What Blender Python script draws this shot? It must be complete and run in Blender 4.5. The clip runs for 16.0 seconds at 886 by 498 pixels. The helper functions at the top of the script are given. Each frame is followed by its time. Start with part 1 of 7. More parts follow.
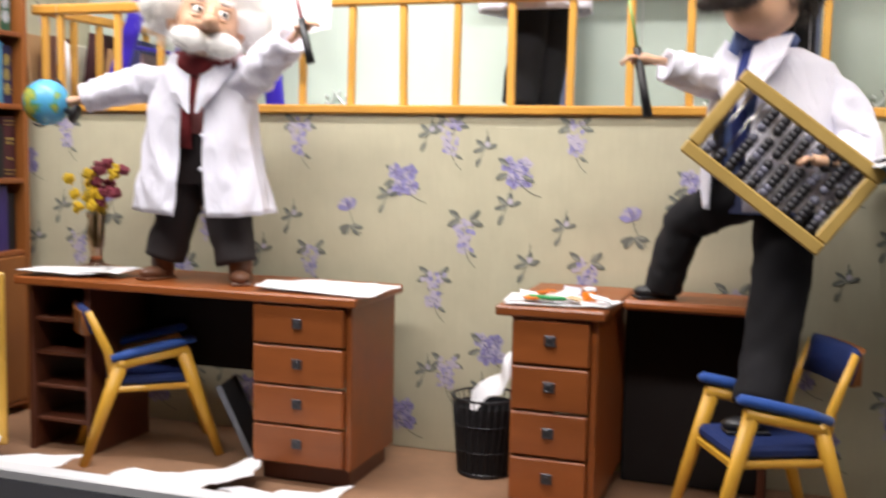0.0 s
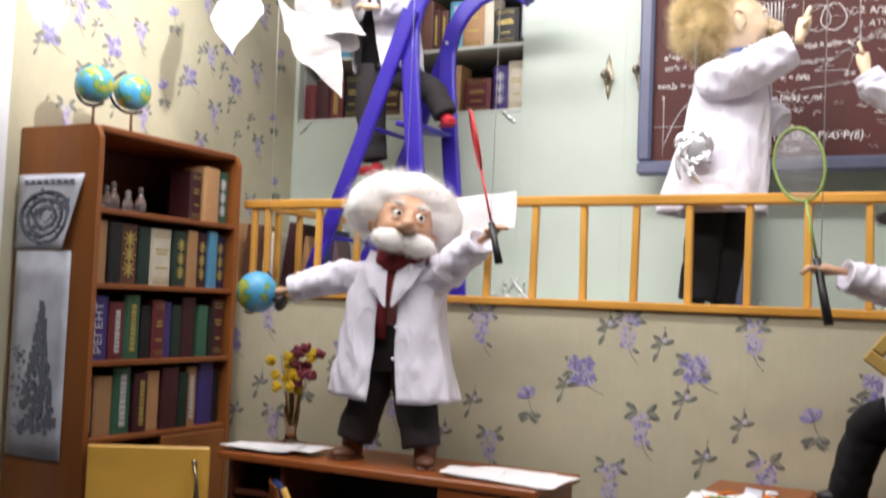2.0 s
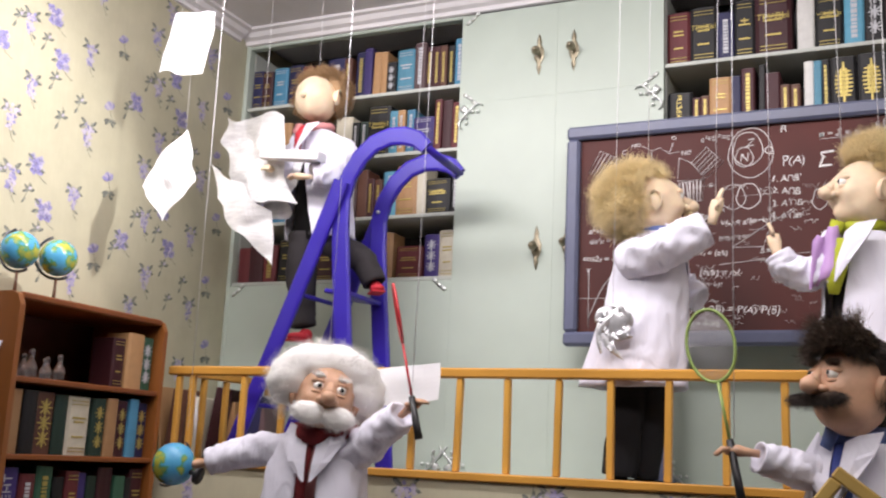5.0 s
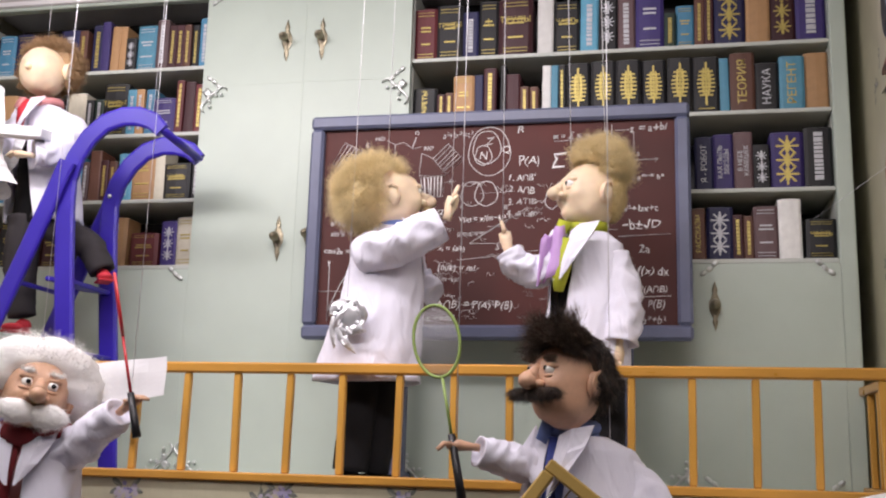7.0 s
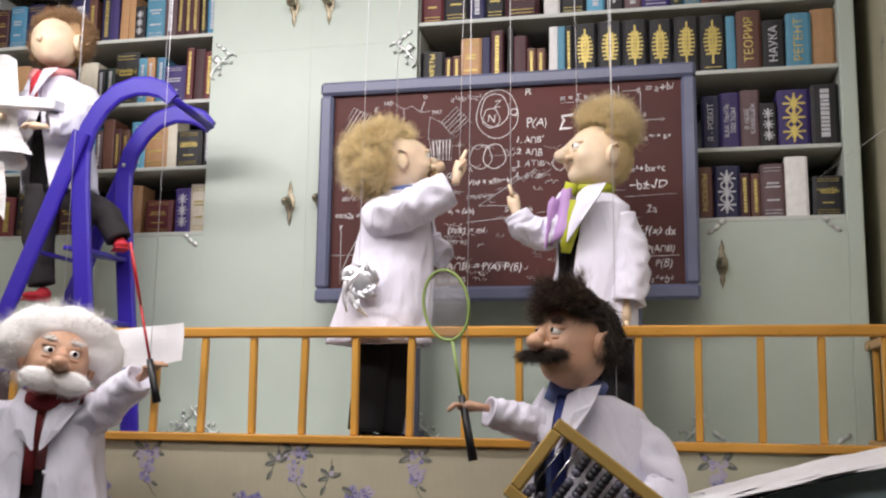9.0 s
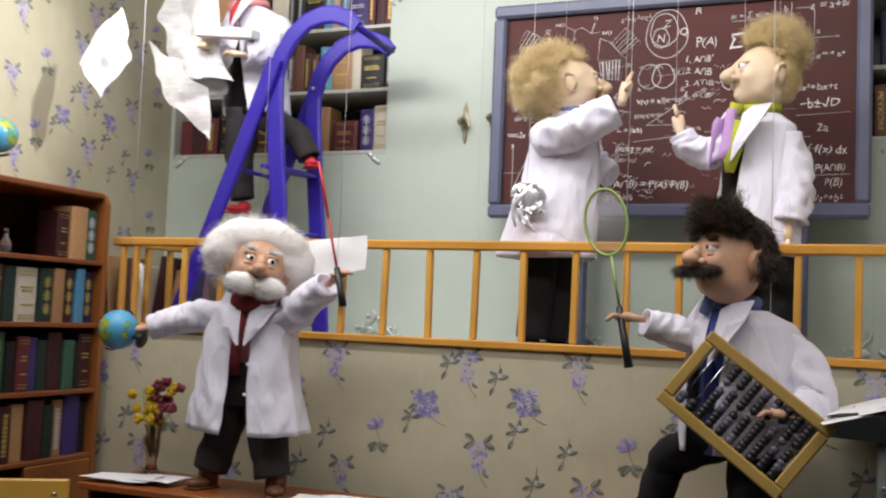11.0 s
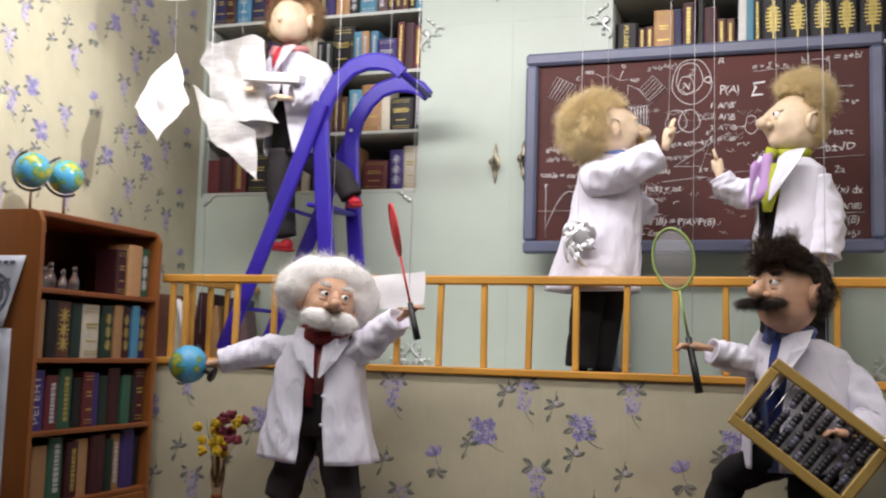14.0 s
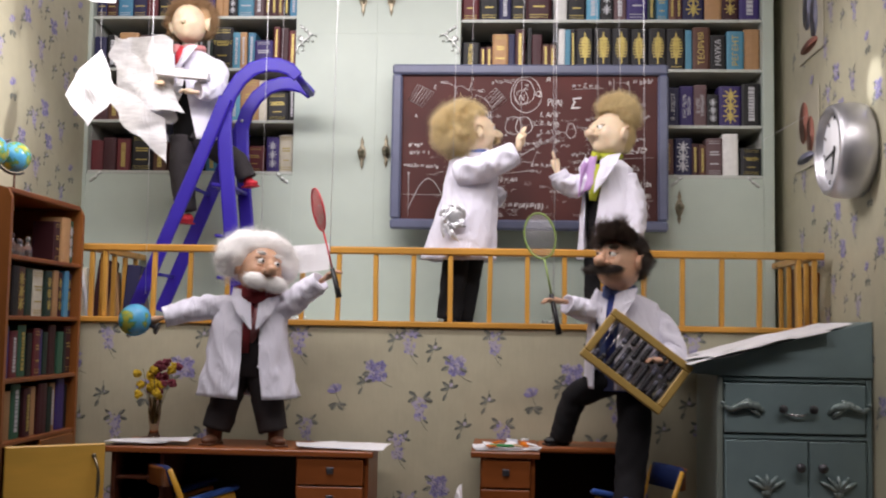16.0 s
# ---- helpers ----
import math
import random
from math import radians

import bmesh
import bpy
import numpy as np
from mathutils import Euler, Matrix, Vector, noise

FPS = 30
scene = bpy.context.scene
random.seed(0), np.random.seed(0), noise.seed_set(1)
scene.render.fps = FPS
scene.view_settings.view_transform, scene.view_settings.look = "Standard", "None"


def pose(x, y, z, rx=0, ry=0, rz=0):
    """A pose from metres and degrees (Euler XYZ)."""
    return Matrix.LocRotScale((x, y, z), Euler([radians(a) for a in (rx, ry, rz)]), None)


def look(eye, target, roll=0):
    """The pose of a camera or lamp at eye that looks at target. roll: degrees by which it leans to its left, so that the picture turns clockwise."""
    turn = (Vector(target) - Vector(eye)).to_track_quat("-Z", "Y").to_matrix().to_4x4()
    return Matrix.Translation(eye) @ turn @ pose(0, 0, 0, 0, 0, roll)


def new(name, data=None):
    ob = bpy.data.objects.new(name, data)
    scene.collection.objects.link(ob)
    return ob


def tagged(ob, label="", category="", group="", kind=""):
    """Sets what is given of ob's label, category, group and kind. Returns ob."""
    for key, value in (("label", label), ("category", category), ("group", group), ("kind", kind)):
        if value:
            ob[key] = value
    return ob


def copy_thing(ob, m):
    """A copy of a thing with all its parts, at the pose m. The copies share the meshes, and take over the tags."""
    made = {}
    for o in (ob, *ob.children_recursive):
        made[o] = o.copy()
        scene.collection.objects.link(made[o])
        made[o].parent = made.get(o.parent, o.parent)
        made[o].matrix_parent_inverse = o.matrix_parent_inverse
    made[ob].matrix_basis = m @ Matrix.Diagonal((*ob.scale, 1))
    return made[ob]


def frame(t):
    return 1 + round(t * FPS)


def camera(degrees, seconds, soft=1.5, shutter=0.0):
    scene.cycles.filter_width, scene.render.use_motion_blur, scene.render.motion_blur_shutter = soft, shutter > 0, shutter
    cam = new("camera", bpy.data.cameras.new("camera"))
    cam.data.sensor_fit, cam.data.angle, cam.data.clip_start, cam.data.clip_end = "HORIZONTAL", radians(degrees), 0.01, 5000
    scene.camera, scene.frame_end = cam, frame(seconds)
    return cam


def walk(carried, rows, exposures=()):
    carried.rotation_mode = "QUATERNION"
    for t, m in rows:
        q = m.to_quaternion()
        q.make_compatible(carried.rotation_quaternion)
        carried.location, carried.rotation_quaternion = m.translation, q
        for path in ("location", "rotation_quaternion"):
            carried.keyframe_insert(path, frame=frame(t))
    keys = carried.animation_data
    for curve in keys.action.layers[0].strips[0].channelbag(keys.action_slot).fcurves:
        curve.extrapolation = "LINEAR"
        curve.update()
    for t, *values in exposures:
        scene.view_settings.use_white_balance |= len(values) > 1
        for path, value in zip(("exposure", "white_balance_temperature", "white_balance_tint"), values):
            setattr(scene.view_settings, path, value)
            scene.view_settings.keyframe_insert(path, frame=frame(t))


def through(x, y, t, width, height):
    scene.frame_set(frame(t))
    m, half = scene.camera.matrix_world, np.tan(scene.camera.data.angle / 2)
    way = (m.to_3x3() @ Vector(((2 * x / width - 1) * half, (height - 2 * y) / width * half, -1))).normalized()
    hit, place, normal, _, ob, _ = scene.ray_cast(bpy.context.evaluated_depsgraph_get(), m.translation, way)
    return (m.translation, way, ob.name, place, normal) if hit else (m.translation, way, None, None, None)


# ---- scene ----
cam = camera(46.4, 16.0, 2.1, 0.5)
PATH = [
    (0, (0.387, 0.056, 0.637), (-0.25, 1.943, 0.445), 1.1),
    (0.5, (0.364, -0.018, 0.671), (-0.403, 1.826, 0.557), 1.8),
    (1, (0.38, -0.041, 0.665), (-0.501, 1.754, 0.628), 2.9),
    (1.5, (0.385, -0.057, 0.683), (-0.516, 1.729, 0.682), 3.3),
    (2, (0.379, -0.064, 0.706), (-0.543, 1.707, 0.812), 2.3),
    (2.5, (0.408, -0.095, 0.753), (-0.523, 1.66, 0.981), 2.2),
    (3, (0.373, -0.101, 0.739), (-0.518, 1.656, 1.085), 2.9),
    (3.2, (0.374, -0.103, 0.75), (-0.518, 1.65, 1.115), 3.1),
    (5.3, (0.441, -0.043, 0.754), (-0.355, 1.746, 1.163), 2.4),
    (5.5, (0.445, -0.038, 0.755), (-0.29, 1.774, 1.176), 2.2),
    (6, (0.487, -0.023, 0.769), (-0.084, 1.844, 1.201), 1.9),
    (6.5, (0.492, -0.005, 0.774), (0.066, 1.904, 1.189), 1.6),
    (7, (0.483, 0.005, 0.769), (0.079, 1.923, 1.164), 1.6),
    (7.5, (0.487, 0.007, 0.776), (0.08, 1.929, 1.151), 1.6),
    (8, (0.487, 0.008, 0.774), (0.08, 1.93, 1.147), 1.6),
    (8.2, (0.491, 0.007, 0.771), (0.084, 1.929, 1.144), 1.4),
    (10.3, (0.506, -0.113, 0.802), (-0.095, 1.788, 0.966), 1.0),
    (10.5, (0.496, -0.119, 0.772), (-0.16, 1.764, 0.93), 1.6),
    (11, (0.577, -0.152, 0.773), (-0.194, 1.688, 0.907), 2.4),
    (11.5, (0.82, -0.166, 0.765), (-0.172, 1.556, 0.994), 2.4),
    (12, (0.975, -0.158, 0.737), (-0.118, 1.498, 0.99), 3.2),
    (12.5, (0.984, -0.208, 0.74), (-0.096, 1.452, 1.016), 3.1),
    (13, (0.954, -0.178, 0.726), (-0.118, 1.487, 1.01), 3.0),
    (13.5, (0.679, -0.278, 0.738), (-0.235, 1.482, 0.997), 3.5),
    (14, (0.336, -0.395, 0.765), (-0.305, 1.49, 0.962), 1.7),
    (14.5, (0.102, -0.367, 0.722), (-0.321, 1.574, 0.951), 1.3),
    (15, (-0.012, -0.622, 0.723), (-0.24, 1.354, 0.934), 1.6),
    (15.5, (-0.099, -0.957, 0.736), (-0.191, 1.034, 0.898), 0.9),
    (16, (0.001, -1.108, 0.709), (-0.117, 0.882, 0.861), 1.0),
]
walk(cam, [(t, look(eye, target, roll)) for t, eye, target, roll in PATH],
     [(0, 1.02, 6500, 10), (0.5, 0.88, 6500, 10), (1, 0.68, 6500, 11), (1.5, 0.50, 6500, 12), (2, 0.32, 6500, 12), (2.5, 0.08, 6500, 12), (3, -0.06, 6500, 12), (5.5, -0.10, 6500, 16), (7, -0.14, 6500, 18), (10.5, -0.16, 6500, 11), (13, -0.14, 6500, 11), (16, -0.24, 6500, 16)])

# ==== place ====
# ---- light ----
world = bpy.data.worlds.new("hall_air")
scene.world = world
world.use_nodes = True
world.node_tree.nodes["Background"].inputs[0].default_value = (0.62, 0.7, 0.85, 1)
world.node_tree.nodes["Background"].inputs[1].default_value = 0.03


def area(name, eye, target, sx, sy, watts, colour=(1, 1, 1), spread=180):
    d = bpy.data.lights.new(name, "AREA")
    d.spread = radians(spread)
    d.shape, d.size, d.size_y, d.energy, d.color = "RECTANGLE", sx, sy, watts, colour
    ob = new(name, d)
    ob.matrix_world = look(eye, target)
    return ob


def spot(name, eye, target, degrees, watts, blend=0.4, colour=(1, 1, 1), r=0.01):
    d = bpy.data.lights.new(name, "SPOT")
    d.spot_size, d.spot_blend, d.energy, d.color, d.shadow_soft_size = radians(degrees), blend, watts, colour, r
    ob = new(name, d)
    ob.matrix_world = look(eye, target)
    return ob


# the strip lamp above the shop window, inside the front edge, and two small spots beside it
area("strip_lamp", (-0.60, 1.46, 2.04), (-0.60, 2.30, 0.95), 1.8, 0.10, 20, (1.0, 0.955, 0.955), 165)
# weak fill added under the ceiling, with no known source
area("ceiling_fill", (-0.3, 2.1, 2.08), (-0.3, 2.1, 0), 1.6, 0.25, 1.4, (1.0, 0.97, 0.92))
spot("unseen_wall_spot", (0.7, 1.50, 2.0), (-1.56, 1.615, 1.375), 3.4, 620, 0.85)
spot("unseen_wall_spot", (-1.2, 1.50, 2.0), (1.0, 1.72, 1.40), 3.6, 260, 0.7)
# two wide spots, added only to brighten the side walls
spot("unseen_wall_spot", (0.3, 1.46, 2.05), (-1.56, 1.74, 1.42), 30, 165, 1.0, (1.0, 0.97, 0.95), 0.03)
spot("unseen_wall_spot", (-0.7, 1.46, 2.05), (1.0, 1.82, 1.38), 30, 75, 1.0, (1.0, 0.97, 0.95), 0.03)
# unseen fill in the hall, added to brighten the display from the front
area("hall_fill", (0.0, 0.45, 2.10), (0.0, 2.10, 0.98), 3.6, 0.2, 13.5, (1.0, 0.93, 0.88), 106)

# ---- building helpers ----
rnd = random.Random(7)
PI = math.pi


class G:
    """Gathers faces for one mesh."""

    def __init__(self):
        self.v, self.f, self.m, self.s = [], [], [], []

    def add(self, verts, faces, mat=0, smooth=False):
        o = len(self.v)
        self.v.extend([tuple(p) for p in verts])
        for f in faces:
            self.f.append([o + i for i in f])
            self.m.append(mat)
            self.s.append(smooth)
        return self

    def box(self, x0, x1, y0, y1, z0, z1, mat=0, bev=0.0015, m=None):
        """A box with chamfered edges."""
        b = min(bev, (x1 - x0) * 0.3, (y1 - y0) * 0.3, (z1 - z0) * 0.3)
        lo, hi = (x0, y0, z0), (x1, y1, z1)
        verts, ids = [], {}
        for i in range(8):
            s = [(i >> k) & 1 for k in range(3)]
            for axis in range(3):
                p = [(hi[k] if s[k] else lo[k]) + (0 if k == axis else (-b if s[k] else b)) for k in range(3)]
                ids[(i, axis)] = len(verts)
                verts.append(Vector(p))
        faces = []
        for axis in range(3):
            a, c = (axis + 1) % 3, (axis + 2) % 3
            for s in (0, 1):
                q = [(s << axis) | (u << a) | (w << c) for u, w in ((0, 0), (1, 0), (1, 1), (0, 1))]
                f = [ids[(i, axis)] for i in q]
                faces.append(f if s else f[::-1])
        for axis in range(3):
            a, c = (axis + 1) % 3, (axis + 2) % 3
            for u in (0, 1):
                for w in (0, 1):
                    i0 = (u << a) | (w << c)
                    i1 = i0 | (1 << axis)
                    f = [ids[(i0, a)], ids[(i1, a)], ids[(i1, c)], ids[(i0, c)]]
                    faces.append(f if u == w else f[::-1])
        for i in range(8):
            f = [ids[(i, k)] for k in range(3)]
            faces.append(f if bin(i).count("1") % 2 else f[::-1])
        if m is not None:
            verts = [m @ p for p in verts]
        return self.add(verts, faces, mat)

    def loft(self, rings, mat=0, closed=True, caps=True, smooth=True):
        n = len(rings[0])
        verts = [p for r in rings for p in r]
        faces = []
        for j in range(len(rings) - 1):
            for i in range(n if closed else n - 1):
                k = (i + 1) % n
                faces.append([j * n + i, j * n + k, (j + 1) * n + k, (j + 1) * n + i])
        if caps and closed:
            faces.append(list(range(n))[::-1])
            faces.append([(len(rings) - 1) * n + i for i in range(n)])
        return self.add(verts, faces, mat, smooth)

    def tube(self, pts, radii, mat=0, n=8, flat=1.0, smooth=True, wob=0.0, seed=0):
        """A tube along points; flat squashes it across; wob adds wrinkles."""
        pts = [Vector(p) for p in pts]
        if not isinstance(radii, (list, tuple)):
            radii = [radii] * len(pts)
        rings, up = [], None
        for i, p in enumerate(pts):
            d = (pts[min(i + 1, len(pts) - 1)] - pts[max(i - 1, 0)]).normalized()
            if up is None:
                up = Vector((0, 0, 1)) if abs(d.z) < 0.9 else Vector((0, 1, 0))
            side = d.cross(up).normalized()
            up = side.cross(d).normalized()
            ring = []
            for k in range(n):
                a = 2 * PI * k / n
                q = 1 + wob * noise.noise(Vector((i * 0.9 + seed, math.cos(a) * 1.3, math.sin(a) * 1.3)))
                ring.append(p + radii[i] * q * (math.cos(a) * side + flat * math.sin(a) * up))
            rings.append(ring)
        return self.loft(rings, mat, True, True, smooth)

    def ball(self, c, r, mat=0, n=12, m=None, lump=0.0, freq=20.0):
        if not isinstance(r, (list, tuple)):
            r = (r, r, r)
        h = max(4, n // 2)
        verts = []
        for j in range(h + 1):
            t = PI * j / h
            for i in range(n):
                a = 2 * PI * i / n
                d = Vector((math.sin(t) * math.cos(a), math.sin(t) * math.sin(a), math.cos(t)))
                k = 1 + lump * noise.noise(d * freq * 0.1 + Vector(c) * 3)
                p = Vector((d.x * r[0] * k, d.y * r[1] * k, d.z * r[2] * k))
                verts.append((m @ p if m is not None else p) + Vector(c))
        faces = []
        for j in range(h):
            for i in range(n):
                k = (i + 1) % n
                faces.append([(j + 1) * n + i, (j + 1) * n + k, j * n + k, j * n + i])
        return self.add(verts, faces, mat, True)

    def lathe(self, c, prof, mat=0, n=20, axis="z", caps=True):
        rings = []
        for r, h in prof:
            ring = []
            for k in range(n):
                a = 2 * PI * k / n
                p = (r * math.cos(a), r * math.sin(a), h)
                if axis == "x":
                    p = (h, p[0], p[1])
                elif axis == "y":
                    p = (p[0], h, -p[1])
                ring.append(Vector(c) + Vector(p))
            rings.append(ring)
        return self.loft(rings, mat, True, caps)

    def sheet(self, grid, mat=0, thick=0.0012, smooth=True):
        """A sheet of paper or cloth from a grid of points, with a little thickness."""
        h, w = len(grid), len(grid[0])
        top = [Vector(p) for r in grid for p in r]
        nor = []
        for j in range(h):
            for i in range(w):
                a = Vector(grid[j][min(i + 1, w - 1)]) - Vector(grid[j][max(i - 1, 0)])
                b = Vector(grid[min(j + 1, h - 1)][i]) - Vector(grid[max(j - 1, 0)][i])
                nor.append(a.cross(b).normalized() * thick)
        verts = top + [p - q for p, q in zip(top, nor)]
        o, faces = h * w, []
        for j in range(h - 1):
            for i in range(w - 1):
                q = [j * w + i, j * w + i + 1, (j + 1) * w + i + 1, (j + 1) * w + i]
                faces += [q, [o + k for k in q[::-1]]]
        rim = [i for i in range(w)] + [j * w + w - 1 for j in range(1, h)] + [(h - 1) * w + i for i in range(w - 2, -1, -1)] + [j * w for j in range(h - 2, 0, -1)]
        side = [[b, a, o + a, o + b] for a, b in zip(rim, rim[1:] + rim[:1])]
        k = len(self.v)
        self.add(verts, faces, mat, smooth)
        return self.add([], [[i - o * 2 for i in f] for f in side], mat, False)

    def mesh(self, name, mats):
        me = bpy.data.meshes.new(name)
        me.from_pydata(self.v, [], self.f)
        for m in mats:
            me.materials.append(m)
        me.polygons.foreach_set("material_index", self.m)
        me.polygons.foreach_set("use_smooth", self.s)
        me.update()
        return me


def part(name, g, mats, parent=None, label=""):
    """Links one mesh object, under a thing or a part."""
    mats = mats if isinstance(mats, (list, tuple)) else [mats]
    me = g.mesh(name, mats) if isinstance(g, G) else g
    ob = new(name, me)
    if parent is not None:
        ob.parent = parent
    if label:
        ob["label"] = label
    return ob


def thing(name, label, category, m=None, group="", kind=""):
    """An empty at the base of a thing, to hold its parts."""
    ob = new(name)
    ob.empty_display_size = 0.02
    if m is not None:
        ob.matrix_world = m
    return tagged(ob, label, category, group, kind)


def solo(name, g, mats, label, category, m=None, group="", kind=""):
    """A thing that is a single mesh."""
    ob = part(name, g, mats)
    if m is not None:
        ob.matrix_world = m
    return tagged(ob, label, category, group, kind)


def letters(text, size, m, thick=0.0004, bold=0.0, slant=0.0):
    """The mesh of some writing in the built-in font, moved by m."""
    c = bpy.data.curves.new("writing", "FONT")
    c.body, c.size, c.align_x, c.align_y, c.extrude, c.resolution_u, c.shear, c.offset = text, size, "CENTER", "CENTER", thick, 3, slant, bold * size
    ob = new("writing", c)
    bpy.context.view_layer.update()
    me = bpy.data.meshes.new_from_object(ob.evaluated_get(bpy.context.evaluated_depsgraph_get()))
    bpy.data.objects.remove(ob)
    bpy.data.curves.remove(c)
    me.transform(m)
    me.materials.clear()
    return me


# ---- materials ----
def mat(name, col, rough=0.55, metal=0.0, var=0.12, scale=30.0, stretch=(1, 1, 1), bump=0.1, rand=0.0, stain=0.1, fine=200.0, sheen=0.0, sub=0.0, deep=0.002):
    """A surface with grain, a larger uneven tone, fine relief and, where asked, a tone of its own for each object."""
    m = bpy.data.materials.new(name)
    m.use_nodes = True
    n, l = m.node_tree.nodes, m.node_tree.links
    p = n["Principled BSDF"]
    co = n.new("ShaderNodeTexCoord")
    mp = n.new("ShaderNodeMapping")
    mp.inputs["Scale"].default_value = stretch
    l.new(co.outputs["Object"], mp.inputs[0])
    n1, n2, n3 = n.new("ShaderNodeTexNoise"), n.new("ShaderNodeTexNoise"), n.new("ShaderNodeTexNoise")
    n1.inputs["Scale"].default_value, n1.inputs["Detail"].default_value = scale, 4
    n2.inputs["Scale"].default_value, n2.inputs["Detail"].default_value = max(2.0, scale * 0.12), 3
    n3.inputs["Scale"].default_value, n3.inputs["Detail"].default_value = fine, 3
    for q in (n1, n3):
        l.new(mp.outputs[0], q.inputs["Vector"])
    l.new(co.outputs["Object"], n2.inputs["Vector"])
    mix = n.new("ShaderNodeMix")
    mix.data_type = "RGBA"
    mix.inputs[6].default_value = (*[c * (1 - var) for c in col], 1)
    mix.inputs[7].default_value = (*[min(1, c * (1 + var)) for c in col], 1)
    l.new(n1.outputs[0], mix.inputs[0])
    hsv = n.new("ShaderNodeHueSaturation")
    l.new(mix.outputs[2], hsv.inputs["Color"])
    val = n.new("ShaderNodeMapRange")
    val.inputs[1].default_value, val.inputs[2].default_value = 0.3, 0.7
    val.inputs[3].default_value, val.inputs[4].default_value = 1 - stain, 1 + stain
    l.new(n2.outputs[0], val.inputs[0])
    src = val.outputs[0]
    if rand:
        oi = n.new("ShaderNodeObjectInfo")
        rr = n.new("ShaderNodeMapRange")
        rr.inputs[3].default_value, rr.inputs[4].default_value = 1 - rand, 1 + rand
        l.new(oi.outputs["Random"], rr.inputs[0])
        mu = n.new("ShaderNodeMath")
        mu.operation = "MULTIPLY"
        l.new(src, mu.inputs[0])
        l.new(rr.outputs[0], mu.inputs[1])
        src = mu.outputs[0]
    l.new(src, hsv.inputs["Value"])
    l.new(hsv.outputs[0], p.inputs["Base Color"])
    rg = n.new("ShaderNodeMapRange")
    rg.inputs[3].default_value, rg.inputs[4].default_value = max(0.02, rough - 0.08), min(1, rough + 0.08)
    l.new(n1.outputs[0], rg.inputs[0])
    l.new(rg.outputs[0], p.inputs["Roughness"])
    p.inputs["Metallic"].default_value = metal
    if sheen:
        p.inputs["Sheen Weight"].default_value = sheen
    if sub:
        p.inputs["Subsurface Weight"].default_value = sub
        p.inputs["Subsurface Radius"].default_value = (0.01, 0.004, 0.002)
    if bump:
        bp = n.new("ShaderNodeBump")
        bp.inputs["Strength"].default_value, bp.inputs["Distance"].default_value = bump, deep
        ad = n.new("ShaderNodeMath")
        l.new(n1.outputs[0], ad.inputs[0])
        l.new(n3.outputs[0], ad.inputs[1])
        l.new(ad.outputs[0], bp.inputs["Height"])
        l.new(bp.outputs[0], p.inputs["Normal"])
    return m


def glass(name, col=(1, 1, 1), rough=0.03):
    m = bpy.data.materials.new(name)
    m.use_nodes = True
    p = m.node_tree.nodes["Principled BSDF"]
    p.inputs["Base Color"].default_value = (*col, 1)
    p.inputs["Transmission Weight"].default_value = 1
    p.inputs["Roughness"].default_value = rough
    p.inputs["IOR"].default_value = 1.45
    return m


def wool(name, col, through=0.45):
    """Hair that lets some light through."""
    m = bpy.data.materials.new(name)
    m.use_nodes = True
    n, l = m.node_tree.nodes, m.node_tree.links
    n.remove(n["Principled BSDF"])
    co, nz, mix = n.new("ShaderNodeTexCoord"), n.new("ShaderNodeTexNoise"), n.new("ShaderNodeMix")
    nz.inputs["Scale"].default_value, nz.inputs["Detail"].default_value = 70, 3
    mix.data_type = "RGBA"
    mix.inputs[6].default_value = (*[c * 0.93 for c in col], 1)
    mix.inputs[7].default_value = (*[min(0.98, c * 1.2) for c in col], 1)
    l.new(co.outputs["Object"], nz.inputs["Vector"])
    l.new(nz.outputs[0], mix.inputs[0])
    a, b, s = n.new("ShaderNodeBsdfDiffuse"), n.new("ShaderNodeBsdfTranslucent"), n.new("ShaderNodeMixShader")
    s.inputs[0].default_value = through
    for q in (a, b):
        l.new(mix.outputs[2], q.inputs["Color"])
    l.new(a.outputs[0], s.inputs[1])
    l.new(b.outputs[0], s.inputs[2])
    l.new(s.outputs[0], n["Material Output"].inputs[0])
    return m


WALLPAPER = mat("wallpaper", (0.485, 0.46, 0.33), 0.42, var=0.05, scale=160, stretch=(1, 1, 0.12), bump=0.12, stain=0.04)
PRINT_VIOLET = mat("print_violet", (0.27, 0.25, 0.47), 0.45, var=0.3, scale=90, bump=0.05)
PRINT_MID = mat("print_mid_violet", (0.36, 0.335, 0.50), 0.45, var=0.25, scale=90, bump=0.05)
PRINT_DEEP = mat("print_deep_violet", (0.12, 0.11, 0.24), 0.45, var=0.3, scale=90, bump=0.05)
PRINT_LILAC = mat("print_lilac", (0.47, 0.43, 0.52), 0.45, var=0.2, scale=60, bump=0.05)
PRINT_LEAF = mat("print_leaf", (0.145, 0.155, 0.135), 0.45, var=0.4, scale=70, bump=0.05)
PRINT_PALE = mat("print_pale_leaf", (0.30, 0.31, 0.26), 0.45, var=0.2, scale=60, bump=0.05)
MINT = mat("mint_paint", (0.475, 0.550, 0.485), 0.42, var=0.05, scale=14, bump=0.06, stain=0.06)
MINT_EDGE = mat("mint_shelf", (0.52, 0.55, 0.51), 0.45, var=0.06, scale=20, bump=0.05)
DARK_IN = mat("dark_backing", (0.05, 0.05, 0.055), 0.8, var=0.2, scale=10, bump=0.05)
PINE = mat("varnished_pine", (0.60, 0.30, 0.055), 0.3, var=0.25, scale=26, stretch=(0.25, 1, 1), bump=0.12, rand=0.12)
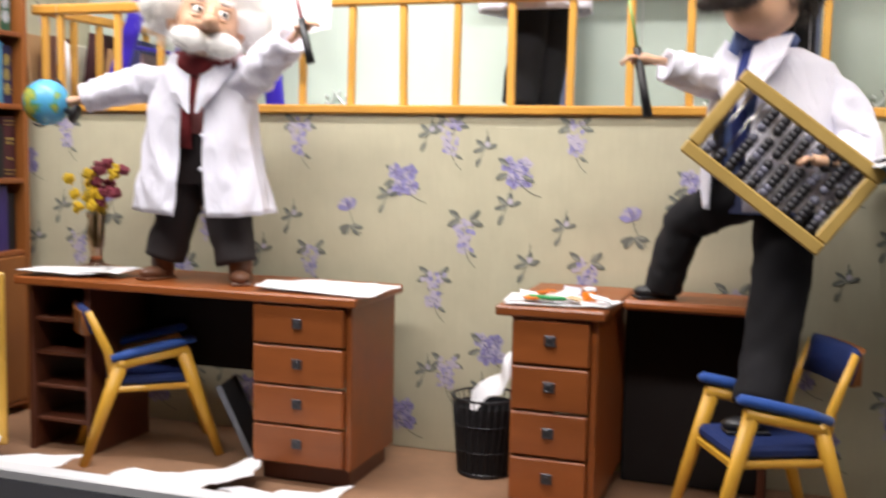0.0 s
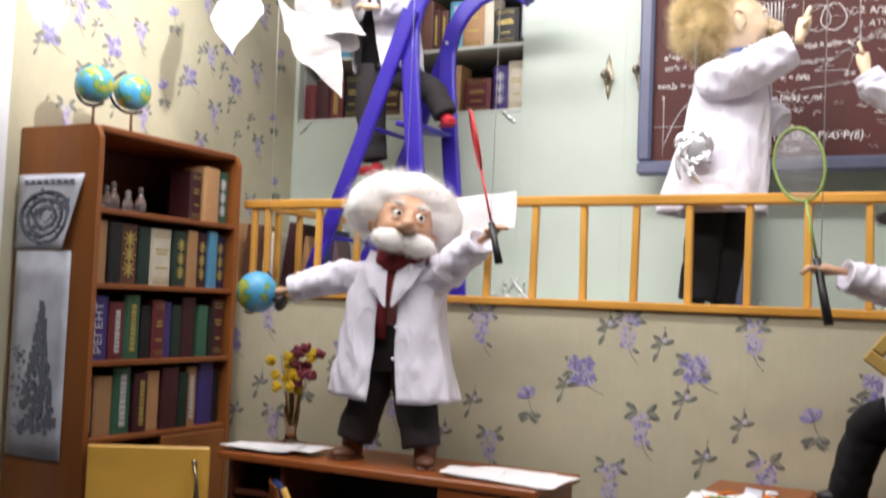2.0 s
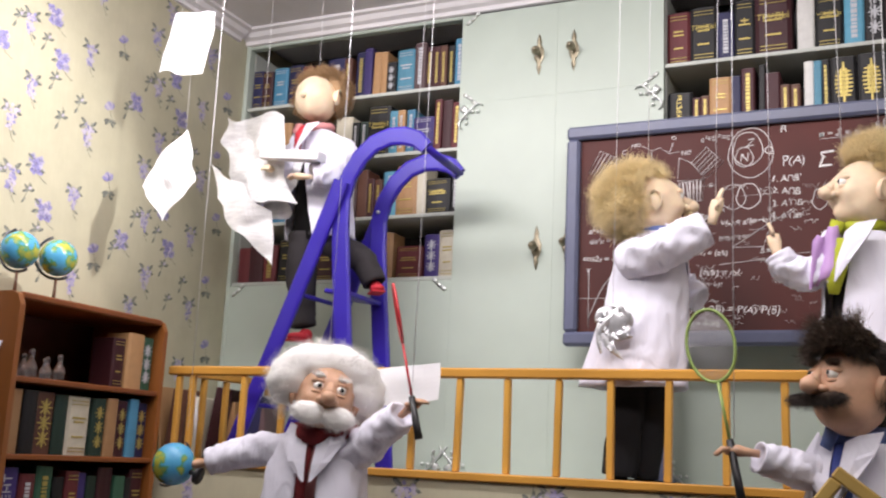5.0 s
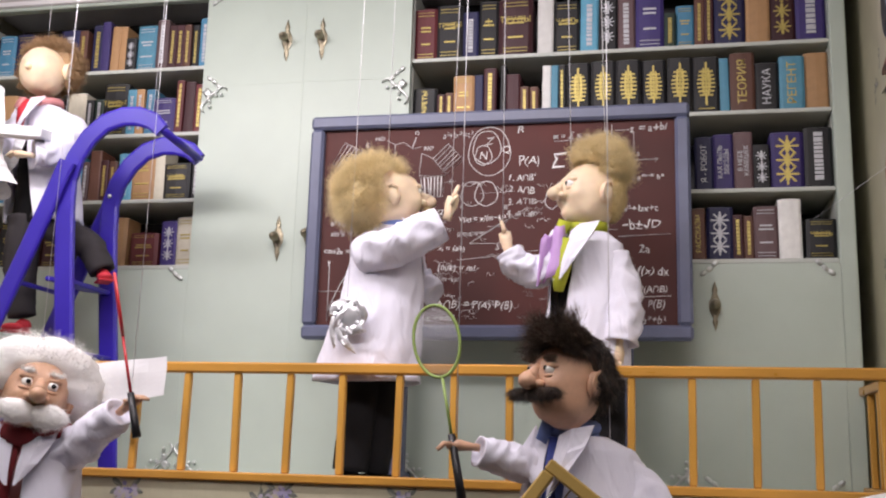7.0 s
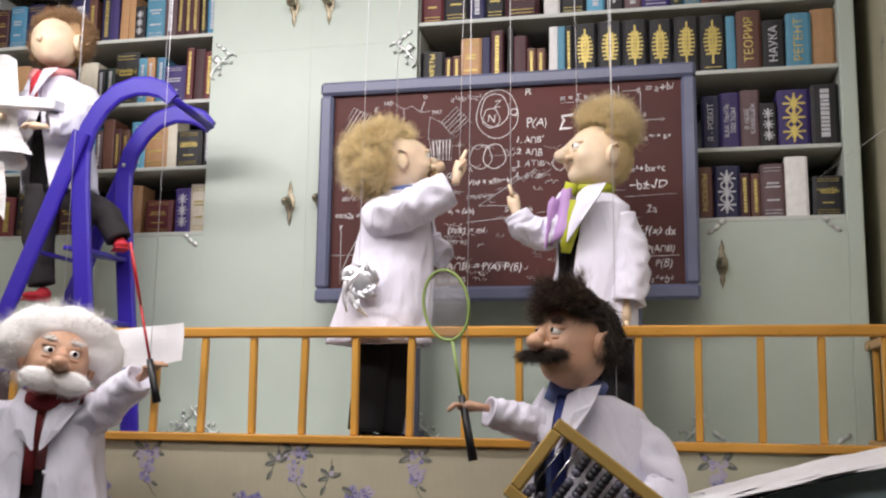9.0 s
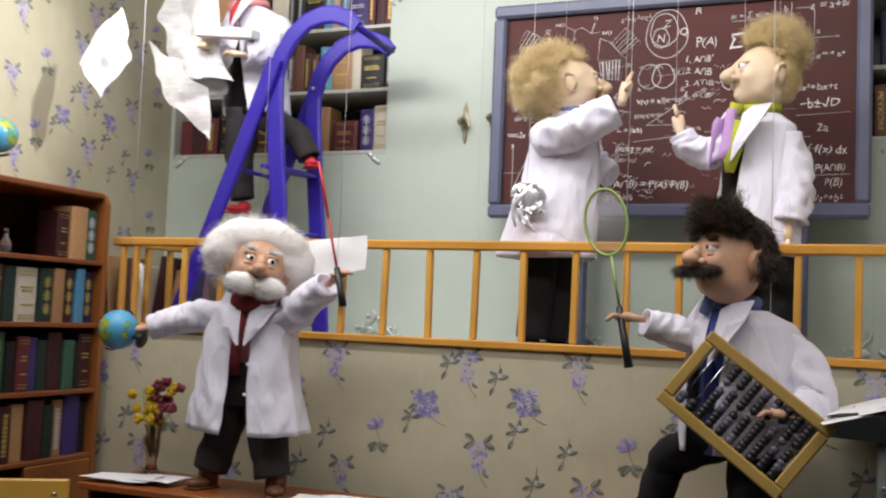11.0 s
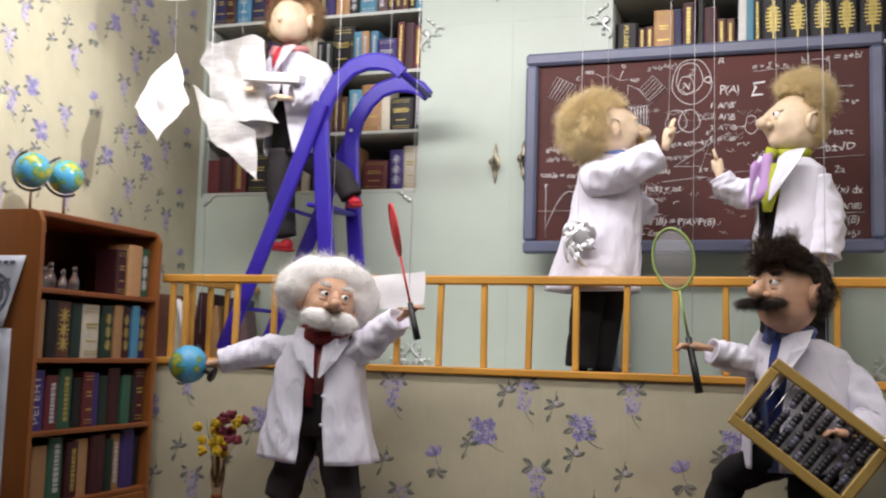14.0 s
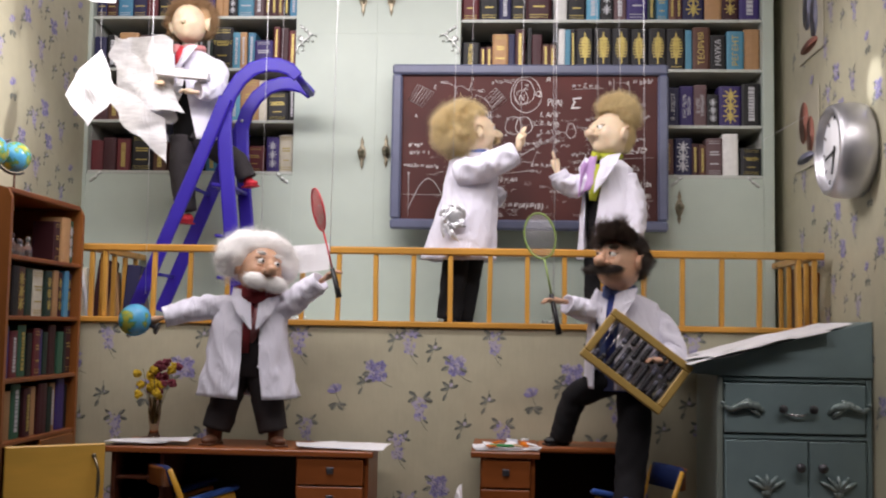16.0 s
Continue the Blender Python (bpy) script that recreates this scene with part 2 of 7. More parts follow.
PINE_UP = mat("varnished_pine_post", (0.62, 0.33, 0.065), 0.3, var=0.25, scale=26, stretch=(1, 1, 0.2), bump=0.12, rand=0.18)
CHERRY = mat("cherry_veneer", (0.27, 0.078, 0.019), 0.36, var=0.3, scale=30, stretch=(0.2, 1, 1), bump=0.08, rand=0.1)
# dark boards' own tone; also cherry darkened for shade inside desks and bookcase
CHERRY_DK_AND_SHADED = mat("cherry_dark_and_shaded", (0.10, 0.03, 0.014), 0.42, var=0.3, scale=24, stretch=(0.3, 1, 1), bump=0.08)
OAK = mat("brown_veneer", (0.27, 0.094, 0.023), 0.36, var=0.28, scale=26, stretch=(1, 1, 0.16), bump=0.08, rand=0.06)
OAK_Y = mat("brown_veneer_shelf", (0.23, 0.070, 0.018), 0.38, var=0.28, scale=26, stretch=(1, 0.2, 1), bump=0.08, rand=0.06)
YELLOW = mat("yellow_veneer", (0.72, 0.42, 0.075), 0.36, var=0.26, scale=16, stretch=(0.25, 0.25, 1), bump=0.06)
BIRCH = mat("yellow_birch", (0.66, 0.36, 0.042), 0.35, var=0.2, scale=26, stretch=(1, 1, 0.4), bump=0.08, rand=0.06)
BLUE_PAD = mat("blue_cloth", (0.010, 0.070, 0.33), 0.7, var=0.2, scale=160, bump=0.3, sheen=0.2)
NAVY_PAD = mat("navy_cloth", (0.006, 0.022, 0.12), 0.75, var=0.2, scale=160, bump=0.3)
LADDER = mat("blue_lacquer", (0.035, 0.018, 0.36), 0.35, var=0.15, scale=18, bump=0.05)
SLATE = mat("slate_blue_paint", (0.115, 0.13, 0.21), 0.42, var=0.15, scale=24, bump=0.1)
MAROON = mat("maroon_board", (0.070, 0.016, 0.013), 0.7, var=0.34, scale=7, stretch=(1, 1, 0.5), bump=0.05, stain=0.45)
CHALK = mat("chalk", (0.84, 0.80, 0.81), 0.9, var=0.5, scale=160, bump=0.2, rand=0.25)
BRASS = mat("aged_brass", (0.33, 0.29, 0.21), 0.42, 1.0, var=0.3, scale=60, bump=0.15)
SILVER = mat("silver_relief", (0.64, 0.67, 0.65), 0.38, 0.65, var=0.2, scale=60, bump=0.15)
FOIL = mat("silver_foil", (0.80, 0.81, 0.84), 0.42, 0.6, var=0.15, scale=60, bump=0.2)
# portfolio's own black; also the shade painted under the window sill
BLACK_AND_LEDGE_SHADE = mat("black_and_ledge_shade", (0.008, 0.009, 0.013), 1.0, var=0.2, scale=20, bump=0.05)
CHROME = mat("brushed_steel", (0.66, 0.66, 0.68), 0.2, 1.0, var=0.08, scale=30, bump=0.02)
BEIGE_CARD = mat("tan_card", (0.50, 0.36, 0.20), 0.7, var=0.15, scale=40, bump=0.1)
STEEL_DK = mat("dark_steel", (0.10, 0.10, 0.11), 0.4, 0.8, var=0.2, scale=60, bump=0.1)
PAPER = mat("white_paper", (0.86, 0.86, 0.885), 0.7, var=0.06, scale=20, bump=0.15)
NEWSPRINT = mat("newsprint", (0.80, 0.80, 0.82), 0.75, var=0.34, scale=52, stretch=(0.45, 0.45, 2.6), bump=0.2, stain=0.05)
PAPER_GREY = mat("printed_paper", (0.56, 0.59, 0.67), 0.55, var=0.42, scale=16, bump=0.08, stain=0.3)
INK_SOFT = mat("pale_ink", (0.14, 0.155, 0.20), 0.7, var=0.3, scale=60, bump=0)
WHITE_FRAME = mat("white_frame_paint", (0.78, 0.79, 0.82), 0.4, var=0.04, scale=20, bump=0.05)
CEILING = mat("ceiling_paint", (0.84, 0.82, 0.84), 0.8, var=0.05, scale=20, bump=0.08)
FLOOR = mat("brown_lino", (0.30, 0.17, 0.10), 0.5, var=0.25, scale=40, bump=0.1, stain=0.15)
HALL = mat("hall_wall", (0.10, 0.11, 0.14), 0.8, var=0.1, scale=6, bump=0.05)


def cloth(name, col):
    """White cotton with soft drawn-out creases and a fine weave."""
    m = mat(name, col, 0.85, var=0.03, scale=14, bump=0, sheen=0.1, stain=0.03)
    n, l = m.node_tree.nodes, m.node_tree.links
    co, mp, nz, fw, bp, bq = (n.new("ShaderNode" + k) for k in ("TexCoord", "Mapping", "TexNoise", "TexNoise", "Bump", "Bump"))
    mp.inputs["Scale"].default_value = (1, 1, 0.45)
    mp.inputs["Rotation"].default_value = (0.25, 0.3, 0)
    nz.inputs["Scale"].default_value, nz.inputs["Detail"].default_value, nz.inputs["Distortion"].default_value = 24, 1.2, 1.6
    fw.inputs["Scale"].default_value = 240
    l.new(co.outputs["Object"], mp.inputs[0])
    l.new(mp.outputs[0], nz.inputs["Vector"])
    l.new(co.outputs["Object"], fw.inputs["Vector"])
    bp.inputs["Strength"].default_value, bp.inputs["Distance"].default_value = 0.55, 0.011
    bq.inputs["Strength"].default_value, bq.inputs["Distance"].default_value = 0.12, 0.0015
    l.new(nz.outputs[0], bp.inputs["Height"])
    l.new(fw.outputs[0], bq.inputs["Height"])
    l.new(bp.outputs[0], bq.inputs["Normal"])
    l.new(bq.outputs[0], n["Principled BSDF"].inputs["Normal"])
    return m


COAT = cloth("white_cotton", (0.79, 0.785, 0.895))
SKIN = mat("latex_skin", (0.62, 0.37, 0.24), 0.5, var=0.36, scale=26, bump=0.25, sub=0.1, stain=0.12)
SKIN_PALE = mat("pale_latex_skin", (0.84, 0.64, 0.45), 0.5, var=0.26, scale=22, bump=0.2, sub=0.1, stain=0.08)
BLUSH = mat("flushed_skin", (0.77, 0.48, 0.37), 0.5, var=0.15, scale=30, bump=0.1)
HAIR_WHITE = wool("white_wool_hair", (1.0, 0.99, 0.95), 0.12)
HAIR_WISP = wool("fine_white_fibres", (0.99, 0.975, 0.92), 0.38)
HAIR_BLOND = wool("ash_blond_hair", (0.82, 0.69, 0.41), 0.25)
HAIR_BROWN = wool("brown_hair", (0.40, 0.26, 0.145), 0.0)
HAIR_BLACK = mat("black_hair", (0.016, 0.011, 0.009), 0.5, var=0.3, scale=60, bump=0.1)
HAIR_DARK = mat("dark_brown_hair", (0.10, 0.066, 0.046), 0.36, var=0.4, scale=30, bump=0.1)
TIE_NAVY = mat("navy_check_tie", (0.03, 0.05, 0.24), 0.7, var=0.5, scale=110, bump=0.2)
BLACK_CLOTH = mat("black_cloth", (0.005, 0.0045, 0.0065), 0.95, var=0.25, scale=60, bump=0.3, fine=700)
GREY_CLOTH = mat("grey_cloth", (0.028, 0.024, 0.027), 0.85, var=0.3, scale=90, bump=0.4, fine=700)
RED_CLOTH = mat("dark_red_knit", (0.22, 0.02, 0.025), 0.85, var=0.25, scale=90, bump=0.4)
RED_BRIGHT = mat("red_cloth", (0.50, 0.02, 0.035), 0.7, var=0.2, scale=60, bump=0.2)
SHIRT_PINK = mat("pink_shirt", (0.62, 0.26, 0.26), 0.8, var=0.15, scale=60, bump=0.2)
SHIRT_BLUE = mat("blue_shirt", (0.14, 0.20, 0.46), 0.8, var=0.2, scale=90, bump=0.2)
SHIRT_LIME = mat("lime_shirt", (0.42, 0.46, 0.03), 0.75, var=0.15, scale=60, bump=0.2)
LILAC = mat("lilac_satin", (0.55, 0.33, 0.66), 0.45, var=0.1, scale=30, bump=0.1)
GREEN_BOW = mat("green_satin", (0.02, 0.34, 0.10), 0.4, var=0.15, scale=30, bump=0.1)
BROWN_SHOE = mat("brown_leather", (0.15, 0.065, 0.035), 0.45, var=0.3, scale=40, bump=0.2)
EYE = mat("eye_white", (0.85, 0.84, 0.80), 0.15, var=0.02, scale=30, bump=0)
PUPIL = mat("pupil", (0.01, 0.01, 0.012), 0.1, var=0.02, scale=30, bump=0)
BLACK_PLASTIC = mat("black_plastic", (0.012, 0.012, 0.014), 0.4, var=0.2, scale=60, bump=0.1)
RED_PLASTIC = mat("red_plastic", (0.60, 0.035, 0.045), 0.35, var=0.12, scale=40, bump=0.05)
GREEN_PLASTIC = mat("pale_green_plastic", (0.30, 0.42, 0.12), 0.4, var=0.12, scale=40, bump=0.05)
NET = mat("racket_net", (0.58, 0.58, 0.60), 0.6, var=0.1, scale=40, bump=0.05)
GOLD_FRAME = mat("pale_gold_wood", (0.46, 0.31, 0.09), 0.38, 0.15, var=0.2, scale=40, stretch=(0.3, 0.3, 0.3), bump=0.1)
THREAD = mat("white_thread", (0.75, 0.75, 0.78), 0.7, var=0.05, scale=60, bump=0)
GREEN_PEN = mat("green_plastic", (0.02, 0.30, 0.08), 0.35, var=0.1, scale=40, bump=0.05)
ORANGE = mat("orange_plastic", (0.80, 0.22, 0.015), 0.35, var=0.1, scale=40, bump=0.05)
PETAL_Y = mat("yellow_petals", (0.75, 0.50, 0.02), 0.7, var=0.2, scale=60, bump=0.1)
PETAL_R = mat("burgundy_petals", (0.28, 0.05, 0.08), 0.7, var=0.3, scale=60, bump=0.1)
STEM = mat("dry_stems", (0.17, 0.14, 0.05), 0.8, var=0.3, scale=60, bump=0.1)
TEAL = mat("dark_teal_paint", (0.203, 0.284, 0.297), 0.42, var=0.12, scale=18, bump=0.08, stain=0.12)
TEAL_RELIEF = mat("teal_relief", (0.30, 0.38, 0.38), 0.28, 0.35, var=0.2, scale=60, bump=0.15)
TEAL_SIDE = mat("teal_edge_paint", (0.24, 0.28, 0.25), 0.45, var=0.12, scale=18, bump=0.08)
MESH_BLACK = mat("black_wire", (0.02, 0.02, 0.024), 0.4, 0.3, var=0.2, scale=60, bump=0.1)
VASE_GLASS = glass("rosy_glass", (0.80, 0.58, 0.48), 0.06)
BOTTLE = mat("cloudy_bottle_glass", (0.92, 0.92, 0.95), 0.10, var=0.2, scale=60, bump=0.05)
BOTTLE.node_tree.nodes["Principled BSDF"].inputs["Transmission Weight"].default_value = 0.93


def globe_paint():
    m = bpy.data.materials.new("globe_map")
    m.use_nodes = True
    n, l = m.node_tree.nodes, m.node_tree.links
    p = n["Principled BSDF"]
    co, nz, rp = n.new("ShaderNodeTexCoord"), n.new("ShaderNodeTexNoise"), n.new("ShaderNodeValToRGB")
    nz.inputs["Scale"].default_value, nz.inputs["Detail"].default_value = 26, 3
    l.new(co.outputs["Object"], nz.inputs["Vector"])
    l.new(nz.outputs[0], rp.inputs[0])
    e = rp.color_ramp.elements
    e[0].position, e[0].color = 0.0, (0.03, 0.24, 0.56, 1)
    e[1].position, e[1].color = 1.0, (0.55, 0.45, 0.06, 1)
    for pos, c in ((0.50, (0.10, 0.40, 0.64, 1)), (0.53, (0.08, 0.32, 0.16, 1)), (0.62, (0.42, 0.42, 0.06, 1))):
        k = e.new(pos)
        k.color = c
    l.new(rp.outputs[0], p.inputs["Base Color"])
    p.inputs["Roughness"].default_value = 0.25
    return m


GLOBE = globe_paint()

# ---- the shop-window box ----
XL, XR, YF, YB, YC = -1.56, 1.0, 1.53, 2.085, 2.60
ZB, ZC = 0.70, 2.11  # balcony, ceiling


def slab(name, x0, x1, y0, y1, z0, z1, m, label, category, parent=None):
    ob = part(name, G().box(x0, x1, y0, y1, z0, z1, 0, 0.002), m, parent)
    return tagged(ob, label, category, kind="structure")


slab("floor", XL - 0.1, XR + 0.1, 1.47, YB + 0.04, -0.04, 0.0, FLOOR, "brown lino floor of the display window strewn with papers", "floor")
wall_low = slab("wall_north", XL, XR, YB, YB + 0.03, 0, ZB + 0.008, WALLPAPER, "low back wall in yellow-green floral wallpaper", "wall")
wall_left = slab("wall_west", XL - 0.04, XL, 1.50, 2.87, 0, ZC, WALLPAPER, "side wall in yellow-green floral wallpaper", "wall")
wall_right = slab("wall_east", XR, XR + 0.04, 1.50, 2.87, 0, ZC, WALLPAPER, "side wall in yellow-green floral wallpaper with a clock", "wall")
slab("balcony_floor", XL, XR, YB + 0.03, 2.9, ZB - 0.03, ZB + 0.005, MINT_EDGE, "pale painted balcony floor behind the wooden rail", "floor")
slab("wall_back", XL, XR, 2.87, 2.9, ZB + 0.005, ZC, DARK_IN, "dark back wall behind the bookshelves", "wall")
slab("ceiling", XL - 0.04, XR + 0.04, 1.50, 2.9, ZC, ZC + 0.03, CEILING, "white painted ceiling of the display window", "ceiling")
# cornice along the back and the sides
g = G()
rings = []
for x in (XL, XR):
    rings.append([Vector((x, YC - 0.002 + a, ZC + b)) for a, b in ((-0.05, 0), (-0.05, -0.008), (-0.036, -0.012), (-0.028, -0.026), (-0.012, -0.032), (-0.010, -0.044), (0, -0.046), (0, 0))])
g.loft(rings, 0, True, True, False)
for x, s in ((XL, 1), (XR, -1)):
    rings = [[Vector((x + s * a, y, ZC + b)) for a, b in ((0.05, 0), (0.05, -0.008), (0.036, -0.012), (0.028, -0.026), (0.012, -0.032), (0.010, -0.044), (0, -0.046), (0, 0))] for y in (1.54, YC - 0.05)]
    g.loft(rings, 0, True, True, False)
tagged(part("cornice", g, CEILING), "white plaster cornice under the ceiling", "cornice", kind="structure")

# the window's white frame and the dark hall in front of it
frame_ob = thing("window_1", "white painted frame round the open front of the display", "window", kind="structure")
part("window_jamb", G().box(XL - 0.06, XL + 0.035, 1.44, 1.497, 0.0445, ZC + 0.05), WHITE_FRAME, frame_ob)
part("window_jamb", G().box(XR - 0.01, XR + 0.06, 1.44, 1.497, 0.0445, ZC + 0.05), WHITE_FRAME, frame_ob)
part("window_sill", G().box(XL - 0.06, XR + 0.06, 1.499, 1.538, 0.0, 0.060, 0, 0.003), WHITE_FRAME, frame_ob)
part("window_head", G().box(XL - 0.06, XR + 0.06, 1.44, 1.50, ZC + 0.05, ZC + 0.11), WHITE_FRAME, frame_ob)
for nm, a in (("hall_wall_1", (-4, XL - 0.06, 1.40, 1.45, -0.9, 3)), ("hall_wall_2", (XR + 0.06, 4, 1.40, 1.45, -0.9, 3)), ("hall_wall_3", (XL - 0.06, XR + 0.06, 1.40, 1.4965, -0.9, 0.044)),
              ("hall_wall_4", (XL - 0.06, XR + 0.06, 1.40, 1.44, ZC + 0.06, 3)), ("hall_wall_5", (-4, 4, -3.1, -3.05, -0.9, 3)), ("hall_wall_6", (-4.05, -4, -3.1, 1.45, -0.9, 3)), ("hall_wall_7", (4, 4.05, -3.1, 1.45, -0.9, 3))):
    # hall_wall_3 is blackened to stand for shade below the sill
    slab(nm, *a, BLACK_AND_LEDGE_SHADE if nm == "hall_wall_3" else HALL, "dark grey hall wall round the display window", "wall")
slab("hall_floor", -4, 4, -3.1, 1.45, -0.95, -0.9, HALL, "dark hall floor in front of the window", "floor")
slab("hall_ceiling", -4, 4, -3.1, 1.45, 3, 3.05, HALL, "dark hall ceiling", "ceiling")


# ---- the wallpaper's printed flowers ----
class Print(G):
    at, k = None, 0

    def petal(self, u, v, a, length, width, mat):
        """A pointed oval printed from (u, v) along the angle a."""
        self.k = (self.k + 1) % 90
        h = 0.0004 + self.k * 0.000008
        ca, sa = math.cos(a), math.sin(a)
        pts = []
        for s, w in ((0, 0), (0.2, 0.7), (0.5, 1), (0.8, 0.75), (1, 0.1), (0.8, -0.7), (0.5, -1), (0.2, -0.65)):
            w *= width * 0.5 * rnd.uniform(0.8, 1.2)
            pts.append(self.at(u + ca * s * length - sa * w, v + sa * s * length + ca * w, h))
        self.add(pts, [list(range(8))], mat)

    def stem(self, u, v, a, length, bend=0.6):
        for i in range(5):
            self.petal(u, v, a, length / 4.2, 0.0021, 2)
            u, v, a = u + math.cos(a) * length / 5, v + math.sin(a) * length / 5, a + bend / 5

    def leaf(self, u, v, a, s=1.0, mat=2):
        """A slender leaf with a lighter half."""
        self.petal(u, v, a, 0.031 * s, 0.0125 * s, mat)
        self.petal(u, v, a + 0.16, 0.025 * s, 0.0045 * s, 3)

    def bloom(self, u, v, r, s, n=5, turn=0.0):
        """One open flower: broad petals, a darker streak in each and a pale eye."""
        for i in range(n):
            a = turn + i * 2 * PI / n + rnd.uniform(-0.15, 0.15)
            self.petal(u, v, a, r * s * rnd.uniform(0.9, 1.1), r * 0.86 * s, rnd.choice((0, 0, 4, 1)))
            self.petal(u, v, a + rnd.uniform(-0.2, 0.2), r * 0.75 * s, r * 0.16 * s, 5)
        self.petal(u - 0.0015 * s, v, 0.5, 0.003 * s, 0.003 * s, 3)

    def violet(self, u, v, s=1.0):
        self.stem(u, v - 0.01, -1.0, 0.06 * s, 0.9)
        for a in (3.5, -0.5, 2.5):
            self.leaf(u + 0.014 * s * math.cos(a), v + 0.014 * s * math.sin(a), a, 0.85 * s)
        for cu, cv in ((0, 0), (0.018, -0.015), (-0.014, 0.013), (0.015, 0.012), (-0.004, -0.017)):
            self.bloom(u + cu * s, v + cv * s, 0.0165, s, 5, cu * 90)

    def lilac(self, u, v, s=1.0):
        for a in (2.5, 0.7, 3.6, -0.4):
            self.leaf(u + 0.010 * s * math.cos(a), v + 0.012 * s, a, 0.9 * s)
        for i in range(40):
            t = rnd.random()
            w = 0.021 * s * (1 - 0.65 * t)
            self.petal(u + rnd.uniform(-w, w), v + 0.016 * s - 0.058 * s * t, rnd.uniform(0, 6.28), 0.011 * s, 0.009 * s, rnd.choice((1, 1, 1, 4, 0)))
            if i % 3 == 0:
                self.petal(u + rnd.uniform(-w, w), v + 0.016 * s - 0.058 * s * t, rnd.uniform(0, 6.28), 0.008 * s, 0.002 * s, 5)
        self.stem(u, v - 0.035 * s, -1.4, 0.045 * s, 0.8)
        self.leaf(u + 0.008 * s, v - 0.045 * s, -0.6, 0.6 * s)

    def bud(self, u, v, s=1.0):
        for i in range(7):
            self.petal(u, v, 1.0 + i * 0.32, 0.027 * s, 0.013 * s, (0, 4, 1)[i % 3])
        for i in range(3):
            self.petal(u, v, 1.2 + i * 0.4, 0.020 * s, 0.0025 * s, 5)
        self.stem(u, v, -1.3, 0.055 * s)
        for a in (3.5, -0.2, -2.4, 4.0, -0.9):
            self.leaf(u + 0.004, v - 0.030 * s, a, 0.9 * s)

    def spray(self, u, v, s=1.0):
        self.stem(u - 0.02, v - 0.035, 1.0, 0.07 * s)
        for a in (0.3, 1.3, 2.4, 3.4):
            self.leaf(u, v, a, 0.8 * s)
        self.leaf(u - 0.008, v - 0.018, 4.2, 0.7 * s)
        self.petal(u, v + 0.004, 0.8, 0.012 * s, 0.009 * s, 1)


# one repeat of the pattern, in metres from its corner
MOTIFS = (("violet", 0.21, 0.345), ("violet", 0.455, 0.365), ("bud", 0.09, 0.275), ("lilac", 0.35, 0.25), ("lilac", 0.00, 0.175), ("lilac", 0.575, 0.445), ("lilac", 0.285, 0.13), ("spray", 0.178, 0.308),
          ("spray", 0.44, 0.295), ("spray", 0.558, 0.255), ("spray", 0.484, 0.178), ("violet", 0.405, 0.0), ("spray", 0.27, -0.06), ("lilac", 0.315, 0.45), ("spray", 0.39, 0.41), ("bud", 0.12, 0.03))
PX, PZ = 0.604, 0.50


def paper_print(name, at, u0, u1, v0, v1, parent, shift=0.0, size=1.0, unit=1.0):
    p = Print()
    p.at = at
    for i in range(int((u0 - shift) // (PX * unit)) - 1, int((u1 - shift) // (PX * unit)) + 2):
        for j in range(int(v0 // (PZ * unit)) - 1, int(v1 // (PZ * unit)) + 2):
            for kind, u, v in MOTIFS:
                u, v = shift + (i * PX + u) * unit, 0.23 + (j * PZ + v) * unit
                if u0 + 0.04 < u < u1 - 0.04 and v0 + 0.05 < v < v1 - (0.035 if v1 > 1 else 0.004):
                    s = size * rnd.uniform(0.95, 1.1)
                    if kind == "violet":
                        p.violet(u, v, s)
                    elif kind == "lilac":
                        p.lilac(u, v, s)
                    elif kind == "bud":
                        p.bud(u, v, s)
                    else:
                        p.spray(u, v, s)
    ob = part(name, p, [PRINT_VIOLET, PRINT_LILAC, PRINT_LEAF, PRINT_PALE, PRINT_MID, PRINT_DEEP], parent, "printed violet and lilac flowers with grey-green leaves")
    ob["kind"] = "stuff"


paper_print("flower_print", lambda u, v, h: Vector((u, YB - h, v)), XL, XR, 0.0, ZB, wall_low, -0.601, 1.1)
paper_print("flower_print", lambda u, v, h: Vector((XL + h, u, v)), 1.53, 2.60, 0.4, ZC - 0.03, wall_left, 1.456, 0.90, 0.80)
paper_print("flower_print", lambda u, v, h: Vector((XR - h, 4.2 - u, v)), 1.66, 2.66, 0.4, ZC - 0.03, wall_right, 1.30, 0.92, 0.85)

# ---- the balcony rail ----
rail = thing("balcony_rail", "varnished honey-coloured wooden balustrade with square posts along the balcony", "railing", kind="structure")
RX0, RX1, RY = -1.315, 0.955, 2.100
part("bottom_rail", G().box(RX0 - 0.02, RX1 + 0.02, RY - 0.026, RY + 0.012, ZB + 0.0085, ZB + 0.027, 0, 0.003), PINE, rail)
part("top_rail", G().box(RX0 - 0.02, RX1 + 0.02, RY - 0.014, RY + 0.012, 0.934, 0.957, 0, 0.004), PINE, rail)
for x in (RX0, RX1):
    part("side_bottom_rail", G().box(x - 0.013, x + 0.013, RY + 0.014, YC - 0.01, ZB + 0.006, ZB + 0.027, 0, 0.003), PINE, rail)
    part("side_top_rail", G().box(x - 0.012, x + 0.012, RY + 0.014, YC - 0.01, 0.935, 0.956, 0, 0.003), PINE, rail)
post_mesh = G().box(-0.0075, 0.0075, -0.0080, 0.0080, 0, 0.934 - ZB - 0.027, 0, 0.0025).mesh("post", [PINE_UP])
px = [-1.305, -1.256] + [-0.3965 + 0.1178 * k for k in range(-6, 12)] + [0.945]
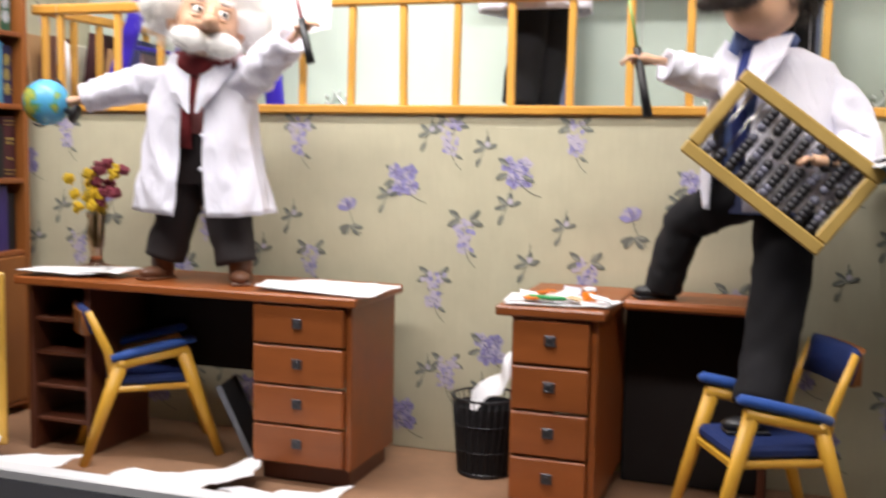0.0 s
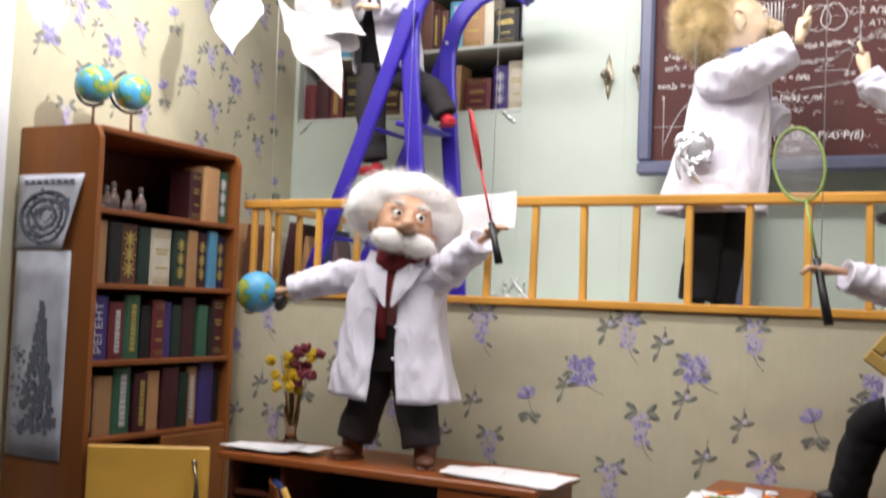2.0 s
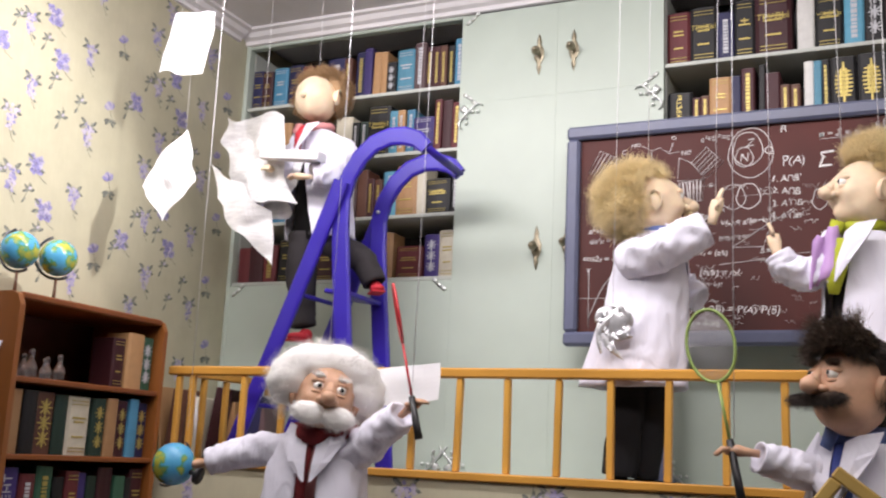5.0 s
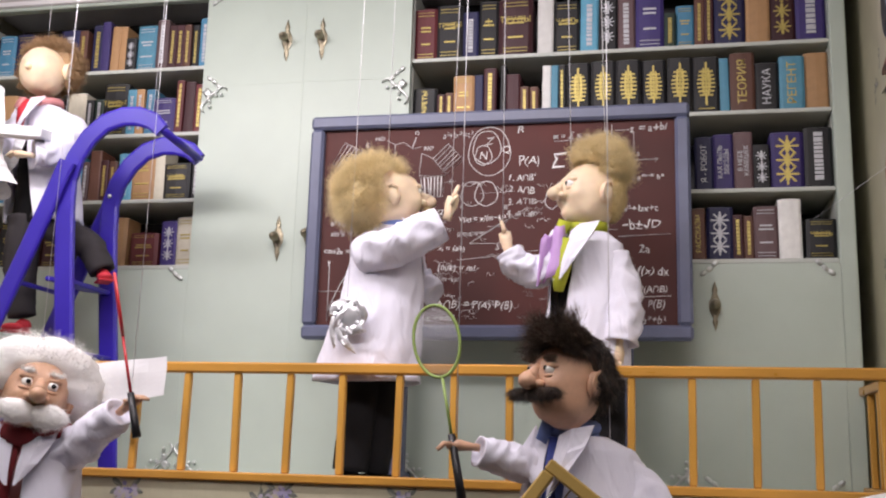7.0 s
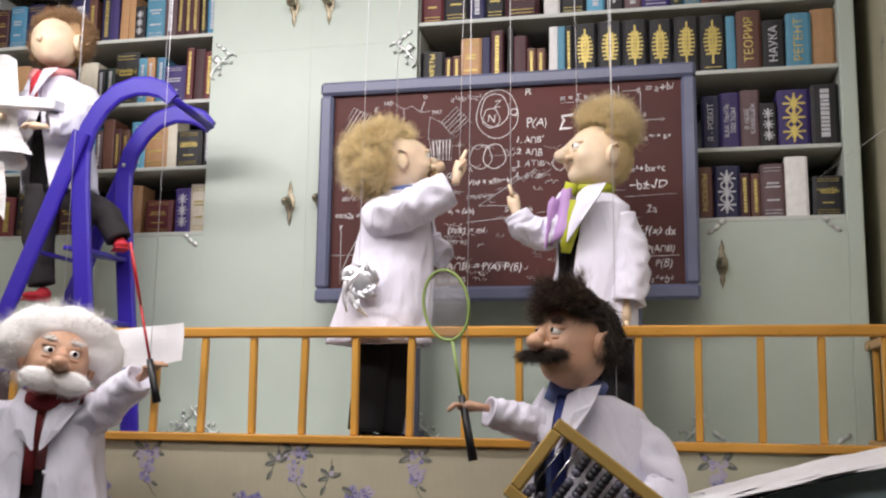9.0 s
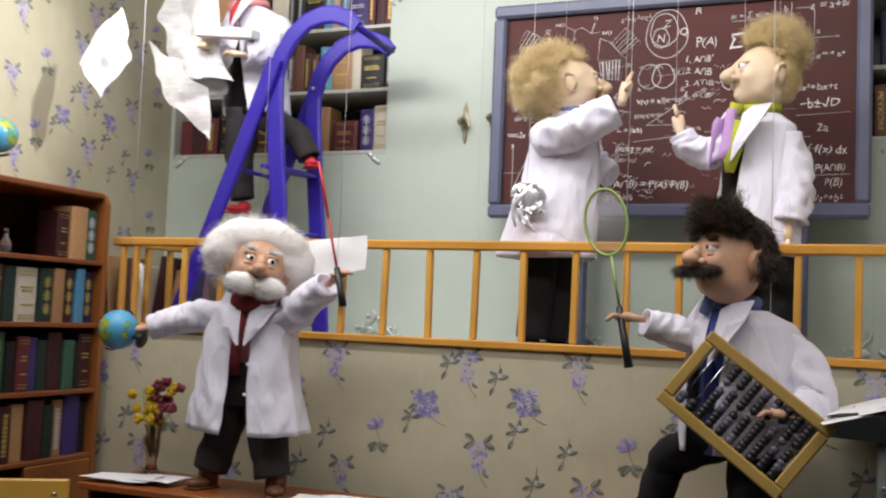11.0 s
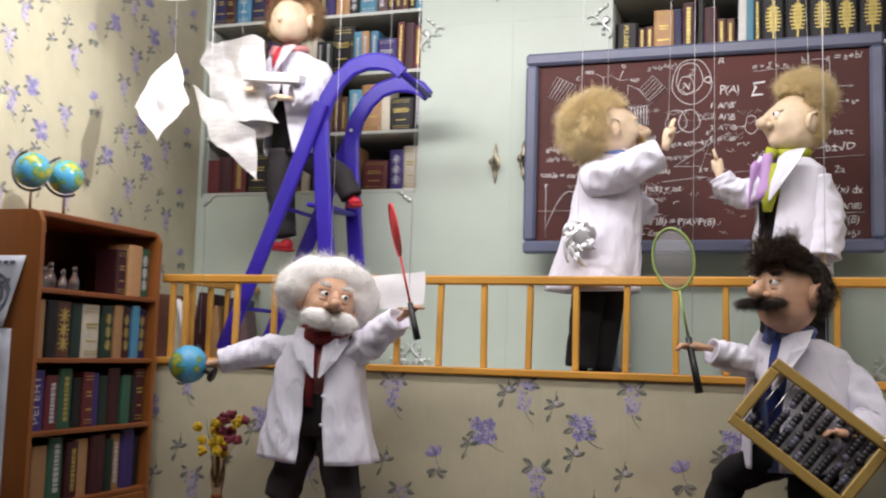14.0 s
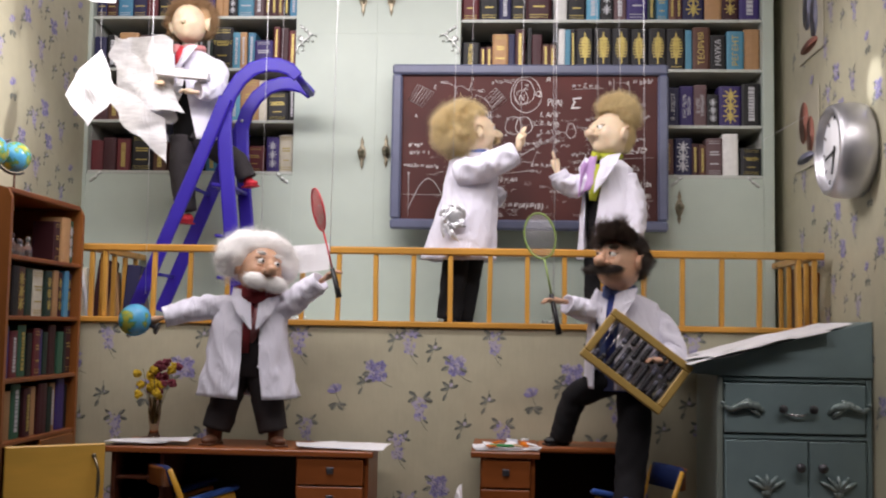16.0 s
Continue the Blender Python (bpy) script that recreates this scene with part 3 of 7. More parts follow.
for x in px:
    ob = part("post", post_mesh, PINE_UP, rail)
    ob.matrix_basis = pose(x + rnd.uniform(-0.003, 0.003), RY - 0.001, ZB + 0.027, 0, rnd.uniform(-0.9, 0.9), rnd.uniform(-3, 3))
for x in (RX0, RX1):
    for y in (2.215, 2.315, 2.415, 2.515):
        ob = part("post", post_mesh, PINE_UP, rail)
        ob.matrix_basis = pose(x, y, ZB + 0.027, rnd.uniform(-0.8, 0.8), 0, 0)

# ---- the built-in cabinet wall ----
cab = thing("built_in_cabinet", "pale mint painted wall cabinet with open bookshelves and panelled doors", "cabinet")
LX0, LX1, RX_0, RX_1 = -1.545, -0.775, -0.168, 0.918
SB, ST = 1.272, 2.055


def mint(name, x0, x1, y0, y1, z0, z1, m=MINT, bev=0.003):
    return part(name, G().box(x0, x1, y0, y1, z0, z1, 0, bev), m, cab)


mint("stile", XL, LX0, YC - 0.004, YC + 0.03, ZB + 0.005, ZC)
mint("stile", RX_1, 0.958, YC - 0.004, YC + 0.03, ZB + 0.005, ZC)
mint("end_panel", 0.93, 0.957, YC + 0.03, 2.868, ZB + 0.005, ZC)
mint("top_frieze", LX0, LX1, YC, YC + 0.03, ST, ZC)
mint("top_frieze", RX_0, RX_1, YC, YC + 0.03, ST, ZC)
for x0, x1, zs in ((LX0, LX1, (1.852, 1.655, 1.460)), (RX_0, RX_1, (1.838, 1.655, 1.450))):
    for z in zs:
        mint("shelf", x0, x1, YC + 0.006, 2.868, z - 0.011, z, MINT_EDGE, 0.002)
    mint("shelf", x0, x1, YC + 0.006, 2.868, SB - 0.014, SB - 0.002, MINT_EDGE, 0.002)
    mint("shelf_side", x0 - 0.012, x0, YC + 0.03, 2.868, SB, ST, MINT_EDGE)
    mint("shelf_side", x1, x1 + 0.012, YC + 0.03, 2.868, SB, ST, MINT_EDGE)


def ornament(x, z, sx, sz, parent, s=1.0, y=None):
    """A silver scrolled corner bracket."""
    y = (YC - 0.008) if y is None else y
    g = G()
    for ax, az in ((1, 0), (0, 1)):
        pts, rad = [], []
        for i in range(9):
            t = i / 8
            u, w = t * 0.052 * s, 0.010 * s * math.sin(t * 6.0)
            pts.append((x + sx * (u * ax + w * az + 0.006 * az), y - 0.0012 * (i % 2), z + sz * (u * az + w * ax + 0.006 * ax)))
            rad.append(s * (0.0055 - 0.0035 * t + 0.0012 * (i % 3 == 0)))
        g.tube(pts, rad, 0, 6, 0.8)
        for k in (0.3, 0.55, 0.8):
            g.ball((x + sx * (k * 0.05 * ax + 0.014 * az) * s, y - 0.002, z + sz * (k * 0.05 * az + 0.014 * ax) * s), 0.0042 * s, 0, 8)
    g.ball((x + sx * 0.008 * s, y - 0.001, z + sz * 0.008 * s), (0.009 * s, 0.005 * s, 0.009 * s), 0, 10)
    return part("corner_ornament", g, SILVER, parent, "silver scrolled corner bracket")


def sprig(x, z, sx, sz, parent):
    """A small silver leaf across a door's corner."""
    g = G()
    for k, (a, b) in enumerate(((0.0, 0.0), (0.014, 0.010), (0.028, 0.024))):
        g.ball((x + sx * a, YC - 0.007, z + sz * b), (0.011, 0.004, 0.0065), 0, 8, pose(0, 0, 0, 0, -40 * sx * sz, 0))
    return part("leaf_ornament", g, SILVER, parent, "small silver leaf")


def knob_plate(x, z, parent, s=1.0, y=None, mm=BRASS):
    """A brass knob on a pointed plate."""
    y = (YC - 0.006) if y is None else y
    g = G()
    w, h = 0.0095 * s, 0.042 * s
    out = [(0, h), (w * 0.5, h * 0.62), (w * 0.35, h * 0.5), (w, h * 0.15), (w, -h * 0.15), (w * 0.35, -h * 0.5), (w * 0.5, -h * 0.62), (0, -h), (-w * 0.5, -h * 0.62), (-w * 0.35, -h * 0.5), (-w, -h * 0.15), (-w, h * 0.15), (-w * 0.35, h * 0.5), (-w * 0.5, h * 0.62)]
    g.loft([[Vector((x + a, y + 0.004, z + b)) for a, b in out], [Vector((x + a, y - 0.0015, z + b)) for a, b in out], [Vector((x + a * 0.6, y - 0.004, z + b * 0.8)) for a, b in out]][::-1], 0, True, True, False)
    hd = part("door_handle", g, mm, parent, "aged brass knob on a pointed plate")
    k = G().lathe((x, y - 0.002, z), ((0.004 * s, 0), (0.0045 * s, -0.010 * s), (0.0075 * s, -0.014 * s), (0.0090 * s, -0.019 * s), (0.007 * s, -0.025 * s), (0.003 * s, -0.032 * s)), 0, 14, "y")
    part("knob", k, mm, hd)
    return hd


def cab_door(x0, x1, z0, z1, orns=(), sprigs=(), knob=None):
    g = G().box(x0 + 0.0001, x1 - 0.0001, YC - 0.004, YC + 0.014, z0 + 0.00005, z1 - 0.00005, 0, 0.0004)
    d = part("cabinet_door", g, MINT, cab)
    for cx, cz in orns:
        ornament((x0, x1)[cx] + (0.010, -0.010)[cx], (z0, z1)[cz] + (0.010, -0.010)[cz], (1, -1)[cx], (1, -1)[cz], d, 1.3)
    for cx, cz in sprigs:
        sprig((x0, x1)[cx] + (0.022, -0.022)[cx], (z0, z1)[cz] + (0.024, -0.024)[cz], (1, -1)[cx], (-1, 1)[cz] * (1, 1)[cx], d)
    if knob:
        knob_plate(*knob, d, 1.5)
    return d


XM = -0.474
cab_door(LX1, XM, 1.782, ZC - 0.05, (), ((0, 0), (0, 1)), (-0.528, 1.908))
cab_door(XM, RX_0, 1.782, ZC - 0.05, (), ((1, 0), (1, 1)), (-0.424, 1.908))
cab_door(LX1, XM, 0.71, 1.782, ((0, 1), (0, 0)), (), (-0.520, 1.338))
cab_door(XM, RX_0, 0.71, 1.782, ((1, 1), (1, 0)), (), (-0.432, 1.345))
cab_door(LX0, -1.165, 0.71, SB - 0.016, (), ((0, 1),), None)
cab_door(-1.165, LX1, 0.71, SB - 0.016, ((1, 0),), ((1, 1),), None)
cab_door(RX_0, 0.205, 0.71, SB - 0.016, ((0, 0), (1, 0)), ((0, 1),), None)
cab_door(0.205, 0.575, 0.71, SB - 0.016, ((1, 0),), ((0, 1), (1, 1)), None)
cab_door(0.575, RX_1, 0.71, SB - 0.016, (), ((0, 1), (1, 1), (0, 0), (1, 0)), (0.622, 1.150))

# ---- books ----
COVER = {}
for nm, c in (("black", (0.007, 0.007, 0.009)), ("dark_green", (0.010, 0.030, 0.022)), ("navy", (0.016, 0.017, 0.075)), ("violet", (0.042, 0.026, 0.15)), ("blue", (0.06, 0.22, 0.36)), ("light_blue", (0.10, 0.32, 0.46)),
              ("maroon", (0.050, 0.009, 0.014)), ("red", (0.13, 0.02, 0.025)), ("brown", (0.11, 0.045, 0.03)), ("tan", (0.42, 0.24, 0.11)), ("mauve", (0.12, 0.07, 0.075)), ("cream", (0.66, 0.62, 0.50)), ("white", (0.70, 0.70, 0.68)),
              ("green", (0.03, 0.10, 0.06)), ("pale_green", (0.42, 0.48, 0.34))):
    COVER[nm] = mat("book_cloth_" + nm, c, 0.55, var=0.16, scale=50, bump=0.15, rand=0.2, fine=500)
PAGES = mat("page_edges", (0.50, 0.42, 0.30), 0.8, var=0.2, scale=60, stretch=(12, 1, 1), bump=0.2)
GILT = mat("gilt_print", (0.50, 0.40, 0.12), 0.4, 0.5, var=0.2, scale=80, bump=0.05)
SILVERED = mat("white_print", (0.55, 0.56, 0.60), 0.5, 0.1, var=0.2, scale=80, bump=0.05)


def book(w, h, d, cover, style, title, m, group, tilt=""):
    """A book with its spine to the front (-y), standing on its base."""
    if style == "plain" and rnd.random() < 0.25:
        style = rnd.choice(("gilt_tall", "gilt_bands", "white_tall"))
    g = G()
    t = min(0.0022, w * 0.2)
    b = w * 0.10
    rings = []
    for z in (0, h):
        rings.append([Vector(p + (z,)) for p in ((-w / 2, d), (-w / 2, b), (-w / 2 + 0.12 * w, 0.25 * b), (0, 0), (w / 2 - 0.12 * w, 0.25 * b), (w / 2, b), (w / 2, d), (w / 2 - t, d), (w / 2 - t, b + t), (-w / 2 + t, b + t), (-w / 2 + t, d))])
    n = 11
    verts = rings[0] + rings[1]
    faces = [[i, (i + 1) % n, n + (i + 1) % n, n + i] for i in range(n)]
    for o, fl in ((0, True), (n, False)):
        for q in ((0, 1, 9, 10), (1, 2, 3, 9), (3, 4, 5, 8), (3, 8, 9), (5, 6, 7, 8)):
            f = [o + i for i in q]
            faces.append(f if not fl else f[::-1])
    g.add(verts, faces)
    tones = {"tan": "light brown", "cream": "cream-white", "navy": "dark navy", "mauve": "greyish mauve", "pale_green": "pale green"}
    ink = {"gilt": " and gilt print", "gold": " and gold ornament", "white": " and white print", "plain": ""}[style.split("_")[0]]
    ob = solo("book", g, COVER[cover], "small " + tones.get(cover, cover.replace("_", " ")) + " book" + (" with" + ink[4:] if ink else "") + " standing on the shelf", "book", m, group)
    part("page_block", G().box(-w / 2 + t, w / 2 - t, b + t, d - 0.003, 0.003, h - 0.003, 0, 0.0005), PAGES, ob)
    if style == "plain":
        return ob
    ink = SILVERED if style.startswith("white") else GILT
    g = G()
    y0, y1 = -0.0012, 0.001

    def bar(x0, x1, z0, z1):
        g.box(x0 * w, x1 * w, y0, y1 + 0.12 * b, z0 * h, z1 * h, 0, 0.0003)

    if style.endswith("bands"):
        for z in (0.06, 0.12, 0.86, 0.92):
            bar(-0.36, 0.36, z, z + 0.012)
        for z in (0.62, 0.55, 0.30):
            x = rnd.uniform(0.18, 0.32)
            bar(-x, x, z, z + 0.03)
    elif style.endswith("tall"):
        z = 0.12
        while z < 0.86:
            s = rnd.uniform(0.03, 0.08)
            bar(-0.16, 0.16, z, z + s)
            z += s + 0.018
    elif style.endswith("ornament"):
        for z in (0.25, 0.5, 0.75):
            for a in range(8):
                q = pose(0, y0 + 0.0006, z * h) @ pose(0, 0, 0, 0, a * 45, 0)
                g.box(0.05 * w, 0.34 * w, -0.0005, 0.0008, -0.03 * w, 0.03 * w, 0, 0.0002, q)
            bar(-0.06, 0.06, z - 0.11, z + 0.11)
    elif style.endswith("jar"):
        for z in (0.30, 0.37, 0.44, 0.51, 0.58, 0.65, 0.72):
            x = 0.22 + 0.12 * math.sin((z - 0.25) * 6)
            bar(-x, x, z, z + 0.03)
            bar(-x * 0.5, -x * 0.2, z + 0.03, z + 0.07)
            bar(x * 0.2, x * 0.5, z + 0.03, z + 0.07)
        bar(-0.04, 0.04, 0.14, 0.9)
        bar(-0.3, 0.3, 0.07, 0.085)
    if g.f:
        part("spine_print", g, ink, ob)["kind"] = "stuff"
    if title:
        words = title.split("|")
        for i, word in enumerate(words):
            if style.endswith("turned"):
                mm = pose((len(words) - 1) * 0.16 * w - i * 0.32 * w, -0.0008, h * 0.5, 90, -90, 0)
                size = min(0.34 * w if len(words) > 1 else 0.5 * w, 0.80 * h / (0.62 * len(word)))
            else:
                mm = pose(0, -0.0008, h * (0.62 - i * 0.16), 90, 0, 0)
                size = min(0.16 * h, 0.80 * w / (0.62 * len(word)))
            part("spine_title", letters(word, size, mm), [ink], ob).data.materials.append(ink)
    return ob


def row(x0, x1, z, y, spec, group, hmax, depth=0.085, turn=0.0, fixed=None, at=None):
    """Books side by side along a shelf; a spec is (cover, width, height of the shelf's space, style, title)."""
    total = sum(s[1] for s in spec)
    k = (x1 - x0 - 0.004) / total
    x = x0 + 0.002
    for cover, w, hh, style, title in spec:
        w *= k
        jy = rnd.uniform(0, 0.012)
        lean = rnd.uniform(-0.8, 0.8)
        m = pose(x + w / 2, y + jy, z + 0.0005, 0, lean, 0) if at is None else at(x + w / 2, jy, z + 0.0005)
        if cover != "gap":
            book(w - 0.0012, hh * hmax, depth * rnd.uniform(0.9, 1.0), cover, style, title, m, group)
        x += w


Y = YC + 0.014
L_ = "books in the open shelf beside the side wall"
R_ = "books in the open shelf above the chalkboard"
row(LX0, LX1, 1.852, Y, [("navy", 3, .8, "plain", ""), ("maroon", 3, .75, "gilt_bands", ""), ("blue", 4, .8, "white_bands", ""), ("navy", 4, .82, "gilt_bands", ""), ("red", 3, .75, "plain", ""), ("black", 3.5, .78, "gilt_bands", ""), ("navy", 5, .85, "plain", ""), ("brown", 2, .8, "gilt_tall", ""), ("gap", .6, 0, "", ""),
                         ("navy", 2.6, .92, "plain", ""), ("violet", 2, .95, "plain", ""), ("tan", 2.0, .86, "plain", ""), ("tan", 1.6, .86, "plain", ""), ("black", 2.4, .62, "white_ornament", ""), ("light_blue", 4.6, .84, "white_bands", ""), ("mauve", 2.8, .92, "white_tall", ""), ("maroon", 1.8, .8, "gilt_tall", ""), ("maroon", 1.8, .8, "gilt_tall", ""), ("brown", 1.6, .8, "gilt_tall", ""), ("black", 1.6, .8, "gilt_tall", ""), ("blue", 2.2, .92, "white_tall", "")], L_, 0.165)
row(LX0, LX1, 1.655, Y, [("navy", 3, .7, "plain", ""), ("black", 3, .74, "white_tall", ""), ("tan", 5, .8, "plain", ""), ("maroon", 3, .75, "gilt_bands", ""), ("navy", 4, .75, "plain", ""), ("black", 3.4, .7, "white_tall", ""), ("gap", .7, 0, "", ""), ("cream", 4.0, .78, "plain", ""), ("black", 1.7, .66, "white_tall", ""), ("dark_green", 1.9, .66, "white_tall", ""),
                         ("black", 5.2, .92, "gilt_bands", "ТРУДЫ"), ("light_blue", 1.9, .80, "white_tall", ""), ("tan", 1.7, .80, "white_tall", ""), ("blue", 1.9, .80, "white_tall", ""), ("violet", 4.6, .62, "white_bands", ""), ("red", 1.6, .92, "gilt_tall", ""), ("maroon", 2.2, .9, "plain", ""), ("red", 2.0, .84, "gilt_tall", "")], L_, 0.172)
row(LX0, LX1, 1.460, Y, [("maroon", 4, .7, "plain", ""), ("brown", 3, .8, "gilt_tall", ""), ("blue", 4, .78, "plain", ""), ("navy", 4, .7, "white_bands", ""), ("black", 3, .75, "gilt_bands", ""), ("tan", 3, .7, "plain", ""), ("gap", 1, 0, "", ""), ("blue", 4.2, .80, "plain", ""), ("mauve", 1.4, .7, "white_tall", ""), ("brown", 2.4, .9, "plain", ""), ("maroon", 1.6, .72, "gilt_tall", ""), ("brown", 1.6, .7, "gilt_tall", ""),
                         ("light_blue", 3.0, .84, "white_tall", ""), ("tan", 4.6, .92, "plain", ""), ("cream", 2.0, .9, "plain", ""), ("black", 5.2, .62, "gilt_bands", "ЧАСТЬ"), ("black", 1.6, .85, "white_tall", "")], L_, 0.168)
row(LX0, LX1, SB - 0.002, Y, [("red", 3, .7, "plain", ""), ("maroon", 3, .75, "plain", ""), ("red", 3, .72, "gilt_tall", ""), ("black", 5, .8, "gilt_bands", ""), ("brown", 3, .7, "plain", ""), ("maroon", 4, .7, "gilt_bands", ""), ("cream", 1.6, .7, "plain", ""), ("black", 3, .66, "plain", ""), ("blue", 2.6, .66, "plain", ""), ("tan", 4.4, .86, "plain", ""), ("gap", .8, 0, "", ""), ("red", 5.0, .58, "gilt_bands", ""), ("gap", .5, 0, "", ""), ("violet", 2.8, .78, "white_ornament", ""), ("cream", 3.2, .84, "gilt_bands", "")], L_, 0.165)
row(RX_0, RX_1, 1.838, Y, [("red", 3.8, .80, "gilt_bands", ""), ("black", 4.4, .82, "gilt_bands", "ТРУДЫ"), ("navy", 2.6, .70, "white_tall", ""), ("black", 3.2, .85, "gilt_bands", "I"), ("maroon", 5.6, .86, "gilt_bands", "ТРУДЫ"), ("gap", .7, 0, "", ""), ("white", 2.6, .95, "plain", ""), ("black", 4.2, .78, "gilt_bands", "ЧАСТЬ"), ("light_blue", 2.9, .84, "white_tall", ""), ("black", 3.0, .86, "white_ornament", ""), ("mauve", 2.8, .80, "white_tall", ""),
                           ("violet", 4.4, .92, "white_bands", ""), ("dark_green", 1.8, .5, "gilt_tall", ""), ("blue", 2.8, .62, "plain", ""), ("brown", 1.5, .7, "gilt_tall", ""), ("maroon", 1.4, .75, "gilt_tall", ""), ("navy", 4.8, .90, "gilt_ornament", ""), ("tan", 3.6, .95, "plain", ""), ("maroon", 3.8, .92, "gilt_ornament", ""), ("violet", 4.4, .95, "white_tall", "")], R_, 0.19)
row(RX_0, RX_1, 1.655, Y, [("black", 4.2, .62, "gilt_turned", "СЕКРЕТЫ"), ("maroon", 1.4, .5, "gilt_tall", ""), ("brown", 1.4, .52, "gilt_tall", ""), ("tan", 3.6, .80, "plain", ""), ("navy", 1.5, .8, "plain", ""), ("maroon", 2.2, .9, "gilt_tall", ""), ("gap", .5, 0, "", ""), ("black", 1.0, .95, "plain", ""), ("maroon", 2.4, .8, "plain", ""), ("brown", 1.5, .56, "gilt_tall", ""), ("brown", 1.5, .56, "gilt_tall", ""), ("gap", .5, 0, "", ""), ("white", 1.5, .92, "plain", ""), ("light_blue", 1.2, .9, "plain", ""), ("black", 1.3, .92, "gilt_tall", ""),
                           *[("black", 4.0, .93, "gold_jar", "") for _ in range(5)], ("black", 4.2, .93, "gold_jar", "VII"), ("light_blue", 1.5, .9, "plain", ""), ("brown", 3.8, .95, "gilt_turned", "ТЕОРИЯ"), ("black", 3.6, .78, "white_turned", "НАУКА"), ("light_blue", 3.8, .86, "gilt_turned", "РЕГЕНТ"), ("tan", 3.6, .92, "plain", "")], R_, 0.165)
row(0.568, RX_1, 1.450, Y, [("gap", 0.7, 0, "", ""), ("navy", 2.6, .82, "white_turned", "Я - РОБОТ"), ("violet", 2.8, .85, "white_turned", "ЗВЕЗДЫ|КАК ПЫЛЬ"), ("mauve", 2.7, .88, "white_turned", "КАМЕШЕК|В НЕБЕ"), ("black", 2.3, .66, "white_ornament", ""), ("violet", 4.6, .85, "gilt_ornament", ""), ("black", 3.8, .9, "white_tall", "")], R_, 0.172)
row(0.568, RX_1, SB - 0.002, Y, [("brown", 2.2, .8, "gilt_turned", "РАССКАЗЫ"), ("navy", 4.0, .82, "white_ornament", ""), ("maroon", 1.6, .7, "gilt_tall", ""), ("brown", 1.5, .68, "gilt_tall", ""), ("mauve", 3.6, .82, "white_bands", ""), ("white", 3.4, .92, "plain", ""), ("gap", .4, 0, "", ""), ("black", 4.4, .6, "gilt_bands", "ЧАСТЬ")], R_, 0.165)

# ---- chalkboard on its stand ----
board = thing("chalkboard", "maroon chalkboard covered in white formulas, slate-blue wooden frame on legs", "chalkboard")
BX0, BX1, BZ0, BZ1, BY = -0.402, 0.567, 1.053, 1.640, 2.495
FW = 0.036
part("board_panel", G().box(BX0 + 0.02, BX1 - 0.02, BY + 0.006, BY + 0.018, BZ0 + 0.02, BZ1 - 0.02), MAROON, board)
for x0, x1, z0, z1 in ((BX0, BX1, BZ1 - FW, BZ1), (BX0, BX1, BZ0, BZ0 + FW), (BX0, BX0 + FW, BZ0 + FW, BZ1 - FW), (BX1 - FW, BX1, BZ0 + FW, BZ1 - FW)):
    part("frame_bar", G().box(x0, x1, BY - 0.014, BY + 0.024, z0, z1, 0, 0.007), SLATE, board)
for x in (-0.155, 0.405):
    part("leg", G().box(x - 0.021, x + 0.021, BY + 0.026, BY + 0.062, ZB + 0.006, BZ1 - 0.05, 0, 0.004), SLATE, board)
    part("foot", G().box(x - 0.024, x + 0.024, BY - 0.05, BY + 0.10, ZB + 0.005, ZB + 0.03, 0, 0.004), SLATE, board)


def chalk(x, z, text, size, spin=0.0):
    """Writing at a place on the board, given in shares of its inner width and height."""
    X, Z = BX0 + FW + x * (BX1 - BX0 - 2 * FW), BZ1 - FW - z * (BZ1 - BZ0 - 2 * FW)
    me = letters(text, size * 1.04, pose(X, BY + 0.0045, Z, 90, -spin, 0), 0.0004, -0.002, 0.12)
    for v in me.vertices:
        q = Vector((v.co.x * 46 + x * 9, v.co.z * 46, z * 7))
        v.co.x += 0.0042 * noise.noise(q) * size / 0.024
        v.co.z += 0.0042 * noise.noise(q + Vector((7, 3, 1))) * size / 0.024
    part("formula", me, [CHALK], board).data.materials.append(CHALK)


def line(pts, r=0.0011, closed=False, name="chalk_drawing"):
    g = G()
    q = [Vector((BX0 + FW + x * (BX1 - BX0 - 2 * FW), BY + 0.005, BZ1 - FW - z * (BZ1 - BZ0 - 2 * FW))) for x, z in pts]
    if closed:
        q = q + q[:2]
    g.tube(q, r, 0, 5, 0.6)
    return part(name, g, CHALK, board)


def ring(cx, cz, rx, rz, a0=0.0, a1=6.4, r=0.0011):
    line([(cx + rx * math.cos(a0 + (a1 - a0) * i / 26) + 0.002 * math.sin(i), cz + rz * math.sin(a0 + (a1 - a0) * i / 26)) for i in range(27)], r)


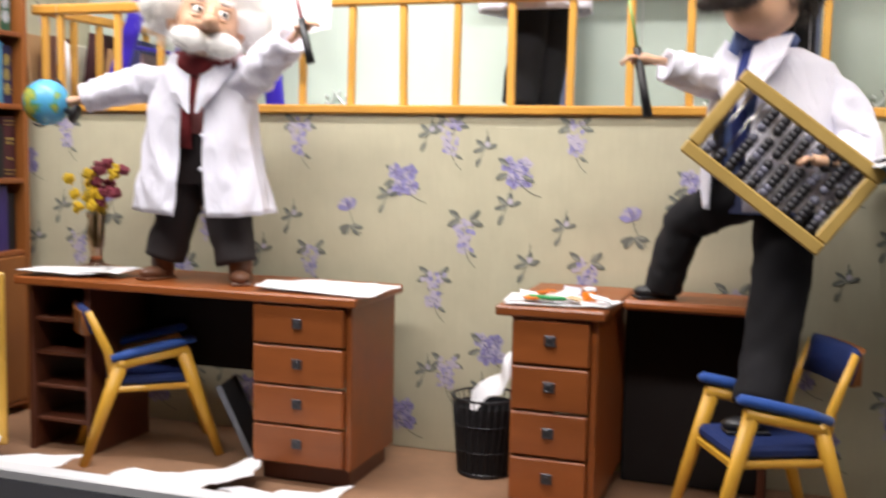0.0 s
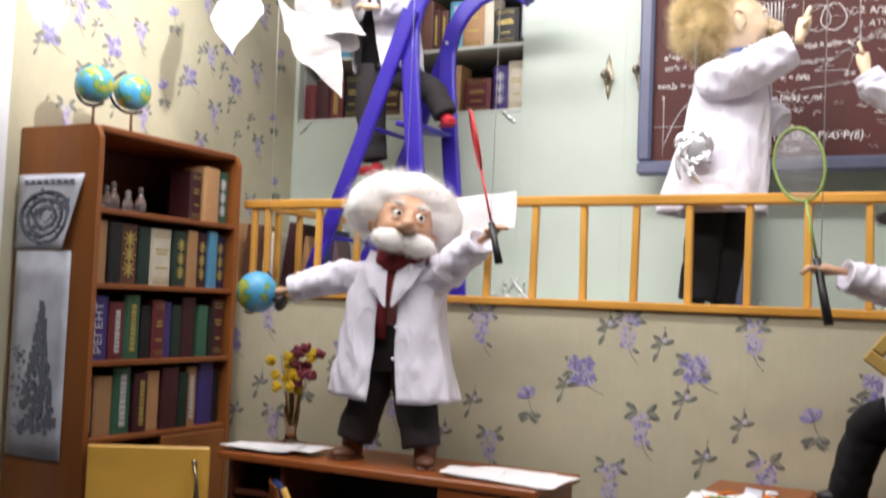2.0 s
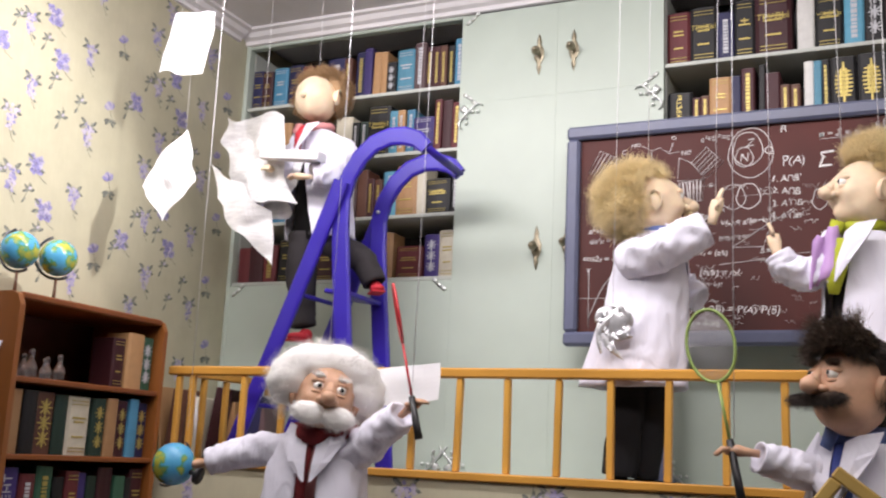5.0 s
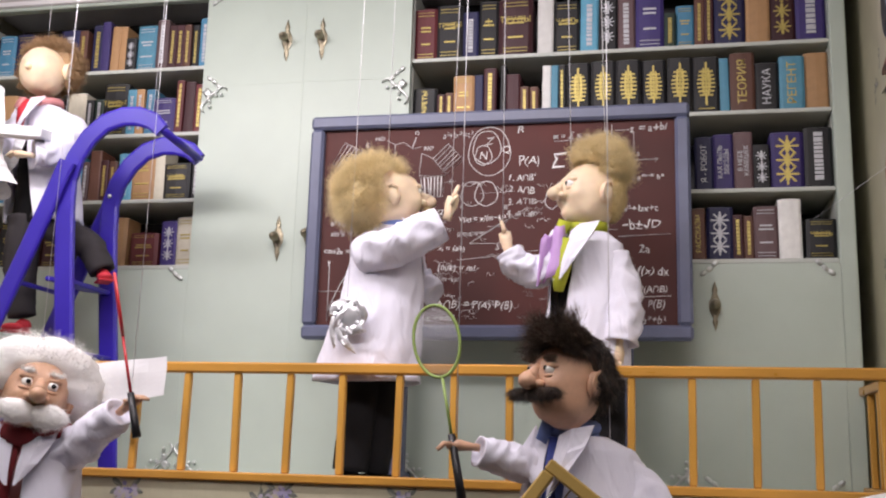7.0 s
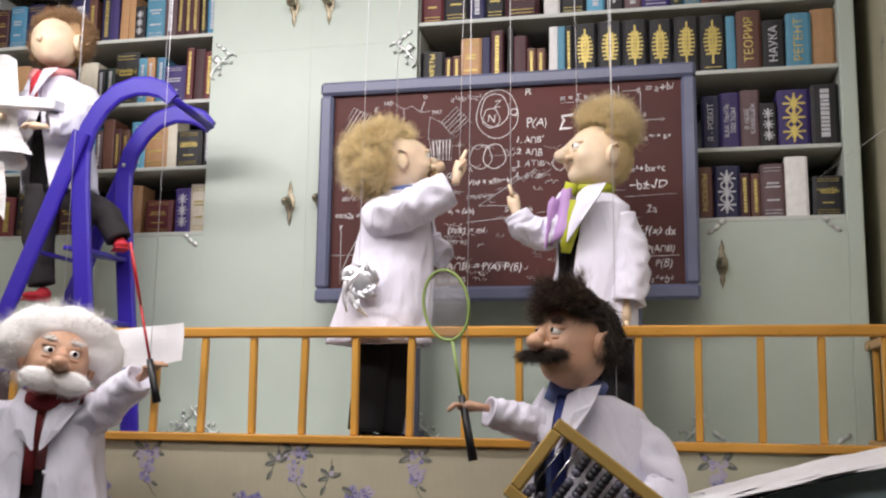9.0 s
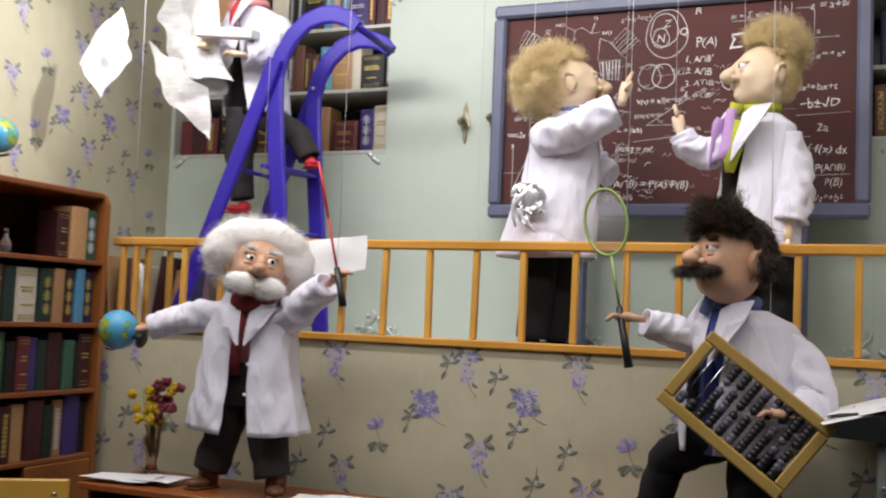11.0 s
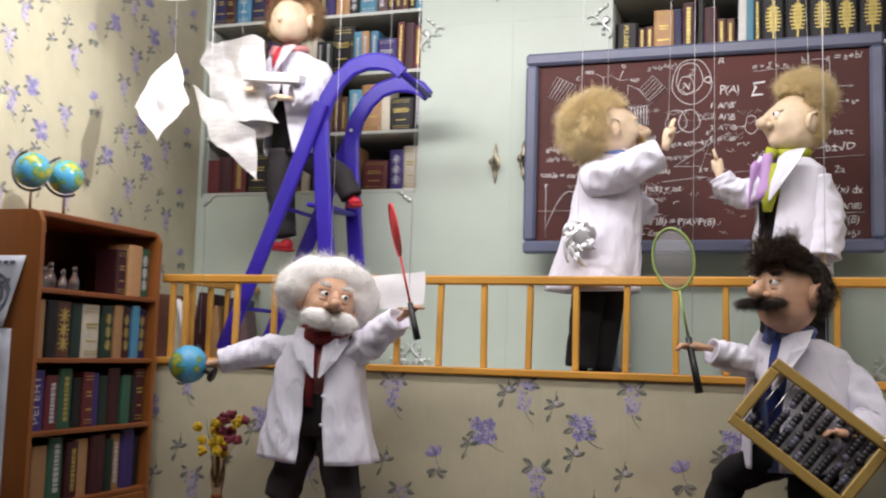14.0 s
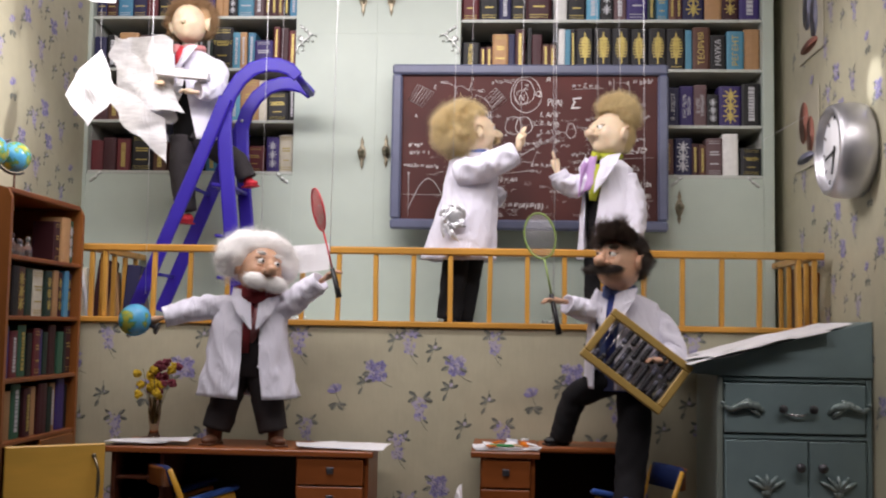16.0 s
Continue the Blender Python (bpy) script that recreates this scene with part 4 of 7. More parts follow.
ring(0.487, 0.135, 0.060, 0.125)
ring(0.480, 0.115, 0.040, 0.085)
ring(0.470, 0.155, 0.024, 0.050)
ring(0.440, 0.350, 0.032, 0.062)
ring(0.480, 0.350, 0.032, 0.062)
ring(0.665, 0.385, 0.018, 0.05)
for x, z, s, t in ((0.487, 0.085, 0.026, "Z"), (0.470, 0.16, 0.026, "N"), (0.535, 0.13, 0.026, "Q"), (0.575, 0.03, 0.026, "R"), (0.60, 0.19, 0.030, "P(A)"), (0.395, 0.045, 0.022, "a²+b²=c²"), (0.58, 0.275, 0.022, "1. A∩B′"), (0.58, 0.335, 0.022, "2. A∩B"),
                   (0.58, 0.395, 0.022, "3. A′∩B"), (0.58, 0.455, 0.022, "4. A′∩B′"), (0.72, 0.07, 0.022, "π = Σ xᵢ nᵢ"), (0.68, 0.20, 0.05, "Σ"), (0.93, 0.045, 0.026, "z = a+bi"), (0.815, 0.05, 0.02, "b"), (0.90, 0.17, 0.018, "a"), (0.905, 0.29, 0.020, "(m/k) aᵐ⁻ᵏ bᵏ"), (0.90, 0.44, 0.024, "ax²+bx+c"),
                   (0.905, 0.52, 0.030, "−b±√D"), (0.915, 0.635, 0.030, "2a"), (0.915, 0.74, 0.026, "= ∫ f(x) dx"), (0.935, 0.83, 0.022, "P(A∩B)"), (0.84, 0.86, 0.026, "P(A|B) ="), (0.945, 0.90, 0.024, "P(B)"), (0.93, 0.975, 0.024, "√a²+b²"), (0.055, 0.49, 0.022, "a²+b²"), (0.07, 0.54, 0.020, "sin²x = 1"),
                   (0.08, 0.63, 0.020, "cos2x = cos²x"), (0.03, 0.68, 0.018, "y"), (0.41, 0.415, 0.016, "A"), (0.535, 0.42, 0.016, "B"), (0.47, 0.475, 0.018, "V(x) = x/(m−k)²"), (0.36, 0.44, 0.02, "(2p)"), (0.44, 0.55, 0.018, "lim x→∞"), (0.385, 0.62, 0.018, "x₁ = (a/b)"), (0.40, 0.72, 0.022, "(m/k) = m!"), (0.37, 0.775, 0.018, "k!(m−k)!"),
                   (0.44, 0.90, 0.026, "P(A∩B) = P(A)·P(B)"), (0.36, 0.965, 0.018, "ε = 0.005"), (0.80, 0.62, 0.016, "1878"), (0.70, 0.545, 0.022, "√x²+y²"), (0.62, 0.72, 0.018, "n→∞"), (0.62, 0.80, 0.018, "dx/dt = v"), (0.165, 0.052, 0.015, "HO"), (0.275, 0.028, 0.015, "O"), (0.055, 0.285, 0.018, "A"), (0.128, 0.085, 0.016, "C"), (0.310, 0.108, 0.015, "NO"), (0.211, 0.135, 0.014, "F"), (0.378, 0.285, 0.016, "B"),
                   (0.25, 0.40, 0.018, "x₁ = y₂"), (0.22, 0.70, 0.018, "max"), (0.25, 0.83, 0.018, "tg α = a/b"), (0.55, 0.62, 0.018, "S = ½ a·h"), (0.76, 0.30, 0.018, "ω = 2πν"), (0.76, 0.80, 0.018, "E = mc²")):
    chalk(x, z, t, s, rnd.uniform(-3, 3))
line([(0.67, 0.095), (0.79, 0.088)])
line([(0.83, 0.0 + 0.02), (0.83, 0.20), (0.955, 0.20)])
line([(0.945, 0.19), (0.955, 0.20), (0.945, 0.21)])
line([(0.84, 0.05), (0.885, 0.05)])
line([(0.89, 0.06), (0.89, 0.19)], 0.0007)
line([(0.845, 0.575), (0.985, 0.565)])
line([(0.875, 0.865), (0.985, 0.86)])
# three hatched squares on the sides of a triangle
for c0, c1, c2, c3, n in (((0.059, 0.065), (0.123, 0.120), (0.079, 0.225), (0.024, 0.175), 6), ((0.367, 0.088), (0.413, 0.170), (0.366, 0.246), (0.323, 0.166), 6), ((0.290, 0.262), (0.360, 0.252), (0.355, 0.360), (0.298, 0.350), 7)):
    line([c0, c1, c2, c3, c0])
    for k in range(1, n):
        f, w = k / n, rnd.uniform(-0.05, 0.05)
        line([(c0[0] + (c1[0] - c0[0]) * f, c0[1] + (c1[1] - c0[1]) * f), (c3[0] + (c2[0] - c3[0]) * (f + w), c3[1] + (c2[1] - c3[1]) * (f + w))], 0.0015)
line([(0.290, 0.134), (0.328, 0.165), (0.360, 0.250), (0.285, 0.250), (0.290, 0.134)])
# a chain of bonds with its letters
line([(0.185, 0.058), (0.211, 0.085), (0.236, 0.072), (0.262, 0.107), (0.290, 0.100)])
line([(0.211, 0.085), (0.211, 0.115)])
line([(0.262, 0.107), (0.273, 0.050)])
line([(0.03, 0.70), (0.03, 0.98)])
line([(0.0, 0.83), (0.20, 0.83)])
line([(0.03 + 0.012 * i, 0.93 - 0.21 * math.sin(i * PI / 13)) for i in range(14)], 0.0013)
line([(0.435, 0.598), (0.541, 0.478), (0.518, 0.600), (0.435, 0.598)])
line([(0.435, 0.598), (0.60, 0.42)], 0.0008)
line([(0.40, 0.68), (0.52, 0.66)])
# lines of handwriting too small to read
for k in range(120):
    x, z = rnd.uniform(0.10, 0.84), rnd.uniform(0.30, 0.97)
    pts = [(x + 0.0045 * i + rnd.uniform(-0.002, 0.002), z - 0.03 * 0.004 * i + rnd.choice((-1, 1)) * rnd.uniform(0.003, 0.011)) for i in range(rnd.randint(5, 12))]
    line(pts, 0.0008, name="chalk_scribble")
for k in range(22):
    x, z = rnd.uniform(0.2, 0.85), rnd.uniform(0.28, 0.95)
    line([(x, z), (x + rnd.uniform(0.02, 0.07), z - rnd.uniform(-0.01, 0.01))], 0.0008, name="chalk_stroke")

# ---- bookcase beside the window ----
bc = thing("bookcase", "brown veneered bookcase with four open shelves and an open yellow door", "bookcase")
CX0, CX1, CY0, CY1, CZ = XL + 0.004, -1.312, 1.56, 2.045, 1.068
for y0, y1 in ((CY0, CY0 + 0.014), (CY1 - 0.014, CY1)):
    g = G()
    pr = [(CX0, 0), (CX1, 0), (CX1, CZ - 0.03), (CX1 - 0.012, CZ - 0.006), (CX1 - 0.03, CZ), (CX0, CZ)]
    g.loft([[Vector((a, y, b)) for a, b in pr] for y in (y1, y0)], 0, True, True, False)
    part("side_panel", g, OAK, bc)
part("top", G().box(CX0, CX1 - 0.008, CY0 + 0.014, CY1 - 0.014, CZ - 0.016, CZ - 0.001, 0, 0.003), OAK_Y, bc)
# back panel in darkened cherry, for the shade behind the books
part("back_panel", G().box(CX0, CX0 + 0.008, CY0 + 0.014, CY1 - 0.014, 0.01, CZ - 0.016), CHERRY_DK_AND_SHADED, bc)
SH = (0.886, 0.722, 0.552, 0.384)
for z in SH + (0.03,):
    part("shelf", G().box(CX0 + 0.008, CX1 - 0.002, CY0 + 0.014, CY1 - 0.014, z - 0.012, z, 0, 0.002), OAK_Y, bc)
part("closed_door", G().box(CX1 - 0.014, CX1, (CY0 + CY1) / 2, CY1 - 0.015, 0.03, 0.371, 0, 0.003), OAK, bc)
LEAF = pose(CX1 + 0.012, CY0 + 0.004, 0, 0, 0, 33)
leaf = part("open_door", G().box(0.0, 0.256, -0.008, 0.007, 0.03, 0.378, 0, 0.003, LEAF), YELLOW, bc, "bright yellow veneered door standing open")
hx, hy = 0.226, -0.012
g = G().tube([(hx, hy + 0.004, 0.346), (hx + 0.002, hy - 0.012, 0.336), (hx + 0.008, hy - 0.020, 0.31), (hx + 0.009, hy - 0.021, 0.278), (hx + 0.008, hy - 0.020, 0.246), (hx + 0.002, hy - 0.012, 0.222), (hx - 0.002, hy + 0.004, 0.212)], [0.003, 0.0042, 0.0035, 0.006, 0.0035, 0.0042, 0.003], 0, 10)
g.ball((hx, hy + 0.002, 0.346), 0.0065, 0, 10)
g.ball((hx - 0.002, hy + 0.002, 0.212), 0.0065, 0, 10)
g.v = [tuple(LEAF @ Vector(q)) for q in g.v]
part("handle", g, BRASS, leaf, "curved brass handle")


def side_place(x, jy, z):
    return pose(CX1 - 0.012 - jy, x, z, 0, 0, 90)


S_ = "books in the bookcase"
y0, y1 = CY0 + 0.016, CY1 - 0.016
row(1.86, y1, SH[0], 0, [("gap", 1, 0, "", ""), ("maroon", 2.4, .72, "gilt_bands", ""), ("tan", 3.4, .82, "plain", ""), ("green", 2.6, .8, "white_ornament", "")], S_, 0.165, 0.075, at=side_place)
row(y0, y1, SH[1], 0, [("tan", 2.2, .84, "plain", ""), ("black", 2.2, .84, "plain", ""), ("brown", 3.2, .84, "gilt_ornament", ""), ("dark_green", 2.2, .82, "plain", ""), ("cream", 4.0, .82, "gilt_bands", ""), ("dark_green", 2.4, .82, "gilt_ornament", ""), ("tan", 2.0, .84, "plain", ""), ("maroon", 2.2, .82, "gilt_ornament", ""), ("blue", 1.8, .86, "plain", ""), ("navy", 2.4, .82, "gilt_ornament", "")], S_, 0.162, 0.075, at=side_place)
row(y0, y1, SH[2], 0, [("violet", 3.0, .86, "white_turned", "РЕГЕНТ"), ("red", 2.2, .78, "plain", ""), ("green", 2.4, .88, "plain", ""), ("black", 1.6, .74, "plain", ""), ("red", 2.0, .82, "plain", ""), ("violet", 1.4, .80, "plain", ""), ("dark_green", 1.6, .76, "plain", ""), ("maroon", 2.4, .88, "plain", ""), ("green", 1.8, .76, "plain", ""), ("black", 1.0, .74, "plain", ""), ("maroon", 2.2, .86, "gilt_bands", "")], S_, 0.164, 0.075, at=side_place)
row(y0, y1, SH[3], 0, [("maroon", 1.4, .78, "plain", ""), ("tan", 2.6, .80, "plain", ""), ("green", 2.6, .90, "white_tall", ""), ("maroon", 2.0, .82, "gilt_tall", ""), ("tan", 2.2, .84, "plain", ""), ("maroon", 2.6, .88, "plain", ""), ("dark_green", 1.6, .80, "plain", ""), ("tan", 1.9, .86, "plain", ""), ("violet", 2.6, .92, "plain", ""), ("black", 1.2, .8, "plain", "")], S_, 0.164, 0.075, at=side_place)
# small glass bottles
bottle = thing("glass_bottle", "small clear glass laboratory bottle on the top shelf", "bottle", pose(-1.335, 1.61, SH[0] + 0.0005), "glass bottles in the bookcase")
part("body", G().lathe((0, 0, 0), ((0.010, 0), (0.011, 0.004), (0.011, 0.022), (0.005, 0.031), (0.0045, 0.040)), 0, 14), BOTTLE, bottle)
part("stopper", G().lathe((0, 0, 0.0405), ((0.005, 0), (0.006, 0.006), (0.003, 0.010)), 0, 12), BOTTLE, bottle)
for y, x, s in ((1.640, -1.345, 1.25), (1.668, -1.332, 0.9), (1.692, -1.350, 1.0), (1.715, -1.335, 1.15)):
    copy_thing(bottle, pose(x, y, SH[0] + 0.0005) @ Matrix.Scale(s, 4))
# two drawings pinned to the end of the bookcase
def pinned(name, x0, x1, z0, z1, label, art, slant=0.0, curl=0.0):
    th = thing(name, label, "poster")
    grid = [[(x0 + (x1 - x0 - slant * j / 8) * i / 8, CY0 - 0.0045 - 0.0012 * abs(math.sin(i * 0.8)) * (j / 8) - curl * max(0.0, i / 8 - 0.62) ** 2 * j / 8, z1 + (z0 - z1) * j / 8) for i in range(9)] for j in range(9)]
    part("sheet", G().sheet(grid, 0, 0.0008), PAPER_GREY, th)
    g = G()
    for k, (u, v, du, dv) in enumerate(art):
        x, z, lift = x0 + (x1 - x0 - slant * v) * u, z1 + (z0 - z1) * v, curl * max(0.0, u - 0.62) ** 2 * v
        g.box(x - du, x + du, CY0 - 0.0072 - lift - 0.000008 * k, CY0 - 0.0060 - lift, z - dv, z + dv, 0, 0.0002)
    part("drawing", g, INK_SOFT, th, "blurred grey drawing")["kind"] = "stuff"


art = []
for k in range(150):
    a, q = rnd.uniform(0, 6.28), rnd.choice((0.10, 0.2, 0.3, 0.36)) * rnd.uniform(0.8, 1.1)
    art.append((0.5 + q * 1.1 * math.cos(a), 0.55 + q * math.sin(a), rnd.uniform(0.001, 0.006), rnd.uniform(0.0008, 0.003)))
for q in (0.14, 0.24, 0.34):
    art += [(0.5 + q * 1.2 * math.cos(k * 0.07), 0.57 + q * math.sin(k * 0.07), 0.0035, 0.0022) for k in range(90)]
art += [(0.15 + 0.1 * k, 0.1, 0.006, 0.004) for k in range(8)]
pinned("pinned_drawing", CX0 + 0.006, CX1 - 0.034, 0.792, 0.958, "grey printed drawing with a curled corner pinned to the bookcase end", art, 0.034, 0.16)
art = [(0.55 + rnd.uniform(-1, 1) * 0.34 * (0.08 + v), 0.26 + 0.62 * v, rnd.uniform(0.001, 0.006), rnd.uniform(0.002, 0.012)) for v in [i / 260 for i in range(260)]]
art += [(0.06 + rnd.uniform(0, 0.25), 0.45 + 0.45 * rnd.random(), rnd.uniform(0.001, 0.005), 0.0015) for _ in range(40)]
pinned("pinned_drawing", CX0 + 0.012, CX1 - 0.062, 0.335, 0.788, "long grey print of a tower pinned to the bookcase end", art)


# ---- globes ----
def globe(m, s=1.0):
    th = thing("globe", "small blue desk globe on a dark stand on the bookcase", "globe", m, "globes on the bookcase")
    part("ball", G().ball((0, 0, 0.104), 0.043, 0, 24), GLOBE, th)
    g = G()
    a = [math.radians(k) for k in range(-100, 101, 12)]
    g.tube([(-0.050 * math.cos(k - 0.35), 0, 0.104 + 0.050 * math.sin(k - 0.35)) for k in a], 0.0036, 0, 6)
    part("meridian", g, STEEL_DK, th)
    part("stem", G().lathe((0, 0, 0.006), ((0.004, 0), (0.0035, 0.02), (0.003, 0.052)), 0, 10), BROWN_SHOE, th)
    part("base", G().lathe((0, 0, 0), ((0.026, 0), (0.026, 0.003), (0.008, 0.009)), 0, 18), BROWN_SHOE, th)
    return th


globe(pose(-1.405, 1.624, CZ, 0, 0, 12))
globe(pose(-1.388, 1.724, CZ, 0, 0, 40))


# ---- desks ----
# near-black that stands for shade in the desks' knee recesses
DESK_SHADE = mat("desk_recess_shade", (0.008, 0.005, 0.005), 0.9, var=0.3, scale=20, bump=0.08)


def drawer(parent, x0, x1, y, z0, z1):
    d = part("drawer", G().box(x0, x1, y - 0.012, y + 0.004, z0, z1, 0, 0.002), CHERRY, parent)
    cx, cz = (x0 + x1) / 2, (z0 + z1) / 2 + 0.004
    h = part("drawer_handle", G().box(cx - 0.010, cx + 0.010, y - 0.0145, y - 0.012, cz - 0.009, cz + 0.009, 0, 0.001), STEEL_DK, d, "small square dark metal pull")
    part("ring", G().tube([(cx + 0.006 * math.cos(k), y - 0.018, cz - 0.001 + 0.006 * math.sin(k)) for k in [i * 0.5236 for i in range(13)]], 0.0011, 0, 5), STEEL_DK, h)


def desk(label, x0, x1, y0, y1, zt, d0, d1, shelves):
    """A desk with a pedestal of four drawers from d0 to d1."""
    th = thing("desk", label, "desk", pose(0, 0, 0), "desks along the back wall")
    part("tabletop", G().box(x0, x1, y0 - 0.018, y1, zt - 0.017, zt, 0, 0.003), CHERRY, th)
    z0, z1 = 0.036, zt - 0.018
    for x in (d0, d1 - 0.012):
        part("pedestal_side", G().box(x, x + 0.012, y0, y1 - 0.01, z0, z1), CHERRY, th)
    # pedestal bottom and plinth in darkened cherry, as the shade down there
    part("pedestal_bottom", G().box(d0 + 0.012, d1 - 0.012, y0 + 0.004, y1 - 0.01, z0, z0 + 0.01), CHERRY_DK_AND_SHADED, th)
    part("plinth", G().box(d0 + 0.01, d1 - 0.01, y0 + 0.02, y1 - 0.03, 0.0, z0), CHERRY_DK_AND_SHADED, th)
    h = (z1 - z0 - 0.006) / 4
    for k in range(4):
        drawer(th, d0 + 0.004, d1 - 0.013, y0, z0 + 0.004 + k * h + 0.0025, z0 + 0.004 + (k + 1) * h - 0.0025)
    # back panel blackened in place of the shade under the tabletop
    part("back_panel", G().box(min(x0, d0) + 0.02, max(x1, d1) - 0.02, y1 - 0.018, y1 - 0.011, 0.13 if not shelves else 0.16, z1), DESK_SHADE, th)
    if shelves:
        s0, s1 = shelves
        # side compartment coloured darker than the desk, as shade inside it
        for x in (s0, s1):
            part("side_panel", G().box(x, x + 0.012, y0 + 0.004, y1 - 0.02, 0, z1), CHERRY_DK_AND_SHADED, th)
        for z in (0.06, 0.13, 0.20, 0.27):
            part("shelf", G().box(s0 + 0.012, s1, y0 + 0.012, y1 - 0.02, z, z + 0.008), CHERRY_DK_AND_SHADED, th)
    return th


desk("cherry-brown veneered desk with four drawers and open side shelves", -1.112, -0.352, 1.775, 2.0, 0.364, -0.568, -0.366, (-1.095, -0.955))
d2 = desk("cherry-brown veneered desk with four drawers, scattered papers on top", -0.082, 0.105, 1.745, 2.06, 0.376, -0.056, 0.092, None)
part("side_top", G().box(0.106, 0.375, 1.895, 2.06, 0.357, 0.3755, 0, 0.006), CHERRY, d2)
# near-black panel put in for the shade of the second knee recess
part("apron", G().box(0.094, 0.350, 2.030, 2.040, 0.002, 0.356, 0, 0.004), DESK_SHADE, d2, "back panel blackened as shade in the knee recess")
part("side_panel", G().box(0.351, 0.365, 1.905, 2.05, 0, 0.356), CHERRY_DK_AND_SHADED, d2)


# ---- chairs ----
def chair(m):
    """A small armchair that faces +x: two side frames with splayed legs and padded arms, a seat and a backrest."""
    th = thing("armchair", "small yellow birch armchair with blue padded arms and navy seat", "chair", m, "armchairs at the desks")
    for y in (-0.072, 0.072):
        part("leg", G().tube([(0.054, y, 0.190), (0.116, y * 1.12, 0.0)], [0.0130, 0.008], 0, 8, 0.7), BIRCH, th)
        part("leg", G().tube([(-0.046, y, 0.178), (-0.112, y * 1.12, 0.0)], [0.0130, 0.008], 0, 8, 0.7), BIRCH, th)
        part("arm_rail", G().tube([(-0.056, y, 0.168), (0.005, y, 0.180), (0.064, y, 0.191)], 0.0105, 0, 8, 0.8), BIRCH, th)
        part("stretcher", G().box(-0.062, 0.068, y - 0.005, y + 0.005, 0.122, 0.132, 0, 0.003), BIRCH, th)
        pts = [(-0.064, y, 0.180), (-0.03, y, 0.189), (0.03, y, 0.201), (0.070, y, 0.209), (0.077, y, 0.208)]
        part("arm_pad", G().tube(pts, [0.010, 0.0125, 0.0125, 0.0115, 0.006], 0, 10, 0.62), BLUE_PAD, th, "blue padded arm")
        part("back_post", G().tube([(-0.058, y * 0.9, 0.13), (-0.068, y * 0.9, 0.19), (-0.100, y * 0.9, 0.262)], [0.008, 0.008, 0.006], 0, 8, 0.7), BIRCH, th)
    g = G().box(-0.068, 0.078, -0.066, 0.066, 0.130, 0.148, 0, 0.007)
    part("seat", g, NAVY_PAD, th, "navy upholstered seat")
    part("seat_board", G().box(-0.07, 0.08, -0.067, 0.067, 0.120, 0.130, 0, 0.002), BIRCH, th)
    rings = []
    for k in range(9):
        y = -0.064 + 0.128 * k / 8
        x = -0.090 - 0.007 * math.cos((k / 8 - 0.5) * PI)
        w = 0.007 + 0.003 * math.sin(k / 8 * PI)
        rings.append([Vector((x - w, y, 0.224)), Vector((x + w, y, 0.222)), Vector((x + w - 0.012, y, 0.262)), Vector((x - 0.012, y, 0.270)), Vector((x - w - 0.012, y, 0.262))])
    back = [[Vector((-0.0005 + max(p.x, r[0].x + 0.004) - 0.018, p.y * 0.98, p.z - 0.002)) if n < 1 or n > 3 else Vector((p.x - 0.014, p.y * 0.98, p.z - 0.002)) for n, p in enumerate(r)] for r in rings]
    part("back_panel", G().loft(back, 0, True, True, True), OAK, th, "bent brown wooden back panel")
    part("backrest", G().loft(rings, 0, True, True, True), NAVY_PAD, th, "curved navy backrest")
    return th


chair(pose(-0.866, 1.862, 0.0, 0, 0, 40) @ Matrix.Diagonal((1.17, 1.02, 1.17, 1)))
chair(pose(0.362, 1.785, 0.0, 0, 0, 206) @ Matrix.Diagonal((1.10, 1.10, 1.26, 1)))

# ---- wire basket with crumpled paper ----
bk = thing("waste_basket", "black wire-mesh waste basket with crumpled white paper", "basket", pose(-0.168, 1.985, 0) @ Matrix.Scale(1.15, 4))
part("base", G().lathe((0, 0, 0), ((0.046, 0), (0.048, 0.004), (0.046, 0.008)), 0, 24), MESH_BLACK, bk)
part("liner", G().lathe((0, 0, 0.006), ((0.045, 0), (0.050, 0.06), (0.055, 0.115)), 0, 24, caps=False), BLACK_CLOTH, bk)
for k in range(28):
    a = k * 2 * PI / 28
    part("wire", G().tube([(0.047 * math.cos(a), 0.047 * math.sin(a), 0.004), (0.058 * math.cos(a + 0.15), 0.058 * math.sin(a + 0.15), 0.135)], 0.0010, 0, 5), MESH_BLACK, bk)
for z, r in ((0.045, 0.0515), (0.09, 0.055), (0.135, 0.0585)):
    part("hoop", G().tube([(r * math.cos(k * PI / 12), r * math.sin(k * PI / 12), z) for k in range(25)], 0.0022 if z > 0.1 else 0.0012, 0, 6), MESH_BLACK, bk)


def crumple(grid_fn, n=10, rough=0.004, seed=0.0, name="sheet_of_paper", label="crumpled sheet of white paper", m=PAPER, group="loose papers", grain=16.0):
    """A creased sheet: grid_fn gives the flat place at (u, v)."""
    grid = []
    for j in range(n + 1):
        r = []
        for i in range(n + 1):
            p = Vector(grid_fn(i / n, j / n))
            q = p * grain + Vector((seed, seed * 2, 0))
            d = Vector((noise.noise(q), noise.noise(q + Vector((5, 1, 3))), noise.noise(q + Vector((9, 4, 7)))))
            r.append(p + d * rough)
        grid.append(r)
    return solo(name, G().sheet(grid, 0, 0.0007, grain < 10), m, label, "paper", group=group)


